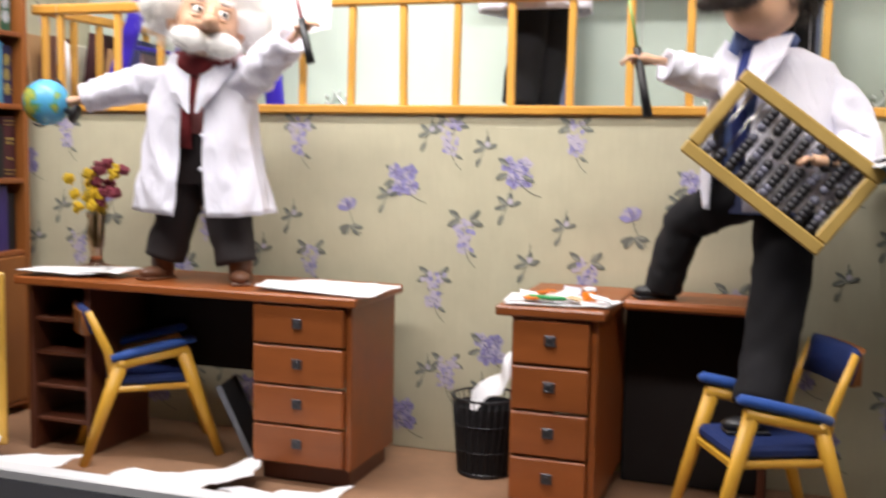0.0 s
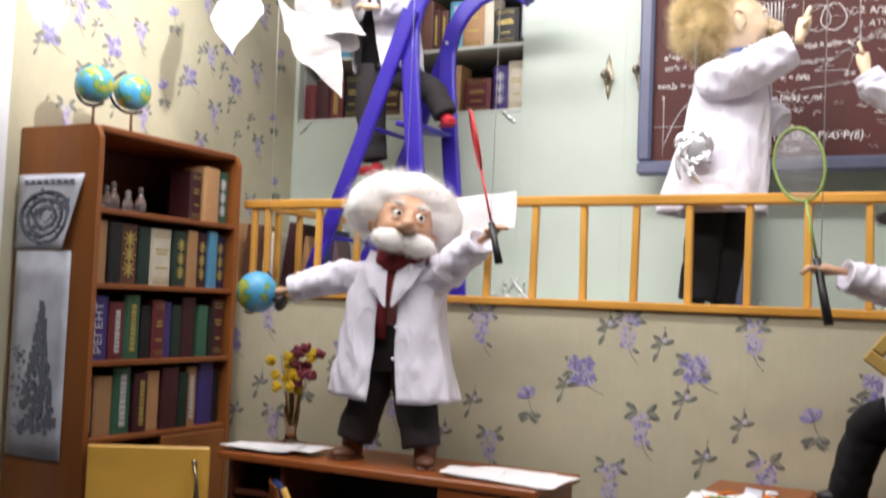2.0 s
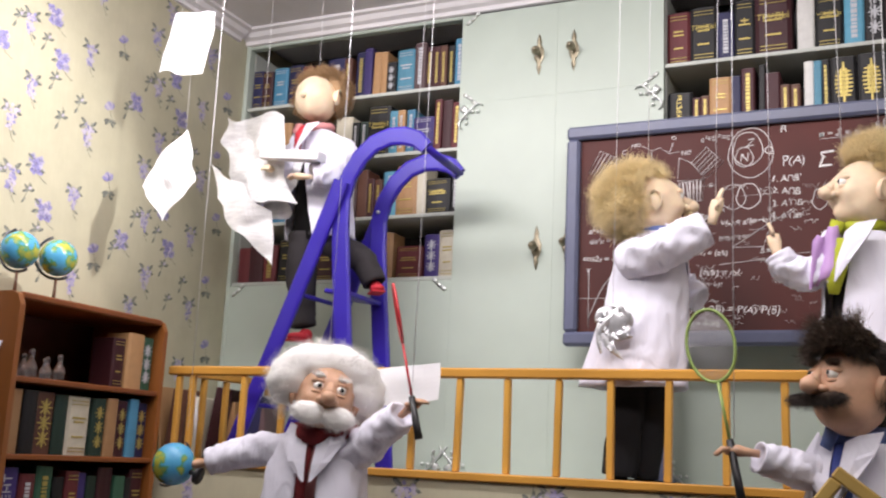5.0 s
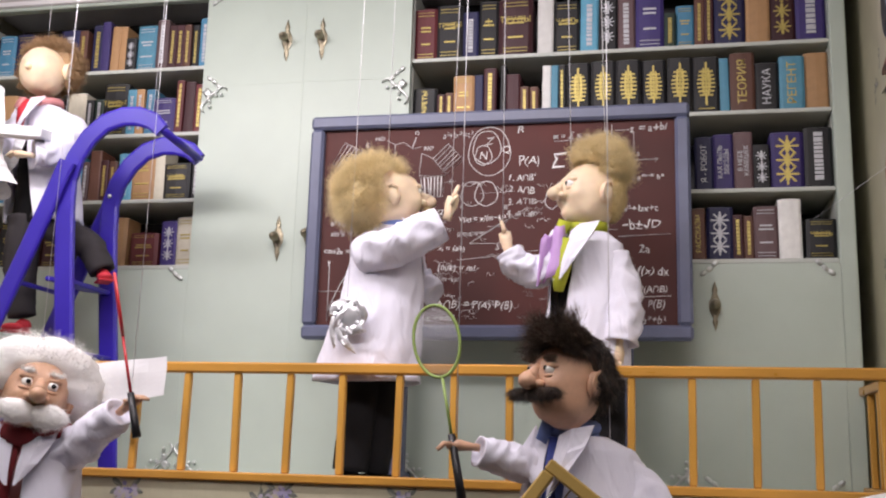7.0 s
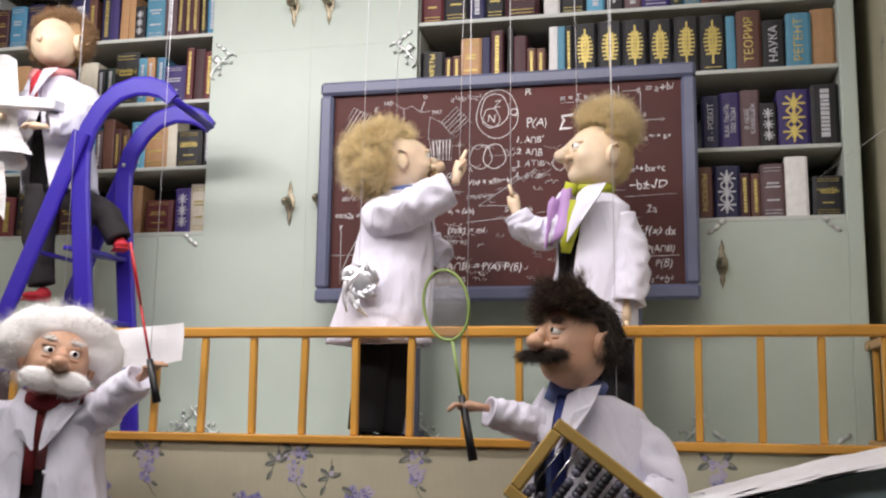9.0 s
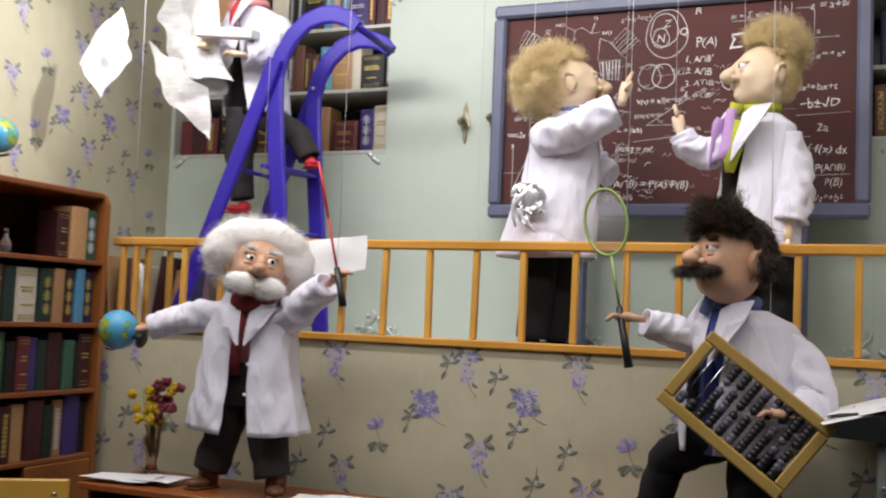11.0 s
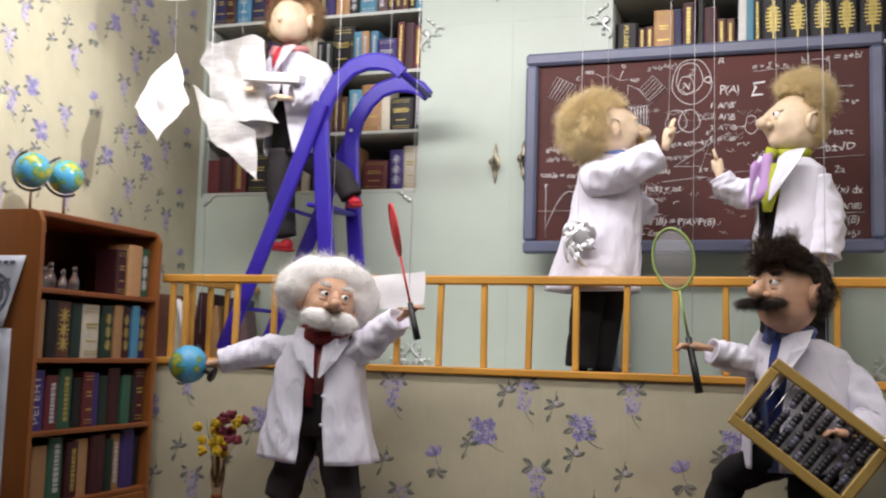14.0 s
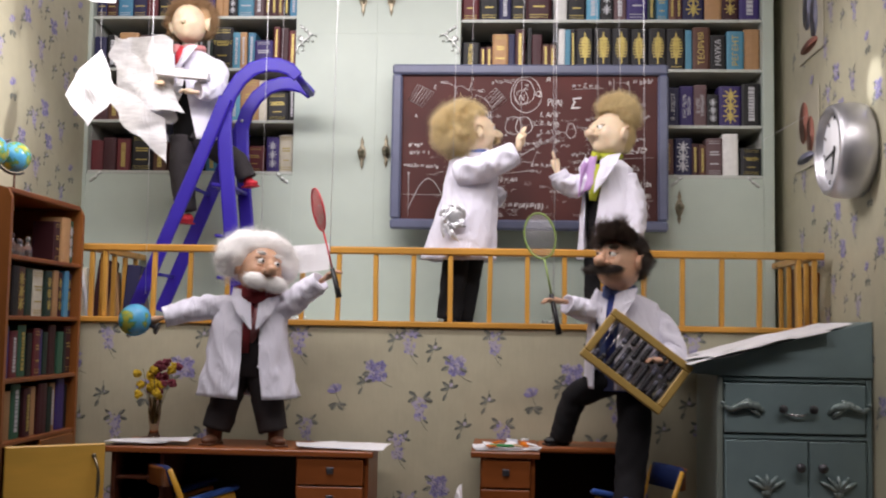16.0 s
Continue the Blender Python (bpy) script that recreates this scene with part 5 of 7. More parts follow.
crumple(lambda u, v: (-0.195 + 0.085 * u, 1.975 + 0.02 * math.sin(6 * u) + 0.02 * v, 0.118 + 0.080 * u + 0.04 * v), 9, 0.024, 3, label="crumpled white paper sticking out of the waste basket")

# ---- puppets: each one a single mesh ----
def flat_bar(g, pts, y, w, t, mat=0):
    """A flat bar along (x, z) points in an upright plane."""
    pts = [Vector((p[0], 0, p[1])) for p in pts]
    rings = []
    for i, p in enumerate(pts):
        d = (pts[min(i + 1, len(pts) - 1)] - pts[max(i - 1, 0)]).normalized()
        s = Vector((-d.z, 0, d.x)) * (w[i] if isinstance(w, (list, tuple)) else w) * 0.5
        c = p + Vector((0, y, 0))
        e, h = s * 0.75, Vector((0, t / 2, 0))
        rings.append([c + s - h * 0.6, c + e - h, c - e - h, c - s - h * 0.6, c - s + h * 0.6, c - e + h, c + e + h, c + s + h * 0.6])
    return g.loft(rings, mat, True, True, False)


# bulges and hollows of a face: direction, height, width in radians; mirrored where x is not 0
FACE = ((0.36, -0.85, 0.36, 0.0075, 0.26), (0.34, -0.92, 0.17, -0.0085, 0.17), (0.52, -0.80, -0.16, 0.0095, 0.26), (0.0, -1.0, 0.10, 0.0100, 0.15), (0.0, -0.95, -0.30, 0.0060, 0.20),
        (0.0, -0.90, -0.47, -0.0050, 0.10), (0.15, -0.90, -0.44, -0.0045, 0.09), (0.0, -0.85, -0.58, 0.0050, 0.13), (0.0, -0.70, -0.75, 0.0120, 0.28), (0.62, -0.35, -0.62, 0.0060, 0.35), (0.30, -0.93, -0.30, -0.0040, 0.10))


def head(g, c, m, s, skin, eye, pupil, nose=1.0, long=1.0, blank=False, stare=(0.0, 0.0), lid=1.0):
    """A modelled latex head that faces -y before its turn m; blank leaves the features out."""
    c = Vector(c)

    def at(x, y, z):
        return c + m @ Vector((x * s, y * s, z * s))

    bumps = []
    for x, y, z, a, w in FACE:
        if blank:
            a *= 0.35
        for k in ((1, -1) if x else (1,)):
            bumps.append((Vector((x * k, y, z)).normalized(), a, w))
    nu, nv, verts, faces = 44, 30, [], []
    for j in range(nv + 1):
        t = PI * j / nv
        for i in range(nu):
            a = 2 * PI * i / nu
            d = Vector((math.sin(t) * math.cos(a), math.sin(t) * math.sin(a), math.cos(t)))
            r = 1.0 / math.sqrt((d.x / 0.056) ** 2 + (d.y / 0.062) ** 2 + (d.z / (0.068 * (long if d.z < 0 else 1.0))) ** 2)
            for q, h, w in bumps:
                e = d.angle(q) / w
                if e < 3:
                    r += h * math.exp(-e * e)
            r += 0.0016 * noise.noise(d * 5 + c * 7) + 0.0008 * noise.noise(d * 13 + c * 3)
            verts.append(at(d.x * r, d.y * r, d.z * r))
    for j in range(nv):
        for i in range(nu):
            k = (i + 1) % nu
            faces.append([(j + 1) * nu + i, (j + 1) * nu + k, j * nu + k, j * nu + i])
    g.add(verts, faces, skin, True)
    for x in (-1, 1):
        g.ball(at(0.060 * x, 0.008, -0.004), (0.0075 * s, 0.015 * s, 0.022 * s), skin, 12, m, 0.1)
        g.tube([at(0.063 * x, 0.018, 0.012), at(0.068 * x, 0.012, 0.018), at(0.069 * x, 0.000, 0.010), at(0.066 * x, -0.002, -0.006), at(0.063 * x, 0.004, -0.020)], 0.0034 * s, skin, 7)
        if blank:
            continue
        g.ball(at(0.0215 * x, -0.0535, 0.013), (0.0102 * s, 0.0105 * s, 0.0102 * s), eye, 14, m)
        g.ball(at(0.0215 * x + stare[0], -0.0632, 0.013 + stare[1]), (0.0044 * s, 0.0020 * s, 0.0044 * s), pupil, 10, m)
        g.ball(at(0.0225 * x, -0.0510, 0.0215 * lid), (0.0150 * s, 0.0125 * s, 0.0065 * s), skin, 12, m)
        g.ball(at(0.0220 * x, -0.0520, 0.0020), (0.0135 * s, 0.0110 * s, 0.0050 * s), skin, 12, m)
    if not blank:
        g.tube([at(0, -0.060, 0.020), at(0, -0.068, 0.008), at(0, -0.074 - 0.010 * (nose - 1), -0.004)], [0.006 * s, 0.0085 * s, 0.0125 * s * nose], skin, 12)
        g.ball(at(0, -0.075 - 0.016 * (nose - 1), -0.008), (0.0135 * s * (0.5 + 0.5 * nose), 0.0155 * s * nose, 0.0130 * s * (0.5 + 0.5 * nose)), skin, 16, m, 0.15, 40)
        for x in (-1, 1):
            g.ball(at(0.0115 * x * nose, -0.067, -0.012), (0.0070 * s * nose, 0.009 * s, 0.0065 * s), skin, 10, m)
    return at


def ribbon(g, p, d, length, r, mat, curl, steps=4):
    """One fine flat fibre."""
    verts = []
    for i in range(steps + 1):
        k = r * (1 - 0.8 * i / steps)
        s = d.cross(Vector((rnd.uniform(-1, 1), rnd.uniform(-1, 1), rnd.uniform(-1, 1))))
        s = s.normalized() * k if s.length > 1e-5 else Vector((k, 0, 0))
        verts += [p + s, p - s]
        p = p + d * (length / steps)
        d = (d + Vector((rnd.uniform(-1, 1), rnd.uniform(-1, 1), rnd.uniform(-1, 1))) * curl).normalized()
    g.add(verts, [[2 * i, 2 * i + 1, 2 * i + 3, 2 * i + 2] for i in range(steps)], mat, True)


def hair(g, c, m, radii, n, length, r, mat, keep, curl=0.5, out=0.8, tuft=0.9, grain=30.0, comb=None, wisp=None, core=(0.40, 0.84), lump=0.10, start=(0.76, 1.0), jit=0.4):
    """Wool in fine fibres over a soft core; keep(d) says where it grows, comb(d) which way it is drawn."""
    c = Vector(c)

    def grow():
        while True:
            d = Vector((rnd.gauss(0, 1), rnd.gauss(0, 1), rnd.gauss(0, 1))).normalized()
            if keep(d):
                return d

    nu, nv, verts, faces = 36, 24, [], []
    off = [Vector((math.cos(k * 2.4), math.sin(k * 2.4), math.cos(k * 1.7))) * 0.22 for k in range(9)]
    for j in range(nv + 1):
        t = PI * j / nv
        for i in range(nu):
            a = 2 * PI * i / nu
            d = Vector((math.sin(t) * math.cos(a), math.sin(t) * math.sin(a), math.cos(t)))
            grown = sum(1 for o in off if keep((d + o).normalized())) / 9
            f = core[0] + (core[1] - core[0]) * grown + lump * noise.noise(d * 2.6 + c * 9) + lump * 0.6 * noise.noise(d * 6 + c * 5)
            verts.append(c + m @ Vector((d.x * radii[0] * f, d.y * radii[1] * f, d.z * radii[2] * f)))
    for j in range(nv):
        for i in range(nu):
            k = (i + 1) % nu
            faces.append([(j + 1) * nu + i, (j + 1) * nu + k, j * nu + k, j * nu + i])
    g.add(verts, faces, mat, True)
    for k in range(n):
        d = grow()
        q = Vector((d.x * radii[0], d.y * radii[1], d.z * radii[2])) * rnd.uniform(*start)
        w = d * out + noise.noise_vector((c + q) * grain) * tuft + Vector((rnd.uniform(-jit, jit), rnd.uniform(-jit, jit), rnd.uniform(-jit, jit)))
        if comb is not None:
            w = w + Vector(comb(d))
        ribbon(g, c + m @ q, (m @ w).normalized(), length * rnd.uniform(0.5, 1.2), r, mat if wisp is None or k % 3 == 0 else wisp, curl)


def fold(x, y, z):
    """A sharp-edged crease pattern, about -1 to 1."""
    return 1 - 2.6 * abs(noise.noise(Vector((x, y, z))))


def coat(g, rings, mat, yaw=0.0, seed=0.0, flare=0.085, n=110):
    """An open cotton coat: rings of (z, x, y, half width, half depth, half gap in radians), from the collar down."""
    grid, fine = [], []
    top, low = rings[0][0], rings[-1][0]
    for a, b in zip(rings[:-1], rings[1:]):
        for k in range(9):
            fine.append([a[i] + (b[i] - a[i]) * k / 9 for i in range(6)])
    fine.append(list(rings[-1]))
    for z, x, y, rx, ry, gap in fine:
        t = (top - z) / (top - low)
        r = []
        for i in range(n + 1):
            a = radians(yaw) - PI / 2 + gap + (2 * PI - 2 * gap) * i / n
            ca, sa = math.cos(a), math.sin(a)
            box = (abs(ca) ** 2.6 + abs(sa) ** 2.6) ** (-1 / 2.6)
            k = box * (1 + flare * t * fold(ca * 1.5 + seed, sa * 1.5, z * 1.5) + 0.050 * fold(ca * 2.4 + seed * 2 + z * 6, sa * 2.4 - z * 8, z * 7 + seed) * min(1, t * 4))
            k += 0.008 * noise.noise(Vector((ca * 8 + seed, sa * 8, z * 26)))
            r.append((x + rx * k * ca, y + ry * k * sa, z + 0.003 * math.sin(2 * a + seed) * t))
        grid.append(r)
    g.sheet(grid[::-1], mat, 0.0026)


def lapels(g, c, yaw, s, mat):
    """A turned-down collar and two pointed lapels."""
    m = pose(*c, 0, 0, yaw)
    for x in (-1, 1):
        rows_ = (((0.010, -0.050, 0.004), (0.034, -0.052, 0.014), (0.056, -0.026, 0.020)), ((0.009, -0.062, -0.030), (0.036, -0.066, -0.022), (0.060, -0.052, -0.012)),
                 ((0.007, -0.070, -0.055), (0.026, -0.074, -0.052), (0.040, -0.070, -0.050)), ((0.006, -0.074, -0.086), (0.008, -0.076, -0.086), (0.010, -0.076, -0.085)))
        g.sheet([[m @ Vector((p[0] * x * s, p[1] * s, p[2] * s)) for p in r] for r in rows_][:: x], mat, 0.0026, False)


def sleeve(g, pts, radii, mat, seed=0.0, crease=0.24, flat=0.82):
    """A sleeve along points with creases across it, densest at the elbow, and an open cuff."""
    pts = [Vector(p) for p in pts]
    q, r = [], []
    for i in range(len(pts) - 1):
        for k in range(9):
            q.append(pts[i].lerp(pts[i + 1], k / 9))
            r.append(radii[i] + (radii[i + 1] - radii[i]) * k / 9)
    q.append(pts[-1])
    r.append(radii[-1])
    for _ in range(3):
        q = [q[0]] + [(q[i - 1] + q[i] * 2 + q[i + 1]) / 4 for i in range(1, len(q) - 1)] + [q[-1]]
    rings, up, n = [], None, 26
    for i, p in enumerate(q):
        d = (q[min(i + 1, len(q) - 1)] - q[max(i - 1, 0)]).normalized()
        if up is None:
            up = Vector((0, 0, 1)) if abs(d.z) < 0.9 else Vector((0, 1, 0))
        side = d.cross(up).normalized()
        up = side.cross(d).normalized()
        ring = []
        for k in range(n):
            a = 2 * PI * k / n
            ca, sa = math.cos(a), math.sin(a)
            f = 1 + crease * fold(ca * 0.9 + i * 0.14 + seed, sa * 1.1 + seed, i * 0.22) * (0.35 + 0.65 * math.sin(PI * i / len(q))) + 0.05 * noise.noise(Vector((ca * 2, sa * 2, i * 0.5 + seed)))
            ring.append(p + r[i] * f * (ca * side + flat * sa * up))
        rings.append(ring)
    end = q[-1]
    inner = [end + (p - end) * 0.82 for p in rings[-1]]
    deep = [end + (p - end) * 0.75 - (q[-1] - q[-3]) for p in rings[-1]]
    g.loft(rings + [inner, deep], mat, True, True, True)


def hand_shape(g, c, d, s, mat, grip=True):
    """A small mitten-like palm with four short fingers and a thumb."""
    c, d = Vector(c), Vector(d).normalized()
    side = d.cross(Vector((0, 0, 1)))
    side = side.normalized() if side.length > 0.1 else Vector((0, 1, 0))
    up = side.cross(d)
    g.tube([c - d * 0.030 * s, c - d * 0.016 * s, c, c + d * 0.016 * s], [0.0085 * s, 0.0090 * s, 0.013 * s, 0.012 * s], mat, 10, 0.7)
    for k in range(4):
        o = c + d * 0.014 * s + side * (k - 1.5) * 0.0062 * s
        bend = (d * 0.55 - up * 0.8) if grip else (d - up * 0.15)
        g.tube([o, o + d * 0.010 * s, o + d * 0.012 * s + bend * 0.013 * s], [0.0042 * s, 0.0040 * s, 0.0030 * s], mat, 7)
    g.tube([c + side * 0.010 * s, c + side * 0.018 * s + d * 0.008 * s, c + side * 0.016 * s + d * 0.018 * s - up * 0.006], [0.0045 * s, 0.0042 * s, 0.003 * s], mat, 7)


def leg(g, pts, radii, mat, seed=0.0):
    sleeve(g, pts, radii, mat, seed, 0.10, 0.9)


def shoe(g, c, yaw, s, mat):
    m = pose(0, 0, 0, 0, 0, yaw)
    c = Vector(c)
    g.ball(c + m @ Vector((0, -0.020 * s, 0.013 * s)), (0.020 * s, 0.034 * s, 0.013 * s), mat, 14, m)
    g.ball(c + m @ Vector((0, 0.004 * s, 0.020 * s)), (0.018 * s, 0.022 * s, 0.020 * s), mat, 12, m)
    g.box(-0.019 * s, 0.019 * s, -0.05 * s, 0.022 * s, 0, 0.006 * s, mat, 0.002, pose(*c, 0, 0, yaw))


def scarf(g, c, r, w, mat, lump=0.35):
    """A roll of cloth round the neck."""
    g.tube([(c[0] + r * math.cos(k), c[1] + r * 0.94 * math.sin(k), c[2] + 0.005 * math.cos(k * 2)) for k in [i * PI / 10 for i in range(22)]], w, mat, 10, 1.0, True, lump)


# the white-haired puppet on the desk
M = [SKIN, BLUSH, EYE, PUPIL, HAIR_WHITE, COAT, GREY_CLOTH, RED_CLOTH, BROWN_SHOE, SHIRT_PINK, HAIR_WISP]
g = G()
ax, ay = -0.735, 1.865
leg(g, [(ax - 0.035, ay, 0.60), (ax - 0.060, ay, 0.50), (ax - 0.085, ay - 0.004, 0.408)], [0.050, 0.044, 0.041], 6, 1)
leg(g, [(ax + 0.035, ay, 0.60), (ax + 0.058, ay, 0.50), (ax + 0.080, ay - 0.004, 0.404)], [0.050, 0.043, 0.040], 6, 2)
for x, yw in ((ax - 0.092, -15), (ax + 0.087, 35)):
    g.tube([(x, ay, 0.43), (x, ay, 0.40), (x, ay - 0.002, 0.372)], [0.024, 0.024, 0.022], 8, 12)
    shoe(g, (x, ay - 0.006, 0.3645), yw, 1.05, 8)
g.tube([(ax, ay, 0.56), (ax, ay, 0.66), (ax + 0.01, ay - 0.004, 0.74), (ax + 0.02, ay - 0.008, 0.81)], [0.075, 0.075, 0.07, 0.035], 6, 16, 0.7)
g.tube([(ax + 0.008, ay - 0.036, 0.66), (ax + 0.014, ay - 0.042, 0.72), (ax + 0.024, ay - 0.040, 0.80)], [0.026, 0.036, 0.030], 9, 12, 0.7)
g.tube([(ax + 0.004, ay - 0.066, 0.63), (ax + 0.012, ay - 0.074, 0.70), (ax + 0.024, ay - 0.066, 0.785)], [0.014, 0.012, 0.008], 7, 8, 0.5)
scarf(g, (ax + 0.025, ay - 0.018, 0.796), 0.049, 0.024, 7)
coat(g, [(0.800, ax + 0.02, ay - 0.008, 0.050, 0.046, 0.34), (0.778, ax + 0.012, ay - 0.006, 0.090, 0.058, 0.26), (0.72, ax + 0.004, ay, 0.104, 0.070, 0.22), (0.61, ax + 0.002, ay, 0.116, 0.080, 0.20), (0.502, ax + 0.004, ay, 0.134, 0.090, 0.24)], 5, 10, 1.0)
lapels(g, (ax + 0.02, ay - 0.008, 0.792), 10, 1.12, 5)
for z in (0.72, 0.655, 0.59):
    g.ball((ax + 0.052, ay - 0.080 - (0.72 - z) * 0.09, z), (0.0045, 0.002, 0.0045), 5, 8)
sleeve(g, [(ax - 0.055, ay, 0.752), (ax - 0.12, ay - 0.015, 0.760), (ax - 0.185, ay - 0.035, 0.742), (ax - 0.236, ay - 0.052, 0.726)], [0.046, 0.040, 0.035, 0.034], 5, 3)
sleeve(g, [(ax + 0.075, ay, 0.752), (ax + 0.125, ay - 0.008, 0.775), (ax + 0.175, ay - 0.020, 0.812), (ax + 0.212, ay - 0.030, 0.836)], [0.048, 0.042, 0.037, 0.035], 5, 4)
hand_shape(g, (ax - 0.256, ay - 0.058, 0.720), (-1, -0.3, -0.2), 1.1, 0)
hand_shape(g, (ax + 0.237, ay - 0.040, 0.852), (0.8, -0.3, 0.5), 1.1, 0)
hc = (ax + 0.034, ay - 0.038, 0.866)
m = pose(0, 0, 0, -4, 10, 36)
at = head(g, hc, m, 1.08, 0, 2, 3, 1.2, 0.95, stare=(0.0015, 0.0), lid=1.05)
hair(g, Vector(hc) + m @ Vector((0, 0.024, 0.026)), m, (0.122, 0.088, 0.092), 5200, 0.026, 0.0004, 4, lambda d: not (d.y < -0.16 and d.z < 0.40 + 0.10 * noise.noise(d * 4) and abs(d.x) < 0.66 - 0.15 * d.z) and d.z > -0.78, 0.7, 0.7, 0.9, 34, wisp=10, core=(0.38, 1.0), lump=0.11, start=(0.88, 1.02))
for x in (-1, 1):
    hair(g, at(0.027 * x, -0.053, -0.039), m, (0.037, 0.021, 0.023), 700, 0.016, 0.00045, 4, lambda d: d.y < 0.5, 0.45, 0.5, 0.5, comb=lambda d, x=x: (0.5 * x, -0.2, -0.5), wisp=10, core=(0.5, 1.0))
    hair(g, at(0.024 * x, -0.058, 0.033), m, (0.014, 0.005, 0.0045), 160, 0.010, 0.0005, 4, lambda d: d.y < 0.6, 0.5, 0.6, 0.4, comb=lambda d, x=x: (0.5 * x, -0.1, 0.4), wisp=10)
solo("puppet", g, M, "white-haired puppet in an open white coat standing on the desk", "puppet", group="puppets")

# the black-haired puppet with one foot on the desk and one on the armchair
M = [SKIN, BLUSH, EYE, PUPIL, HAIR_BLACK, COAT, BLACK_CLOTH, SHIRT_BLUE, BLACK_PLASTIC, HAIR_DARK, TIE_NAVY]
g = G()
bx, by = 0.345, 1.880
leg(g, [(bx - 0.03, by, 0.57), (bx - 0.09, by + 0.01, 0.545), (bx - 0.135, by + 0.03, 0.52), (bx - 0.160, by + 0.045, 0.45), (bx - 0.172, by + 0.06, 0.395)], [0.048, 0.044, 0.040, 0.036, 0.036], 6, 1)
leg(g, [(bx + 0.03, by, 0.57), (bx + 0.030, by - 0.01, 0.44), (bx + 0.018, by - 0.03, 0.32), (bx + 0.002, by - 0.088, 0.230)], [0.050, 0.046, 0.042, 0.040], 6, 2)
shoe(g, (bx - 0.175, by + 0.06, 0.3765), -60, 1.0, 8)
shoe(g, (bx, by - 0.100, 0.1880), -70, 1.0, 8)
g.tube([(bx, by, 0.54), (bx, by, 0.66), (bx - 0.01, by - 0.004, 0.76), (bx - 0.012, by - 0.008, 0.84)], [0.078, 0.076, 0.07, 0.035], 7, 16, 0.75)
g.tube([(bx - 0.040, by - 0.062, 0.62), (bx - 0.050, by - 0.068, 0.72), (bx - 0.040, by - 0.050, 0.808)], [0.015, 0.013, 0.009], 10, 8, 0.5)
coat(g, [(0.812, bx - 0.002, by, 0.050, 0.046, 0.42), (0.788, bx + 0.004, by, 0.090, 0.060, 0.40), (0.71, bx + 0.004, by, 0.100, 0.072, 0.34), (0.64, bx + 0.004, by, 0.106, 0.078, 0.26), (0.548, bx + 0.006, by, 0.112, 0.084, 0.24)], 5, -34, 2.2)
lapels(g, (bx - 0.006, by - 0.008, 0.806), -34, 1.15, 5)
scarf(g, (bx - 0.012, by - 0.008, 0.822), 0.038, 0.0125, 7, 0.2)
for x in (-1, 1):
    g.sheet([[(bx - 0.034 + x * 0.006, by - 0.052, 0.826), (bx - 0.020 + x * 0.040, by - 0.046 + x * 0.012, 0.838)], [(bx - 0.044 + x * 0.010, by - 0.060, 0.796), (bx - 0.034 + x * 0.036, by - 0.056 + x * 0.012, 0.806)]][::x], 7, 0.003)
sleeve(g, [(bx - 0.050, by - 0.005, 0.766), (bx - 0.095, by - 0.030, 0.762), (bx - 0.135, by - 0.060, 0.772), (bx - 0.168, by - 0.080, 0.782)], [0.044, 0.036, 0.032, 0.031], 5, 3)
sleeve(g, [(bx + 0.060, by + 0.01, 0.765), (bx + 0.115, by + 0.000, 0.71), (bx + 0.138, by - 0.03, 0.640), (bx + 0.105, by - 0.085, 0.622)], [0.046, 0.044, 0.042, 0.038], 5, 4)
hand_shape(g, (bx - 0.198, by - 0.093, 0.790), (-1, -0.3, 0.1), 1.15, 0)
hand_shape(g, (bx + 0.082, by - 0.115, 0.630), (-1, -0.3, 0.15), 1.1, 0)
hc = (bx - 0.018, by - 0.050, 0.902)
m = pose(0, 0, 0, -6, 0, -46)
at = head(g, hc, m, 1.06, 0, 2, 3, 1.22, 1.12, stare=(-0.002, 0.001), lid=0.86)
HAIRLINE = lambda d: not (d.y < -0.12 and d.z < 0.46 + 0.2 * noise.noise(d * 4)) and not (d.z < 0.16 and d.y < 0.22 and not (d.y > -0.30 and d.z > -0.42)) and d.z > -0.62
hair(g, Vector(hc) + m @ Vector((0, 0.012, 0.018)), m, (0.074, 0.068, 0.076), 8000, 0.030, 0.0007, 9, HAIRLINE, 0.30, 0.10, 0.9, 22, comb=lambda d: (0.25, 0.25, -0.70), wisp=4, core=(0.40, 0.92), lump=0.16, start=(0.88, 1.03), jit=0.20)
hair(g, at(0.002, -0.020, 0.068), m, (0.060, 0.052, 0.034), 5200, 0.040, 0.0007, 4, lambda d: d.z > -0.6, 0.34, 0.30, 1.0, 26, comb=lambda d: (0.20, -0.45, -0.05), wisp=9, core=(0.4, 0.86), lump=0.26, start=(0.80, 1.02), jit=0.25)
for x in (-1, 1):
    hair(g, at(0.026 * x, -0.064, -0.026), m, (0.038, 0.012, 0.0095), 1100, 0.018, 0.0005, 9, lambda d: d.y < 0.5, 0.35, 0.30, 0.5, comb=lambda d, x=x: (0.95 * x, -0.1, -0.50), wisp=4)
    hair(g, at(0.024 * x, -0.060, 0.031), m, (0.016, 0.005, 0.004), 220, 0.010, 0.0008, 9, lambda d: d.y < 0.6, 0.3, 0.3, 0.3, comb=lambda d, x=x: (0.8 * x, 0, 0.1))
solo("puppet", g, M, "black-haired moustached puppet in a white coat stepping onto the desk", "puppet", group="puppets")

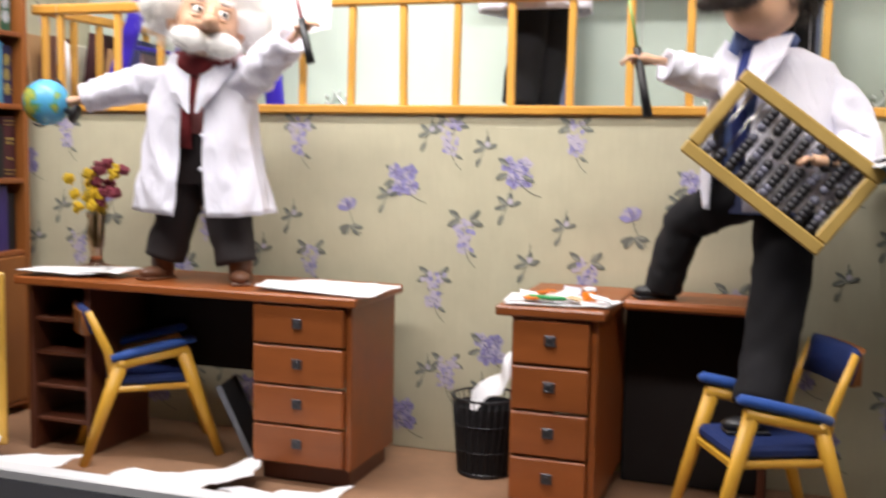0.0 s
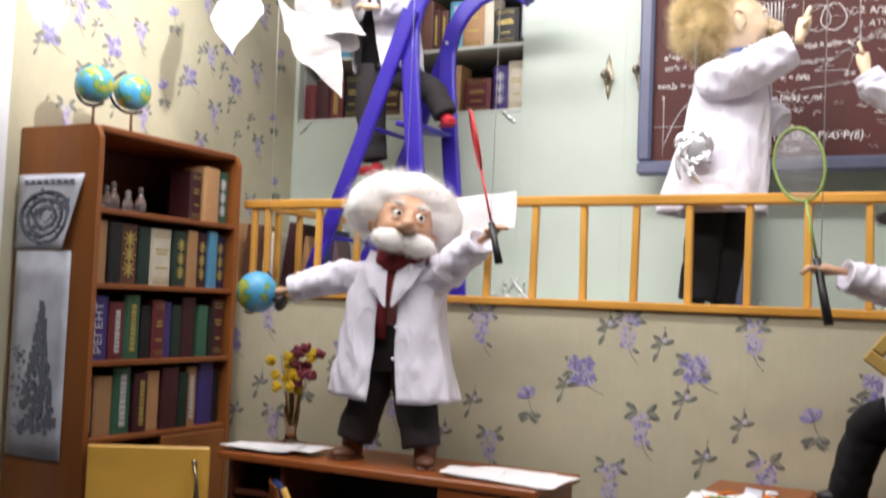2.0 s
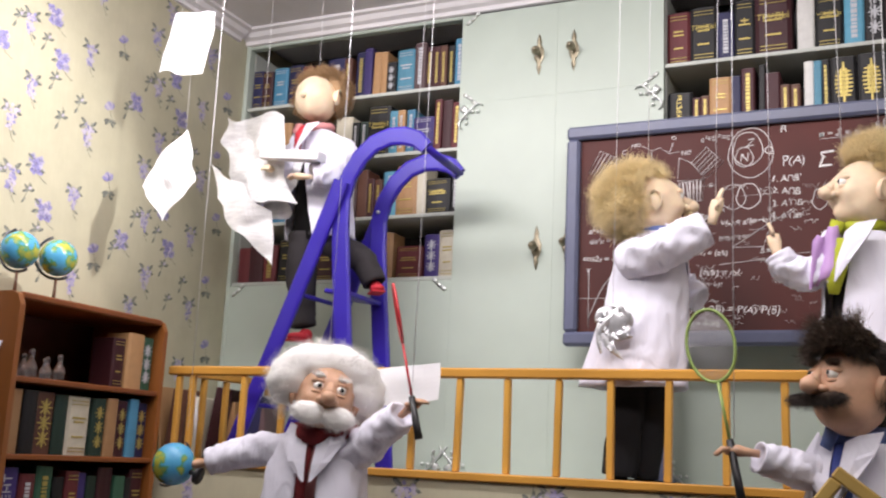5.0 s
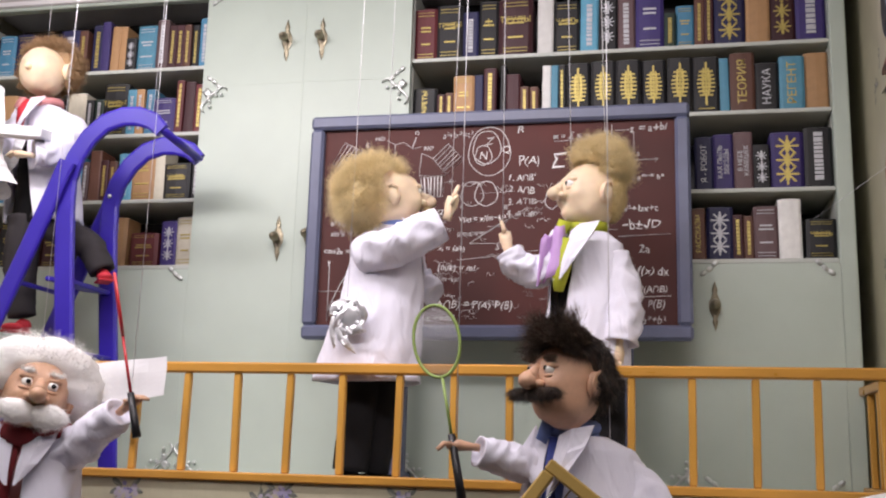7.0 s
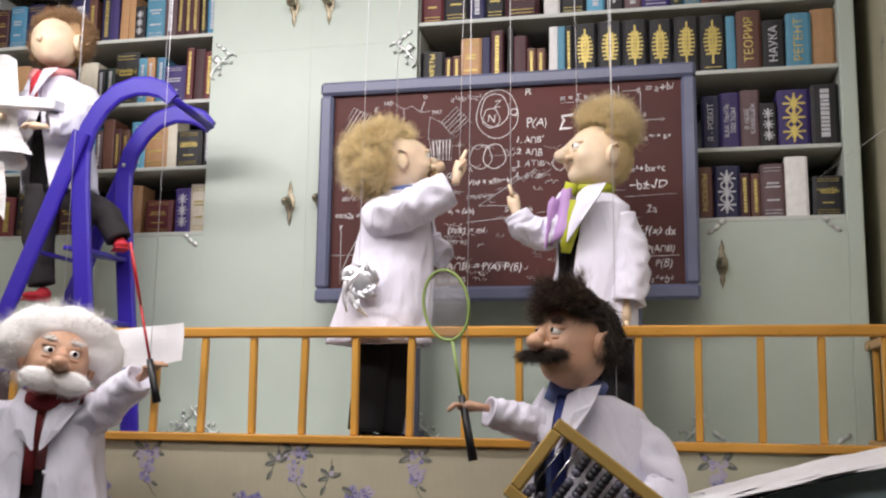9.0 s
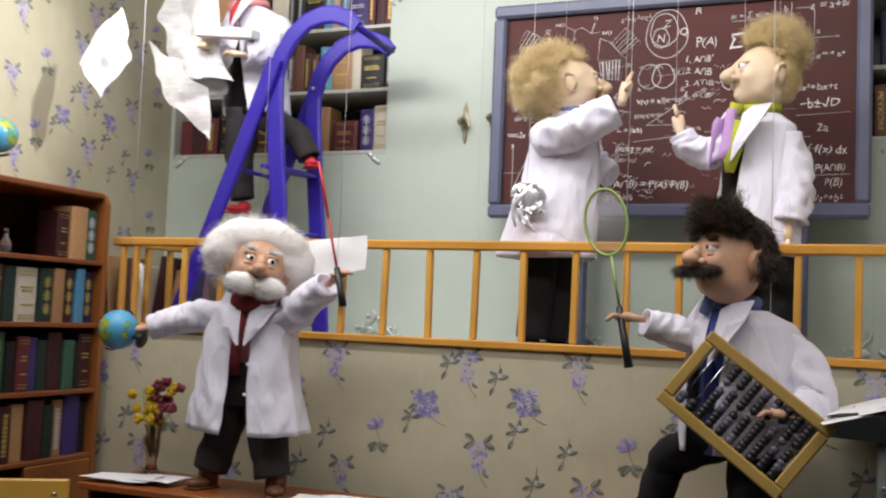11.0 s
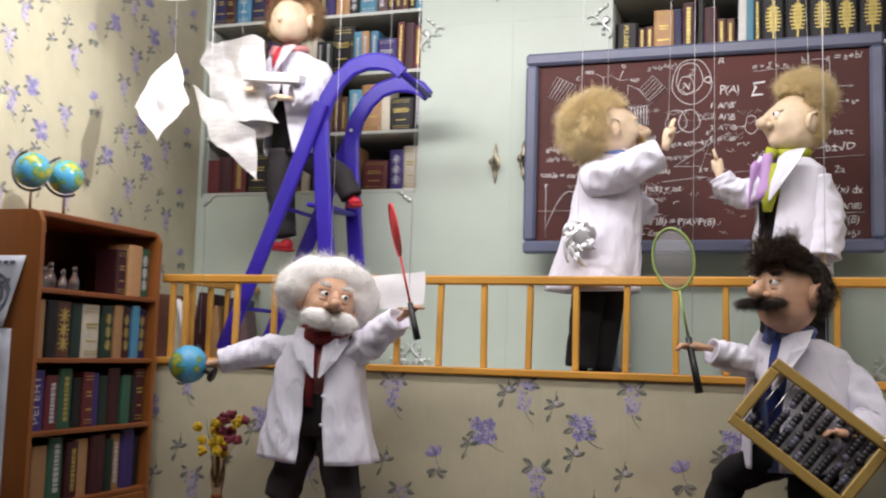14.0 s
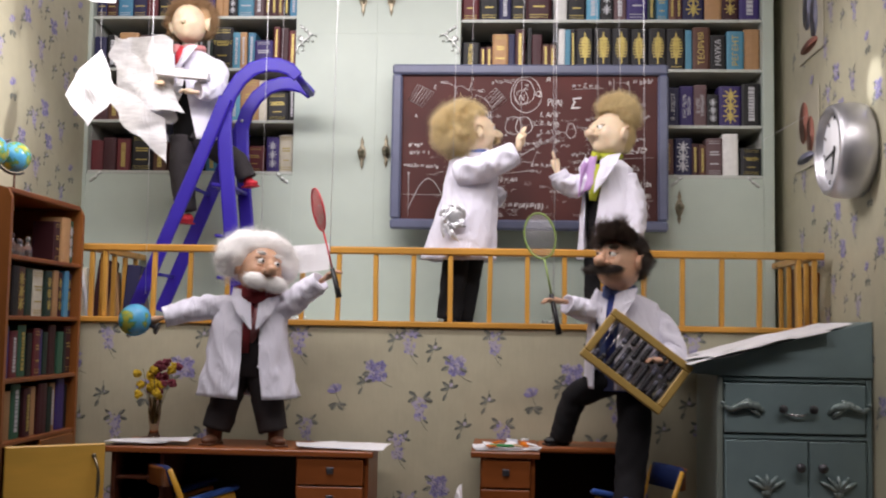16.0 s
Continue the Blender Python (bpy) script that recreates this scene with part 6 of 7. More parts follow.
# the puppet on the ladder
M = [SKIN_PALE, SKIN, EYE, PUPIL, HAIR_BROWN, COAT, GREY_CLOTH, SHIRT_PINK, RED_BRIGHT, BLACK_CLOTH]
g = G()
cx, cy = -1.068, 2.315
leg(g, [(cx + 0.02, cy, 1.34), (cx + 0.095, cy - 0.01, 1.295), (cx + 0.165, cy - 0.005, 1.262), (cx + 0.200, cy, 1.200)], [0.046, 0.043, 0.038, 0.034], 6, 1)
leg(g, [(cx - 0.02, cy - 0.01, 1.34), (cx - 0.024, cy - 0.014, 1.24), (cx - 0.014, cy - 0.014, 1.15), (cx - 0.002, cy - 0.012, 1.085)], [0.046, 0.041, 0.036, 0.033], 6, 2)
shoe(g, (cx + 0.206, cy - 0.004, 1.1690), 40, 0.95, 8)
shoe(g, (cx + 0.002, cy - 0.015, 1.042), -30, 0.95, 8)
g.tube([(cx, cy, 1.32), (cx, cy, 1.45), (cx - 0.004, cy, 1.56), (cx - 0.006, cy - 0.006, 1.64)], [0.062, 0.062, 0.058, 0.030], 9, 16, 0.75)
coat(g, [(1.632, cx - 0.004, cy, 0.044, 0.042, 0.34), (1.610, cx, cy, 0.078, 0.052, 0.34), (1.53, cx + 0.004, cy, 0.084, 0.060, 0.44), (1.44, cx + 0.010, cy, 0.090, 0.064, 0.60), (1.325, cx + 0.020, cy, 0.094, 0.068, 0.80)], 5, -34, 0.6)
lapels(g, (cx - 0.006, cy - 0.006, 1.624), -30, 1.0, 5)
scarf(g, (cx - 0.006, cy - 0.006, 1.640), 0.038, 0.011, 7, 0.25)
for x in (-1, 1):
    g.sheet([[(cx - 0.024 + x * 0.004, cy - 0.050, 1.646), (cx - 0.020 + x * 0.036, cy - 0.040, 1.652)], [(cx - 0.030 + x * 0.012, cy - 0.060, 1.616), (cx - 0.026 + x * 0.034, cy - 0.054, 1.622)]][::x], 7, 0.003)
g.tube([(cx - 0.026, cy - 0.052, 1.640), (cx - 0.030, cy - 0.064, 1.612), (cx - 0.032, cy - 0.066, 1.56)], [0.008, 0.014, 0.011], 8, 8, 0.5)
sleeve(g, [(cx - 0.050, cy - 0.02, 1.580), (cx - 0.070, cy - 0.06, 1.53), (cx - 0.072, cy - 0.100, 1.500), (cx - 0.070, cy - 0.128, 1.496)], [0.042, 0.038, 0.034, 0.032], 5, 3)
sleeve(g, [(cx + 0.070, cy, 1.580), (cx + 0.100, cy - 0.05, 1.52), (cx + 0.085, cy - 0.100, 1.480), (cx + 0.058, cy - 0.125, 1.474)], [0.044, 0.040, 0.036, 0.033], 5, 4)
hand_shape(g, (cx - 0.060, cy - 0.146, 1.492), (0.2, -1, 0), 1.0, 0)
hand_shape(g, (cx + 0.034, cy - 0.136, 1.468), (-1, -0.2, 0.1), 1.0, 0)
hc = (cx - 0.016, cy - 0.010, 1.728)
m = pose(0, 0, 0, 0, -6, -2)
at = head(g, hc, m, 1.02, 0, 2, 3, 0.5, 0.9, True)
g.ball(at(0, -0.066, -0.006), (0.009, 0.010, 0.010), 0, 12)
hair(g, Vector(hc) + m @ Vector((0, 0.026, 0.022)), m, (0.090, 0.074, 0.080), 9500, 0.024, 0.0008, 4, lambda d: not (d.y < -0.28 and d.z < 0.50) and d.z > -0.80, 0.9, 0.5, 1.1, 60)
solo("puppet", g, M, "curly brown-haired puppet in a white coat perched on the ladder", "puppet", group="puppets")

# the bearded puppet that reaches up to the chalkboard
M = [SKIN_PALE, SKIN, EYE, PUPIL, HAIR_BLOND, COAT, BLACK_CLOTH, SHIRT_BLUE, GREEN_BOW]
g = G()
dx, dy = -0.110, 2.205
leg(g, [(dx - 0.030, dy, 0.99), (dx - 0.050, dy, 0.86), (dx - 0.062, dy, 0.735)], [0.046, 0.041, 0.038], 6, 1)
leg(g, [(dx + 0.012, dy + 0.01, 0.99), (dx - 0.006, dy + 0.030, 0.86), (dx - 0.022, dy + 0.040, 0.735)], [0.044, 0.038, 0.034], 6, 2)
shoe(g, (dx - 0.058, dy - 0.002, 0.7055), 110, 0.95, 6)
shoe(g, (dx - 0.018, dy + 0.042, 0.7055), 110, 0.95, 6)
g.tube([(dx - 0.010, dy, 0.97), (dx, dy, 1.09), (dx + 0.006, dy, 1.20), (dx + 0.012, dy, 1.285)], [0.068, 0.068, 0.060, 0.032], 6, 16, 0.75)
coat(g, [(1.272, dx + 0.010, dy, 0.044, 0.042, 0.16), (1.244, dx + 0.004, dy, 0.074, 0.056, 0.14), (1.13, dx - 0.002, dy, 0.086, 0.064, 0.14), (1.03, dx - 0.016, dy, 0.098, 0.072, 0.15), (0.925, dx - 0.034, dy, 0.112, 0.082, 0.16)], 5, 104, 1.7)
lapels(g, (dx + 0.010, dy, 1.262), 100, 1.0, 5)
scarf(g, (dx + 0.014, dy, 1.278), 0.036, 0.011, 7, 0.2)
for x in (-1, 1):
    g.ball((dx + 0.056, dy - 0.004 + 0.012 * x, 1.268), (0.008, 0.013, 0.010), 8, 10)
sleeve(g, [(dx - 0.028, dy - 0.045, 1.200), (dx + 0.036, dy - 0.082, 1.212), (dx + 0.092, dy - 0.086, 1.236), (dx + 0.140, dy - 0.076, 1.262)], [0.052, 0.048, 0.043, 0.041], 5, 3)
sleeve(g, [(dx + 0.020, dy + 0.055, 1.215), (dx + 0.060, dy + 0.078, 1.16), (dx + 0.100, dy + 0.070, 1.13)], [0.042, 0.038, 0.034], 5, 4)
hand_shape(g, (dx + 0.158, dy - 0.062, 1.306), (0.25, 0.1, 1), 1.15, 0, False)
hc = (dx + 0.008, dy - 0.004, 1.338)
m = pose(0, 0, 0, -6, 0, 117)
at = head(g, hc, m, 1.04, 0, 2, 3, 1.35, 1.1, lid=1.0)
hair(g, Vector(hc) + m @ Vector((0, 0.044, 0.014)), m, (0.086, 0.086, 0.084), 15000, 0.038, 0.0006, 4, lambda d: not (d.y < -0.10 and d.z < 0.50 + 0.3 * noise.noise(d * 3)), 0.75, 0.55, 1.5, 22, core=(0.40, 0.80), lump=0.22, start=(0.70, 1.0))
hair(g, at(0, -0.050, -0.066), m, (0.020, 0.018, 0.024), 700, 0.022, 0.0007, 4, lambda d: d.z < 0.4, 0.5, 0.4, 0.5, comb=lambda d: (0, -0.3, -0.7))
hair(g, at(0, -0.074, -0.026), m, (0.022, 0.007, 0.006), 260, 0.012, 0.0007, 4, lambda d: d.y < 0.5, 0.4, 0.4, 0.4, comb=lambda d: (0.8 * d.x, -0.1, -0.5))
solo("puppet", g, M, "wild ash-blond puppet in a white coat reaching to the chalkboard", "puppet", group="puppets")
foil = thing("crumpled_foil", "crumpled strips of silver foil hung against the blond puppet's coat", "foil")
g = G()
g.ball((-0.160, 2.114, 1.058), (0.030, 0.016, 0.034), 0, 14, pose(0, 0, 0, 20, 30, 0), 0.42, 40)
part("core", g, FOIL, foil)
for k in range(9):
    a0, w = k * 0.72 + 0.3, 0.010 + 0.003 * (k % 3)
    c0 = Vector((-0.160 + 0.018 * math.cos(a0), 2.106, 1.056 + 0.020 * math.sin(a0)))
    rows_ = []
    for i in range(7):
        p = c0 + Vector((math.cos(a0 + 0.32 * i), -0.25, math.sin(a0 + 0.32 * i))) * 0.006 * i + Vector((0, 0, -0.0012 * i * i * (k % 2)))
        n_ = Vector((-math.sin(a0 + 0.5 * i), 0.8 * math.sin(1.3 * i + k), math.cos(a0 + 0.5 * i))).normalized() * w * (1 - 0.07 * i)
        rows_.append([p - n_, p + Vector((0, -0.004 * math.cos(i + k), 0)), p + n_])
    part("strip", G().sheet(rows_, 0, 0.0008), FOIL, foil)

# the puppet in the lime shirt at the chalkboard
M = [SKIN_PALE, BLUSH, EYE, PUPIL, HAIR_BLOND, COAT, BLACK_CLOTH, SHIRT_LIME, LILAC, GREY_CLOTH]
g = G()
ex, ey = 0.335, 2.24
leg(g, [(ex - 0.030, ey, 0.97), (ex - 0.032, ey, 0.85), (ex - 0.040, ey, 0.735)], [0.046, 0.040, 0.038], 6, 1)
leg(g, [(ex + 0.034, ey + 0.01, 0.97), (ex + 0.036, ey + 0.01, 0.85), (ex + 0.036, ey + 0.01, 0.735)], [0.046, 0.040, 0.038], 6, 2)
shoe(g, (ex - 0.046, ey - 0.005, 0.7055), -50, 0.95, 6)
shoe(g, (ex + 0.030, ey + 0.01, 0.7055), -40, 0.95, 6)
g.tube([(ex, ey, 0.95), (ex, ey, 1.08), (ex, ey, 1.18), (ex - 0.004, ey - 0.006, 1.265)], [0.068, 0.066, 0.060, 0.032], 6, 16, 0.75)
coat(g, [(1.256, ex + 0.002, ey, 0.046, 0.044, 0.44), (1.232, ex + 0.002, ey, 0.074, 0.054, 0.44), (1.15, ex, ey, 0.080, 0.060, 0.36), (1.05, ex - 0.002, ey, 0.084, 0.066, 0.24), (0.935, ex - 0.002, ey, 0.088, 0.072, 0.20)], 5, -42, 2.9)
lapels(g, (ex, ey - 0.008, 1.246), -40, 1.2, 5)
scarf(g, (ex - 0.004, ey - 0.006, 1.268), 0.038, 0.013, 7, 0.2)
for x in (-1, 1):
    g.sheet([[(ex - 0.026 + x * 0.004, ey - 0.050, 1.272), (ex - 0.016 + x * 0.042, ey - 0.044 + 0.010 * x, 1.280)], [(ex - 0.034 + x * 0.012, ey - 0.060, 1.240), (ex - 0.026 + x * 0.040, ey - 0.056 + 0.010 * x, 1.246)]][::x], 7, 0.003)
g.sheet([[(ex - 0.092 + 0.046 * i / 6 + 0.012 * j / 6 * (0.6 if i > 3 else -0.9), ey - 0.066 - 0.012 * math.sin(i * 1.6 + j * 0.4), 1.232 - 0.017 * j + 0.006 * i + 0.006 * math.sin(i * 2.0)) for i in range(7)] for j in range(7)], 8, 0.003)
g.tube([(ex - 0.042, ey - 0.060, 1.235), (ex - 0.052, ey - 0.068, 1.17), (ex - 0.056, ey - 0.070, 1.12)], [0.026, 0.022, 0.010], 7, 12, 0.5)
sleeve(g, [(ex + 0.048, ey - 0.010, 1.200), (ex + 0.070, ey - 0.02, 1.14), (ex + 0.076, ey - 0.035, 1.07), (ex + 0.070, ey - 0.048, 1.012)], [0.042, 0.041, 0.040, 0.040], 5, 3)
sleeve(g, [(ex - 0.062, ey - 0.02, 1.195), (ex - 0.110, ey - 0.035, 1.165), (ex - 0.150, ey - 0.045, 1.180), (ex - 0.168, ey - 0.05, 1.212)], [0.044, 0.038, 0.035, 0.033], 5, 4)
hand_shape(g, (ex + 0.064, ey - 0.055, 0.990), (-0.1, -0.1, -1), 1.25, 0)
hand_shape(g, (ex - 0.172, ey - 0.052, 1.236), (-0.2, 0, 1), 1.1, 0, False)
hc = (ex + 0.006, ey - 0.014, 1.340)
m = pose(0, 0, 0, -4, 0, -60)
at = head(g, hc, m, 1.06, 0, 2, 3, 1.15, 1.0, stare=(-0.002, 0.0), lid=0.95)
hair(g, Vector(hc) + m @ Vector((0, 0.016, 0.004)), m, (0.064, 0.064, 0.072), 4200, 0.010, 0.0008, 4, lambda d: d.y > 0.12 and d.z > -0.75, 0.5, 0.5, 0.5, core=(0.5, 0.96), lump=0.03, start=(0.92, 1.0))
hair(g, Vector(hc) + m @ Vector((0, 0.022, 0.070)), m, (0.060, 0.066, 0.056), 11000, 0.038, 0.0006, 4, lambda d: d.z > -0.55 and not (d.y < -0.45 and d.z < 0.05), 0.7, 0.55, 1.3, 26, comb=lambda d: (0, 0.10, 0.40), core=(0.40, 0.80), lump=0.20, start=(0.70, 0.98))
solo("puppet", g, M, "ash-blond puppet in a lime shirt and white coat at the chalkboard", "puppet", group="puppets")

# ---- the ladder ----
lad = thing("step_ladder", "blue lacquered step ladder with curved handrails on the balcony", "ladder", kind="")
NEAR, FAR = 2.215, 2.405
for y, dx_, dz_ in ((NEAR, 0.0, 0.012), (FAR, 0.012, -0.004)):
    curve = [(-0.795, 1.530), (-0.825, 1.552), (-0.865, 1.560), (-0.905, 1.556), (-0.950, 1.535), (-0.985, 1.495), (-1.010, 1.440), (-1.018, 1.380), (-1.005, 1.300), (-0.975, 1.170), (-0.930, 0.985), (-0.868, 0.707 - dz_)]
    part("curved_rail", flat_bar(G(), [(x + dx_, z + dz_) for x, z in curve], y, [0.036, 0.044] + [0.048] * 10, 0.016), LADDER, lad)
    part("leg", flat_bar(G(), [(-1.018 + dx_, 1.425 + dz_), (-1.075 + dx_, 1.20), (-1.20 + dx_, 0.7055)], y - 0.016 if y == NEAR else y + 0.016, 0.044, 0.014), LADDER, lad)
    part("rivet", G().ball((-1.020 + dx_, y - 0.010, 1.405 + dz_), 0.006, 0, 8), SILVER, lad)
for x, z, w in ((-0.967, 1.150, 0.060), (-0.925, 0.985, 0.062), (-0.895, 0.850, 0.064)):
    part("tread", G().box(x - w, x + 0.020, NEAR + 0.008, FAR - 0.008, z - 0.006, z + 0.006, 0, 0.003), LADDER, lad)
part("top_bar", G().tube([(-0.797, NEAR, 1.545), (-0.785, FAR, 1.528)], [0.014, 0.014], 0, 8, 0.6), LADDER, lad)
for x, z in ((-1.085, 1.13), (-1.165, 0.83)):
    part("brace", G().tube([(x, NEAR - 0.01, z), (x, FAR + 0.01, z)], 0.006, 0, 8), LADDER, lad)

# rocked over onto the feet of its handrails
lad.matrix_world = pose(-0.86, 0, 0.7065, 0, 7.6, 0) @ pose(0.86, 0, -0.7065)

# ---- things in the puppets' grasp ----
th = thing("globe", "small toy globe on the white-haired puppet's outstretched arm", "globe", pose(-1.046, 1.788, 0.716, 20, 15, 100))
part("ball", G().ball((0, 0, 0), 0.046, 0, 24), GLOBE, th)
part("meridian", G().tube([(0.0505 * math.cos(k), 0, 0.0505 * math.sin(k)) for k in [math.radians(a) for a in range(-100, 101, 12)]], 0.0026, 0, 6), STEEL_DK, th)
part("base", G().lathe((0, 0, 0), ((0.006, -0.046), (0.005, -0.058), (0.018, -0.064), (0.019, -0.070)), 0, 16, "y"), BLACK_PLASTIC, th, "black foot")


def racket(label, grip, tip, ring_r, face, rim, handle=0.09):
    """A toy racket from the end of its grip to the far end of its head."""
    a, b = Vector(grip), Vector(tip)
    d = (b - a).normalized()
    side = d.cross(Vector(face)).normalized()
    th = thing("toy_racket", label, "racket")
    part("grip", G().tube([a, a + d * handle * 0.3, a + d * handle], [0.0085, 0.0075, 0.0065], 0, 10), BLACK_PLASTIC, th, "black grip")
    c = b - d * ring_r[0]
    part("shaft", G().tube([a + d * handle, c - d * ring_r[0]], 0.0028, 0, 8), rim, th)
    pts = [c - d * ring_r[0] * math.cos(k) + side * ring_r[1] * math.sin(k) for k in [i * PI / 16 for i in range(33)]]
    part("hoop", G().tube(pts, 0.0030, 0, 7), rim, th)
    g = G()
    for i in range(-23, 24):
        t = i / 24
        w = math.sqrt(1 - t * t)
        g.tube([c + side * ring_r[1] * t - d * ring_r[0] * w, c + side * ring_r[1] * t + d * ring_r[0] * w], 0.0003, 0, 3)
        g.tube([c + d * ring_r[0] * t - side * ring_r[1] * w, c + d * ring_r[0] * t + side * ring_r[1] * w], 0.0003, 0, 3)
    part("netting", g, NET if rim is not RED_PLASTIC else RED_PLASTIC, th, "fine netting")["kind"] = "stuff"
    return th


racket("red plastic toy racket with a black grip held out", (-0.463, 1.795, 0.790), (-0.548, 1.812, 1.100), (0.062, 0.046), (0.88, 0.46, 0.10), RED_PLASTIC, 0.085)
racket("pale green toy racket with a black grip held up", (0.156, 1.772, 0.696), (0.088, 1.790, 1.034), (0.065, 0.043), (-0.15, -1, 0.0), GREEN_PLASTIC, 0.115)

# the counting frame
BEAD_DK = mat("dark_bead", (0.012, 0.011, 0.016), 0.5, var=0.2, scale=40, bump=0.05, rand=0.3)
BEAD_GREY = mat("grey_bead", (0.10, 0.10, 0.14), 0.5, var=0.2, scale=40, bump=0.05, rand=0.3)
ab = thing("abacus", "golden wooden counting frame with dark beads under the puppet's arm", "abacus")
o = Vector((0.210, 1.762, 0.643))
e1 = (Vector((0.417, 1.752, 0.488)) - o).normalized()
e2 = (Vector((0.316, 1.774, 0.765)) - o).normalized()
e2 = (e2 - e1 * e1.dot(e2)).normalized()
e3 = e1.cross(e2)
am = Matrix.Translation(o) @ Matrix((e1, e2, e3)).transposed().to_4x4()
W, Hh, fw = 0.268, 0.162, 0.022
for x0, x1, y0, y1 in ((0, W, 0, fw), (0, W, Hh - fw, Hh), (0, fw, fw, Hh - fw), (W - fw, W, fw, Hh - fw)):
    part("frame_bar", G().box(x0, x1, y0, y1, -0.011, 0.011, 0, 0.003, am), GOLD_FRAME, ab)
for k in range(10):
    x = fw + (W - 2 * fw) * (k + 0.5) / 10
    part("rod", G().tube([am @ Vector((x, fw, 0)), am @ Vector((x, Hh - fw, 0))], 0.0016, 0, 6), CHROME, ab)
    for j in range(11):
        y = fw + 0.006 + j * 0.0094 + (0.012 if j > 4 + k % 4 else 0)
        if y < Hh - fw - 0.004 and (k > 1 or j < 2):
            part("bead", G().ball(am @ Vector((x, y, 0.001)), (0.0088, 0.0088, 0.0088), 0, 8), BEAD_DK if (j // 2 + k) % 5 else BEAD_GREY, ab)

# ---- papers ----
crumple(lambda u, v: (-0.712 + 0.178 * u, 2.045 - 0.01 * u, 0.862 + 0.085 * v + 0.018 * u), 8, 0.006, 1, label="white sheet with a faint sketch hung on the rail", m=PAPER)
# sheets floating on threads beside the wall
crumple(lambda u, v: (-1.350 + 0.14 * u + 0.02 * v, 1.95 + 0.02 * v, 1.71 + 0.175 * v - 0.02 * u), 8, 0.012, 4, label="white sheet of paper floating on a thread", group="floating papers")
crumple(lambda u, v: (-1.272 + 0.074 * (u - v) + 0.02 * u, 1.925 + 0.04 * u * v, 1.300 + 0.128 * (u + v) - 0.03 * abs(u - v)), 10, 0.018, 6, label="curled white sheet of paper floating on a thread", group="floating papers")
# newspapers in the hold of the puppet on the ladder
for k, (c0, c1, c2, c3, y) in enumerate((((-1.318, 1.665), (-1.100, 1.645), (-1.070, 1.405), (-1.275, 1.425), 2.190), ((-1.335, 1.525), (-1.110, 1.375), (-1.105, 1.235), (-1.265, 1.365), 2.165), ((-1.275, 1.580), (-1.090, 1.560), (-1.095, 1.375), (-1.205, 1.335), 2.222))):
    def leafed(u, v, c0=c0, c1=c1, c2=c2, c3=c3, y=y, k=k):
        x = (c0[0] * (1 - u) + c1[0] * u) * (1 - v) + (c3[0] * (1 - u) + c2[0] * u) * v
        z = (c0[1] * (1 - u) + c1[1] * u) * (1 - v) + (c3[1] * (1 - u) + c2[1] * u) * v
        return x, y + 0.020 * math.sin(5 * u + 2 * v + k), z
    crumple(leafed, 16, 0.026 if k != 1 else 0.014, 10 + 3 * k, "newspaper", "crumpled white newspaper hanging from the ladder puppet's grasp", NEWSPRINT, "newspapers", 16.0)
solo("folded_paper", G().box(-0.085, 0.085, -0.03, 0.03, -0.004, 0.022, 0, 0.003), PAPER, "folded white paper under the ladder puppet's arm", "paper", pose(-1.055, 2.165, 1.512, 8, 4, 8))
# sheets on the first desk and on the floor
for x, y, w, d, a, s in ((-0.435, 1.840, 0.225, 0.135, -4, 1), (-0.455, 1.86, 0.17, 0.11, 6, 2), (-0.52, 1.835, 0.12, 0.10, 14, 3), (-1.03, 1.815, 0.17, 0.09, 6, 5), (-0.95, 1.84, 0.13, 0.09, -5, 6)):
    mm = pose(x, y, 0.369 + 0.0012 * s, 0, 0, a)
    crumple(lambda u, v, mm=mm, w=w, d=d: mm @ Vector(((u - 0.5) * w, (v - 0.5) * d, 0.003 * u * v)), 8, 0.004, s, label="white sheet of paper lying on the desk", group="papers on the desks")
for x, y, w, d, a, s in ((-0.98, 1.61, 0.20, 0.13, 10, 1), (-0.66, 1.60, 0.22, 0.12, -6, 2), (-0.44, 1.62, 0.24, 0.13, 8, 3), (-0.20, 1.63, 0.20, 0.12, -14, 4), (-1.16, 1.62, 0.18, 0.14, 20, 5), (-0.62, 1.70, 0.18, 0.12, 25, 6)):
    mm = pose(x, y, 0.016 + 0.006 * (s % 3), 0, 0, a)
    crumple(lambda u, v, mm=mm, w=w, d=d: mm @ Vector(((u - 0.5) * w, (v - 0.5) * d, 0.02 * u * u)), 8, 0.014, s, label="white sheet of paper strewn on the floor", group="papers on the floor")
for x, y, w, d, a, s in ((0.0, 1.79, 0.15, 0.09, 8, 1), (0.05, 1.81, 0.12, 0.09, -12, 2), (-0.03, 1.80, 0.10, 0.08, 3, 3)):
    mm = pose(x, y, 0.3785 + 0.0015 * s, 0, 0, a)
    crumple(lambda u, v, mm=mm, w=w, d=d: mm @ Vector(((u - 0.5) * w, (v - 0.5) * d, 0)), 6, 0.004, s, label="white sheet of paper lying on the desk", group="papers on the desks")
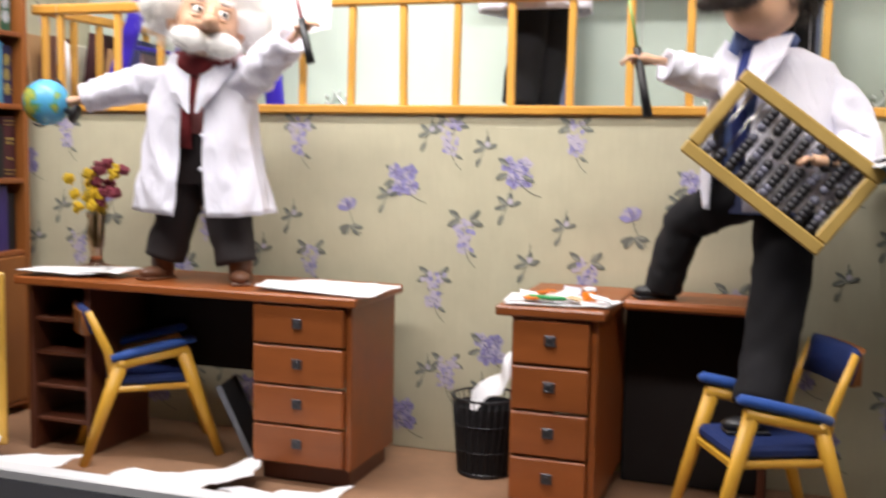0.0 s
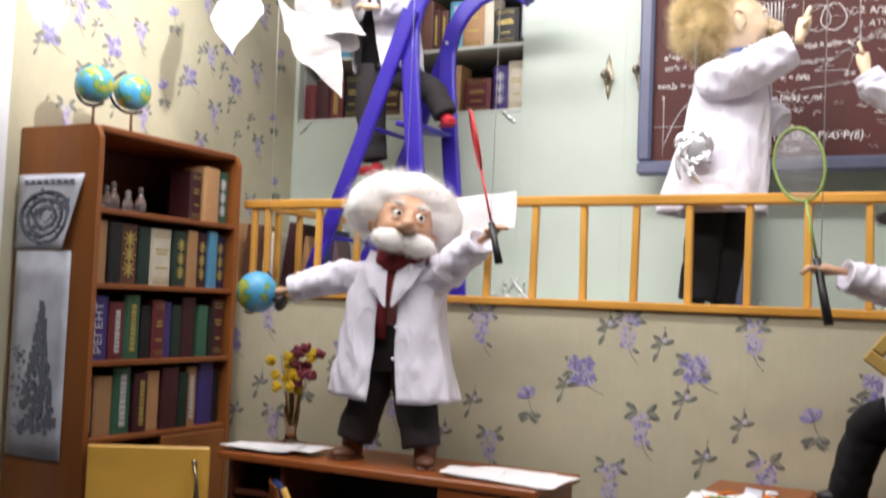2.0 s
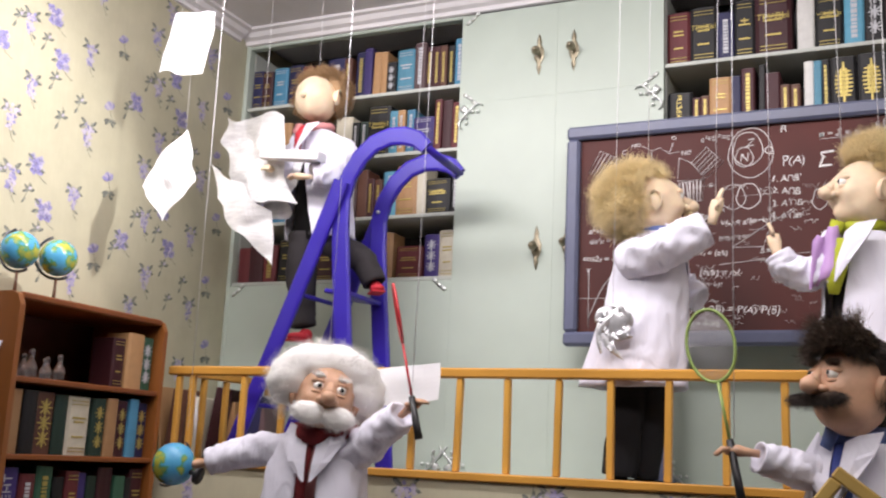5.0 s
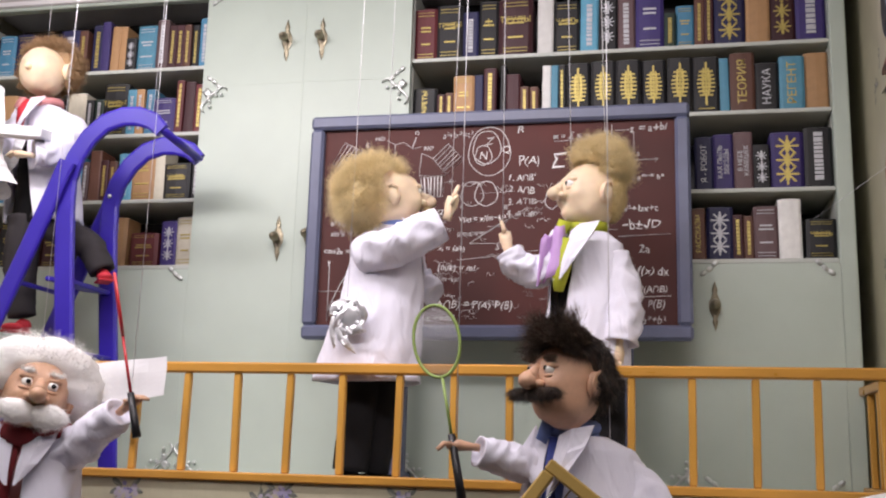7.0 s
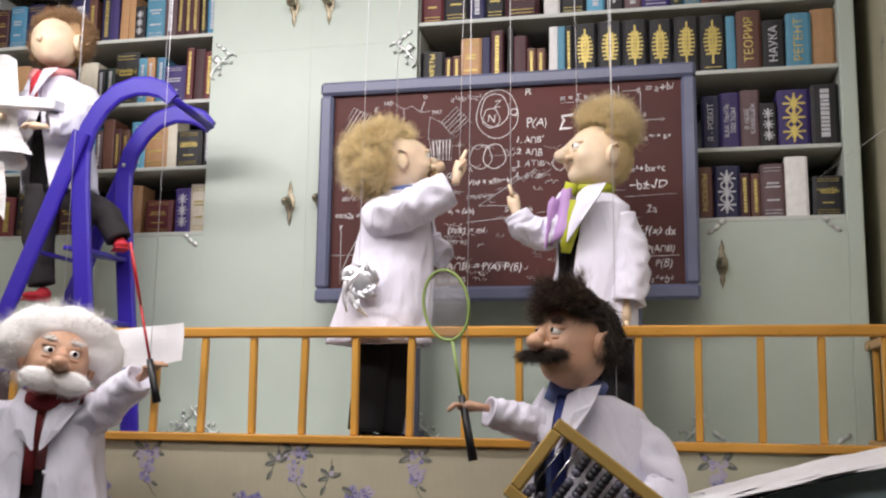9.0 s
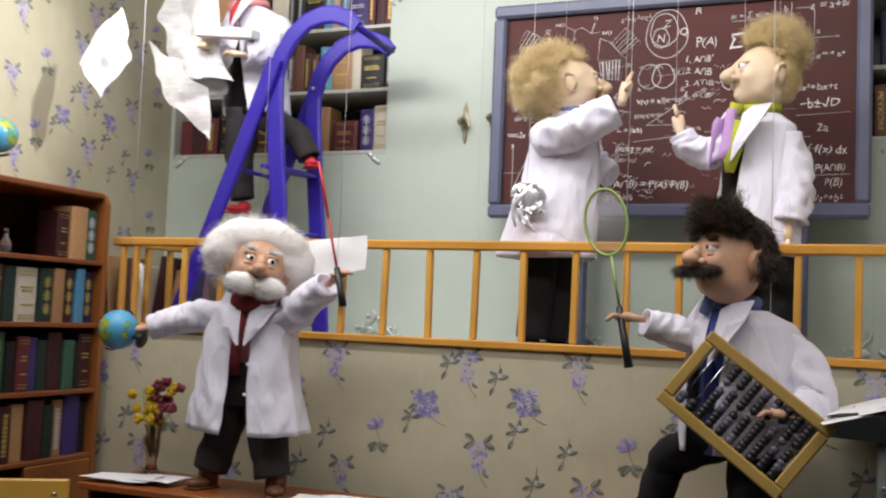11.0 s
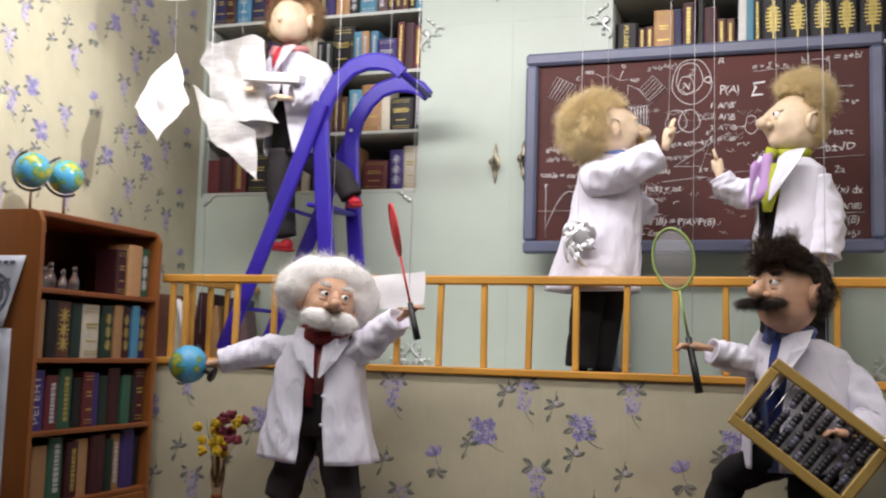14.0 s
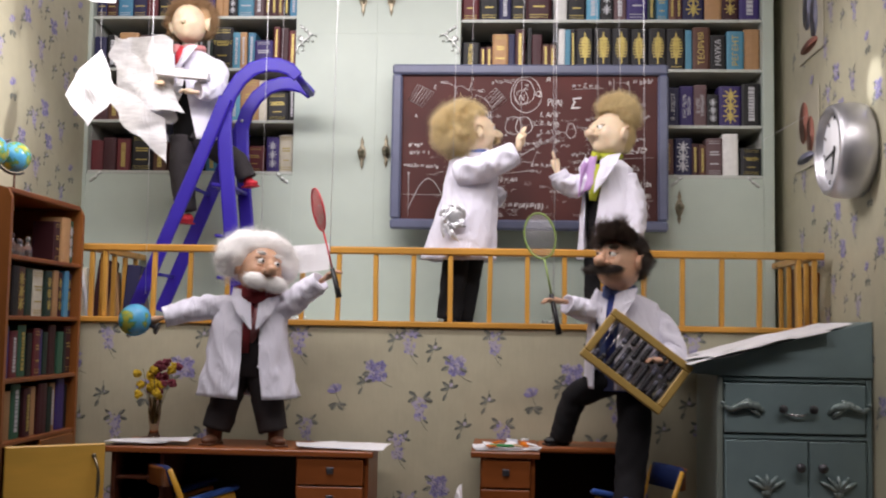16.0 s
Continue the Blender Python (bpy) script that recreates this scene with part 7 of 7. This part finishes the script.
for x, y, z, w, d, rx, ry, rz, m_, lb in ((-0.035, 1.775, 0.392, 0.030, 0.022, 18, 10, 20, PAPER, "small white card"), (-0.010, 1.800, 0.394, 0.034, 0.020, -14, -16, -30, ORANGE, "small orange card"), (0.025, 1.790, 0.393, 0.030, 0.024, 12, -12, 50, PAPER, "small white card"), (0.045, 1.770, 0.390, 0.026, 0.018, 4, 8, -15, BEIGE_CARD, "small tan card"), (0.088, 1.775, 0.392, 0.034, 0.022, 10, 14, 25, PAPER, "small white card"), (0.030, 1.825, 0.396, 0.030, 0.022, 24, 6, 5, PAPER_GREY, "small grey printed card")):
    solo("card", G().box(-w / 2, w / 2, -d / 2, d / 2, -0.0015, 0.0015, 0, 0.0006), m_, lb + " in the heap on the desk", "card", pose(x, y, z, rx, ry, rz), "cards on the desk")
sc = thing("scissors", "small scissors with orange plastic loops on the desk papers", "scissors", pose(0.005, 1.770, 0.3875, 0, 0, 10))
for s in (-1, 1):
    part("loop", G().tube([(-0.032 + 0.013 * math.cos(k), 0.010 * s + 0.008 * math.sin(k), 0.002) for k in [i * PI / 8 for i in range(17)]], 0.003, 0, 7), ORANGE, sc)
    part("blade", G().tube([(-0.018, 0.006 * s, 0.002), (0.045, -0.004 * s, 0.002)], [0.004, 0.001], 0, 6, 0.4), CHROME, sc)
solo("pen", G().tube([(-0.03, 0, 0), (0.03, 0, 0), (0.036, 0, 0)], [0.0042, 0.0042, 0.001], 0, 8), GREEN_PEN, "green felt pen on the desk papers", "pen", pose(0.0, 1.752, 0.391, 0, 0, -4))
ink = thing("paint_jar", "small orange paint jar on the desk papers", "jar", pose(0.065, 1.80, 0.3835))
part("body", G().lathe((0, 0, 0), ((0.012, 0), (0.013, 0.003), (0.013, 0.014), (0.011, 0.017)), 0, 16), ORANGE, ink)
part("lid", G().lathe((0, 0, 0.0172), ((0.0115, 0), (0.0115, 0.005)), 0, 16), PAPER, ink, "white lid")
# a dark portfolio leaning under the first desk
CLOUDY = mat("cloudy_plastic", (0.16, 0.17, 0.20), 0.4, var=0.2, scale=40, bump=0.05)
pf = thing("portfolio", "dark glossy portfolio with pale edges leaning under the desk", "portfolio", pose(-0.625, 1.905, 0.004, 0, -25, 14))
part("cover", G().box(-0.005, 0.005, -0.052, 0.052, 0.002, 0.168, 0, 0.002), BLACK_AND_LEDGE_SHADE, pf)
for y in (-0.0545, 0.0545):
    part("edge_strip", G().box(-0.006, 0.006, y - 0.0012, y + 0.0012, 0, 0.170, 0, 0.0015), CLOUDY, pf, "pale edge")

# ---- vase of dried flowers ----
vz = thing("flower_vase", "rosy glass vase on a stand with dried yellow and burgundy flowers", "vase", pose(-1.017, 1.90, 0.3645))
part("foot", G().lathe((0, 0, 0), ((0.040, 0), (0.042, 0.006), (0.036, 0.010), (0.030, 0.012)), 0, 22), BROWN_SHOE, vz, "turned wooden stand")
part("vase", G().lathe((0, 0, 0.0125), ((0.020, 0), (0.014, 0.010), (0.012, 0.025), (0.017, 0.05), (0.019, 0.075), (0.016, 0.095), (0.022, 0.112)), 0, 22, caps=False), VASE_GLASS, vz)
g = G()
for k in range(26):
    a, t = rnd.uniform(0, 6.28), rnd.uniform(0, 0.05)
    g.tube([(0.004 * math.cos(a), 0.004 * math.sin(a), 0.05), (t * math.cos(a) * 0.6, t * math.sin(a) * 0.6, 0.14), (t * math.cos(a), t * math.sin(a), 0.16 + rnd.uniform(0, 0.05))], 0.0011, 0, 4)
part("stem_bundle", g, STEM, vz)
for mm_, nn, zz in ((PETAL_Y, 17, 0.175), (PETAL_R, 15, 0.185)):
    for k in range(nn):
        a, t, z = rnd.uniform(0, 6.28), rnd.uniform(0.008, 0.060), zz + rnd.uniform(-0.045, 0.050)
        g = G()
        c = Vector((t * math.cos(a) + (0.02 if mm_ is PETAL_R else -0.006), t * math.sin(a) * 0.6, z))
        for j in range(16):
            d = Vector((rnd.gauss(0, 1), rnd.gauss(0, 1), rnd.gauss(0, 1))).normalized()
            g.ball(c + d * 0.008, (0.008, 0.0045, 0.006), 0, 5, pose(0, 0, 0, rnd.uniform(0, 180), rnd.uniform(0, 180), 0))
        part("blossom", g, mm_, vz)

# ---- clock and pictures on the side wall ----
CLOCK_STEEL = mat("satin_steel", (0.60, 0.60, 0.64), 0.40, 0.9, var=0.12, scale=30, bump=0.03)
ck = thing("wall_clock", "round brushed-steel wall clock with a white dial on the wallpaper", "clock", pose(XR - 0.002, 1.80, 1.220) @ Matrix.Diagonal((1.25, 1.10, 1.10, 1)))
part("case", G().lathe((0, 0, 0), ((0.10, 0), (0.118, -0.008), (0.122, -0.03), (0.120, -0.06), (0.114, -0.078), (0.104, -0.084), (0.100, -0.080), (0.098, -0.060)), 0, 40, "x"), CLOCK_STEEL, ck)
part("dial", G().lathe((0, 0, 0), ((0.0995, -0.0615), (0.0995, -0.0640)), 0, 40, "x"), PAPER, ck, "white dial")
for a, l_, w in ((200, 0.060, 0.004), (260, 0.075, 0.003)):
    part("pointer", G().box(-0.068, -0.066, -w, w, -0.012, l_, 0, 0.0005, pose(0, 0, 0, a, 0, 0)), BLACK_PLASTIC, ck)
for k in range(12):
    part("hour_mark", G().box(-0.0665, -0.064, -0.002, 0.002, 0.080, 0.092, 0, 0.0003, pose(0, 0, 0, k * 30, 0, 0)), BLACK_PLASTIC, ck)
RED_PRINT = mat("red_print", (0.50, 0.20, 0.15), 0.5, var=0.3, scale=50, bump=0.05)
BLUE_PRINT = mat("blue_print", (0.34, 0.35, 0.48), 0.5, var=0.3, scale=50, bump=0.05)
PALE_CARD = mat("pale_card", (0.52, 0.49, 0.38), 0.5, var=0.06, scale=20, bump=0.05)
for z0, z1, y0, y1, cols in ((1.255, 1.505, 2.20, 2.46, (RED_PRINT, RED_PRINT, BLUE_PRINT)), (1.615, 1.90, 2.15, 2.41, (BLUE_PRINT, BLUE_PRINT, RED_PRINT))):
    th = thing("wall_picture", "faded coloured picture of plain rounded shapes on the wallpaper", "picture", group="pictures on the side wall")
    part("card", G().box(XR - 0.006, XR - 0.0025, y0, y1, z0, z1, 0, 0.0005), PALE_CARD, th)
    for k, (a, b, ra, rb) in enumerate(((0.62, 0.62, 0.20, 0.28), (0.34, 0.42, 0.16, 0.24), (0.55, 0.14, 0.36, 0.07))):
        part("painted_shape", G().lathe((0, 0, 0), ((1.0, 0), (1.0, -0.001)), 0, 18, "x"), cols[k], th).matrix_basis = Matrix.Translation((XR - 0.0065 - 0.0004 * k, y0 + (y1 - y0) * a, z0 + (z1 - z0) * b)) @ Matrix.Diagonal((1, (y1 - y0) * ra, (z1 - z0) * rb, 1))

# ---- teal cupboard with a sloping drawing board ----
tc = thing("cupboard", "dark teal painted cupboard with scroll ornaments, drawer and two doors", "cupboard")
TX0, TX1, TY0, TY1, TZ = 0.585, XR - 0.003, 1.765, 2.07, 0.592
part("side_panel", G().box(TX0, TX0 + 0.016, TY0, TY1, 0, TZ, 0, 0.003), TEAL_SIDE, tc, "paler edge panel")
part("side_panel", G().box(TX1 - 0.016, TX1, TY0, TY1, 0, TZ, 0, 0.003), TEAL, tc)
part("top", G().box(TX0 + 0.016, TX1 - 0.016, TY0, TY1, TZ - 0.014, TZ, 0, 0.003), TEAL, tc)
part("back_panel", G().box(TX0 + 0.016, TX1 - 0.016, TY1 - 0.01, TY1, 0, TZ - 0.014), TEAL, tc)
part("rail", G().box(TX0 + 0.016, TX1 - 0.016, TY0 + 0.002, TY0 + 0.02, 0.424, 0.436), TEAL, tc)
part("base", G().box(TX0 + 0.016, TX1 - 0.016, TY0 + 0.01, TY1 - 0.01, 0, 0.05), TEAL, tc)
dr = part("drawer", G().box(TX0 + 0.019, TX1 - 0.019, TY0 - 0.006, TY0 + 0.016, 0.440, 0.574, 0, 0.003), TEAL, tc)
for x, s in ((0.655, 1), (0.93, -1)):
    g = G()
    g.tube([(x - 0.060 * s, TY0 - 0.010, 0.514), (x - 0.036 * s, TY0 - 0.016, 0.503), (x, TY0 - 0.018, 0.520), (x + 0.034 * s, TY0 - 0.016, 0.514), (x + 0.054 * s, TY0 - 0.010, 0.496)], [0.003, 0.008, 0.012, 0.009, 0.003], 0, 8)
    g.tube([(x + 0.01 * s, TY0 - 0.010, 0.508), (x + 0.03 * s, TY0 - 0.014, 0.498), (x + 0.042 * s, TY0 - 0.010, 0.486)], [0.004, 0.006, 0.002], 0, 8)
    g.ball((x - 0.058 * s, TY0 - 0.010, 0.520), 0.006, 0, 8)
    g.ball((x + 0.01 * s, TY0 - 0.010, 0.527), (0.010, 0.004, 0.008), 0, 8)
    part("scroll_ornament", g, TEAL_RELIEF, dr, "shiny teal scroll")
for x in (0.755, 0.835):
    part("knob", G().lathe((x, TY0 - 0.006, 0.507), ((0.006, 0), (0.006, -0.012), (0.012, -0.018), (0.011, -0.026), (0.004, -0.029)), 0, 14, "y"), STEEL_DK, dr)
part("pull", G().tube([(0.765, TY0 - 0.010, 0.494), (0.785, TY0 - 0.018, 0.490), (0.805, TY0 - 0.018, 0.490), (0.825, TY0 - 0.010, 0.494)], 0.003, 0, 8), CHROME, dr)
XD = 0.826
for x0, x1, kx in ((TX0 + 0.019, XD - 0.0015, XD - 0.026), (XD + 0.0015, TX1 - 0.019, XD + 0.032)):
    dd = part("door", G().box(x0, x1, TY0 - 0.006, TY0 + 0.012, 0.055, 0.421, 0, 0.003), TEAL, tc)
    part("knob", G().lathe((kx, TY0 - 0.006, 0.352), ((0.006, 0), (0.006, -0.012), (0.013, -0.018), (0.012, -0.027), (0.004, -0.030)), 0, 14, "y"), STEEL_DK, dd)
    xm = (x0 + x1) / 2
    g = G()
    for k in range(5):
        a = -0.9 + k * 0.45
        g.tube([(xm, TY0 - 0.009, 0.285), (xm + 0.03 * math.sin(a), TY0 - 0.014, 0.285 + 0.03 * math.cos(a)), (xm + 0.052 * math.sin(a * 1.25), TY0 - 0.009, 0.285 + 0.046 * math.cos(a))], [0.005, 0.006, 0.003], 0, 8)
    g.ball((xm, TY0 - 0.010, 0.283), (0.014, 0.006, 0.010), 0, 10)
    part("flower_ornament", g, TEAL_RELIEF, dd, "shiny teal flower relief")
db = thing("drawing_board", "sloping grey-green drawing board resting on the teal cupboard", "drawing board")
g = G()
g.loft([[Vector(p) for p in ((0.505, y, 0.598), (0.515, y, 0.622), (TX1, y, 0.745), (TX1, y, 0.5935), (0.60, y, 0.5935))] for y in (2.065, 1.7575)], 0, True, True, False)
part("board", g, TEAL, db)
for s in range(3):
    mm = pose(0.72 + 0.03 * s, 1.86 + 0.02 * s, 0.678 + 0.003 * s + 0.008 * s, 0, -14.2, -4 + 5 * s)
    crumple(lambda u, v, mm=mm: mm @ Vector(((u - 0.5) * 0.34, (v - 0.5) * 0.26, 0)), 9, 0.005, s + 2, label="white sheet of paper lying on the drawing board", group="papers on the drawing board")

for k, (x, y, a) in enumerate(((0.600, 1.84, 6), (0.625, 1.875, -7), (0.66, 1.83, 3))):
    mm = pose(x, y, 0.622 + (x - 0.515) * 0.255 + 0.008 + 0.003 * k, 0, -14.2, a)
    crumple(lambda u, v, mm=mm: mm @ Vector(((u - 0.5) * 0.23, (v - 0.5) * 0.27, 0)), 9, 0.007, k + 9, label="white sheet of paper lying on the drawing board", group="papers on the drawing board")

# ---- threads ----
def thread(a, b, hung="hanging from the ceiling"):
    solo("thread", G().tube([a, b], 0.0007, 0, 4), THREAD, "thin white thread " + hung, "thread", group="puppet threads")


for a in ((-0.110, 2.19, 1.44), (0.048, 2.145, 1.33), (-0.165, 2.105, 1.08), (0.155, 2.19, 1.265), (0.30, 2.23, 1.42), (0.375, 2.25, 1.43), (0.140, 1.785, 0.81), (0.40, 1.85, 0.80), (-0.70, 1.83, 0.97), (-0.498, 1.825, 0.87), (-1.02, 1.79, 0.79), (-1.085, 2.31, 1.80), (-1.19, 2.21, 1.58), (-1.30, 1.96, 1.88), (-1.252, 1.965, 1.552), (-0.76, 2.30, 1.57)):
    thread(a, (a[0] + rnd.uniform(-0.015, 0.015), a[1], ZC - 0.001))

# ---- odds and ends behind the end of the rail ----
for x, y, h, w, a, tone, lb in ((-1.495, 2.36, 0.205, 0.024, 5, "brown", "brown"), (-1.445, 2.40, 0.185, 0.022, -4, "cream", "cream"), (-1.400, 2.42, 0.215, 0.026, 7, "maroon", "maroon"), (-1.350, 2.44, 0.175, 0.022, -6, "tan", "light brown"), (-1.305, 2.46, 0.200, 0.024, 4, "navy", "navy"), (-1.262, 2.47, 0.165, 0.018, -8, "mauve", "greyish mauve")):
    solo("folder", G().box(-w, w, -0.055, 0.055, 0, h, 0, 0.003), COVER[tone], lb + " cardboard folder standing behind the rail", "folder", pose(x, y, ZB + 0.0085, 0, a, 12), "folders behind the rail")
solo("paper_roll", G().tube([(0, 0, 0), (0.02, 0.01, 0.10), (0.035, 0.01, 0.19)], 0.007, 0, 10), PAPER, "thin white paper roll leaning behind the rail", "paper roll", pose(-1.405, 2.33, ZB + 0.010, 0, -22, 0))
for y, h, w, m_, lb in ((2.47, 0.215, 0.05, CHERRY_DK_AND_SHADED, "dark brown frame leaning on the wall behind the rail"), (2.36, 0.215, 0.045, COVER["tan"], "light brown board leaning on the wall behind the rail"), (2.26, 0.185, 0.04, COVER["mauve"], "greyish board leaning on the wall behind the rail")):
    solo("leaning_board", G().box(-0.004, 0.004, -w, w, 0, h, 0, 0.002), m_, lb, "board", pose(-1.525, y, ZB + 0.0055, 0, -6, 0), "boards behind the rail")
for y, h, w, a in ((2.40, 0.225, 0.10, 5), (2.30, 0.20, 0.07, 7)):
    th = thing("leaning_board", "brown wooden board leaning on the wall behind the rail", "board", pose(0.972, y, ZB + 0.0055, 0, a, 0), "boards behind the rail")
    part("board", G().box(-0.005, 0.005, -w, w, 0, h, 0, 0.002), CHERRY_DK_AND_SHADED, th)
    part("edge_strip", G().box(-0.008, 0.007, -w - 0.004, -w - 0.0005, 0, h, 0, 0.001), CHERRY, th)
thread((0.86, 2.585, 1.362), (XR - 0.001, 2.32, 1.432), "stretched from the cabinet to the wall")
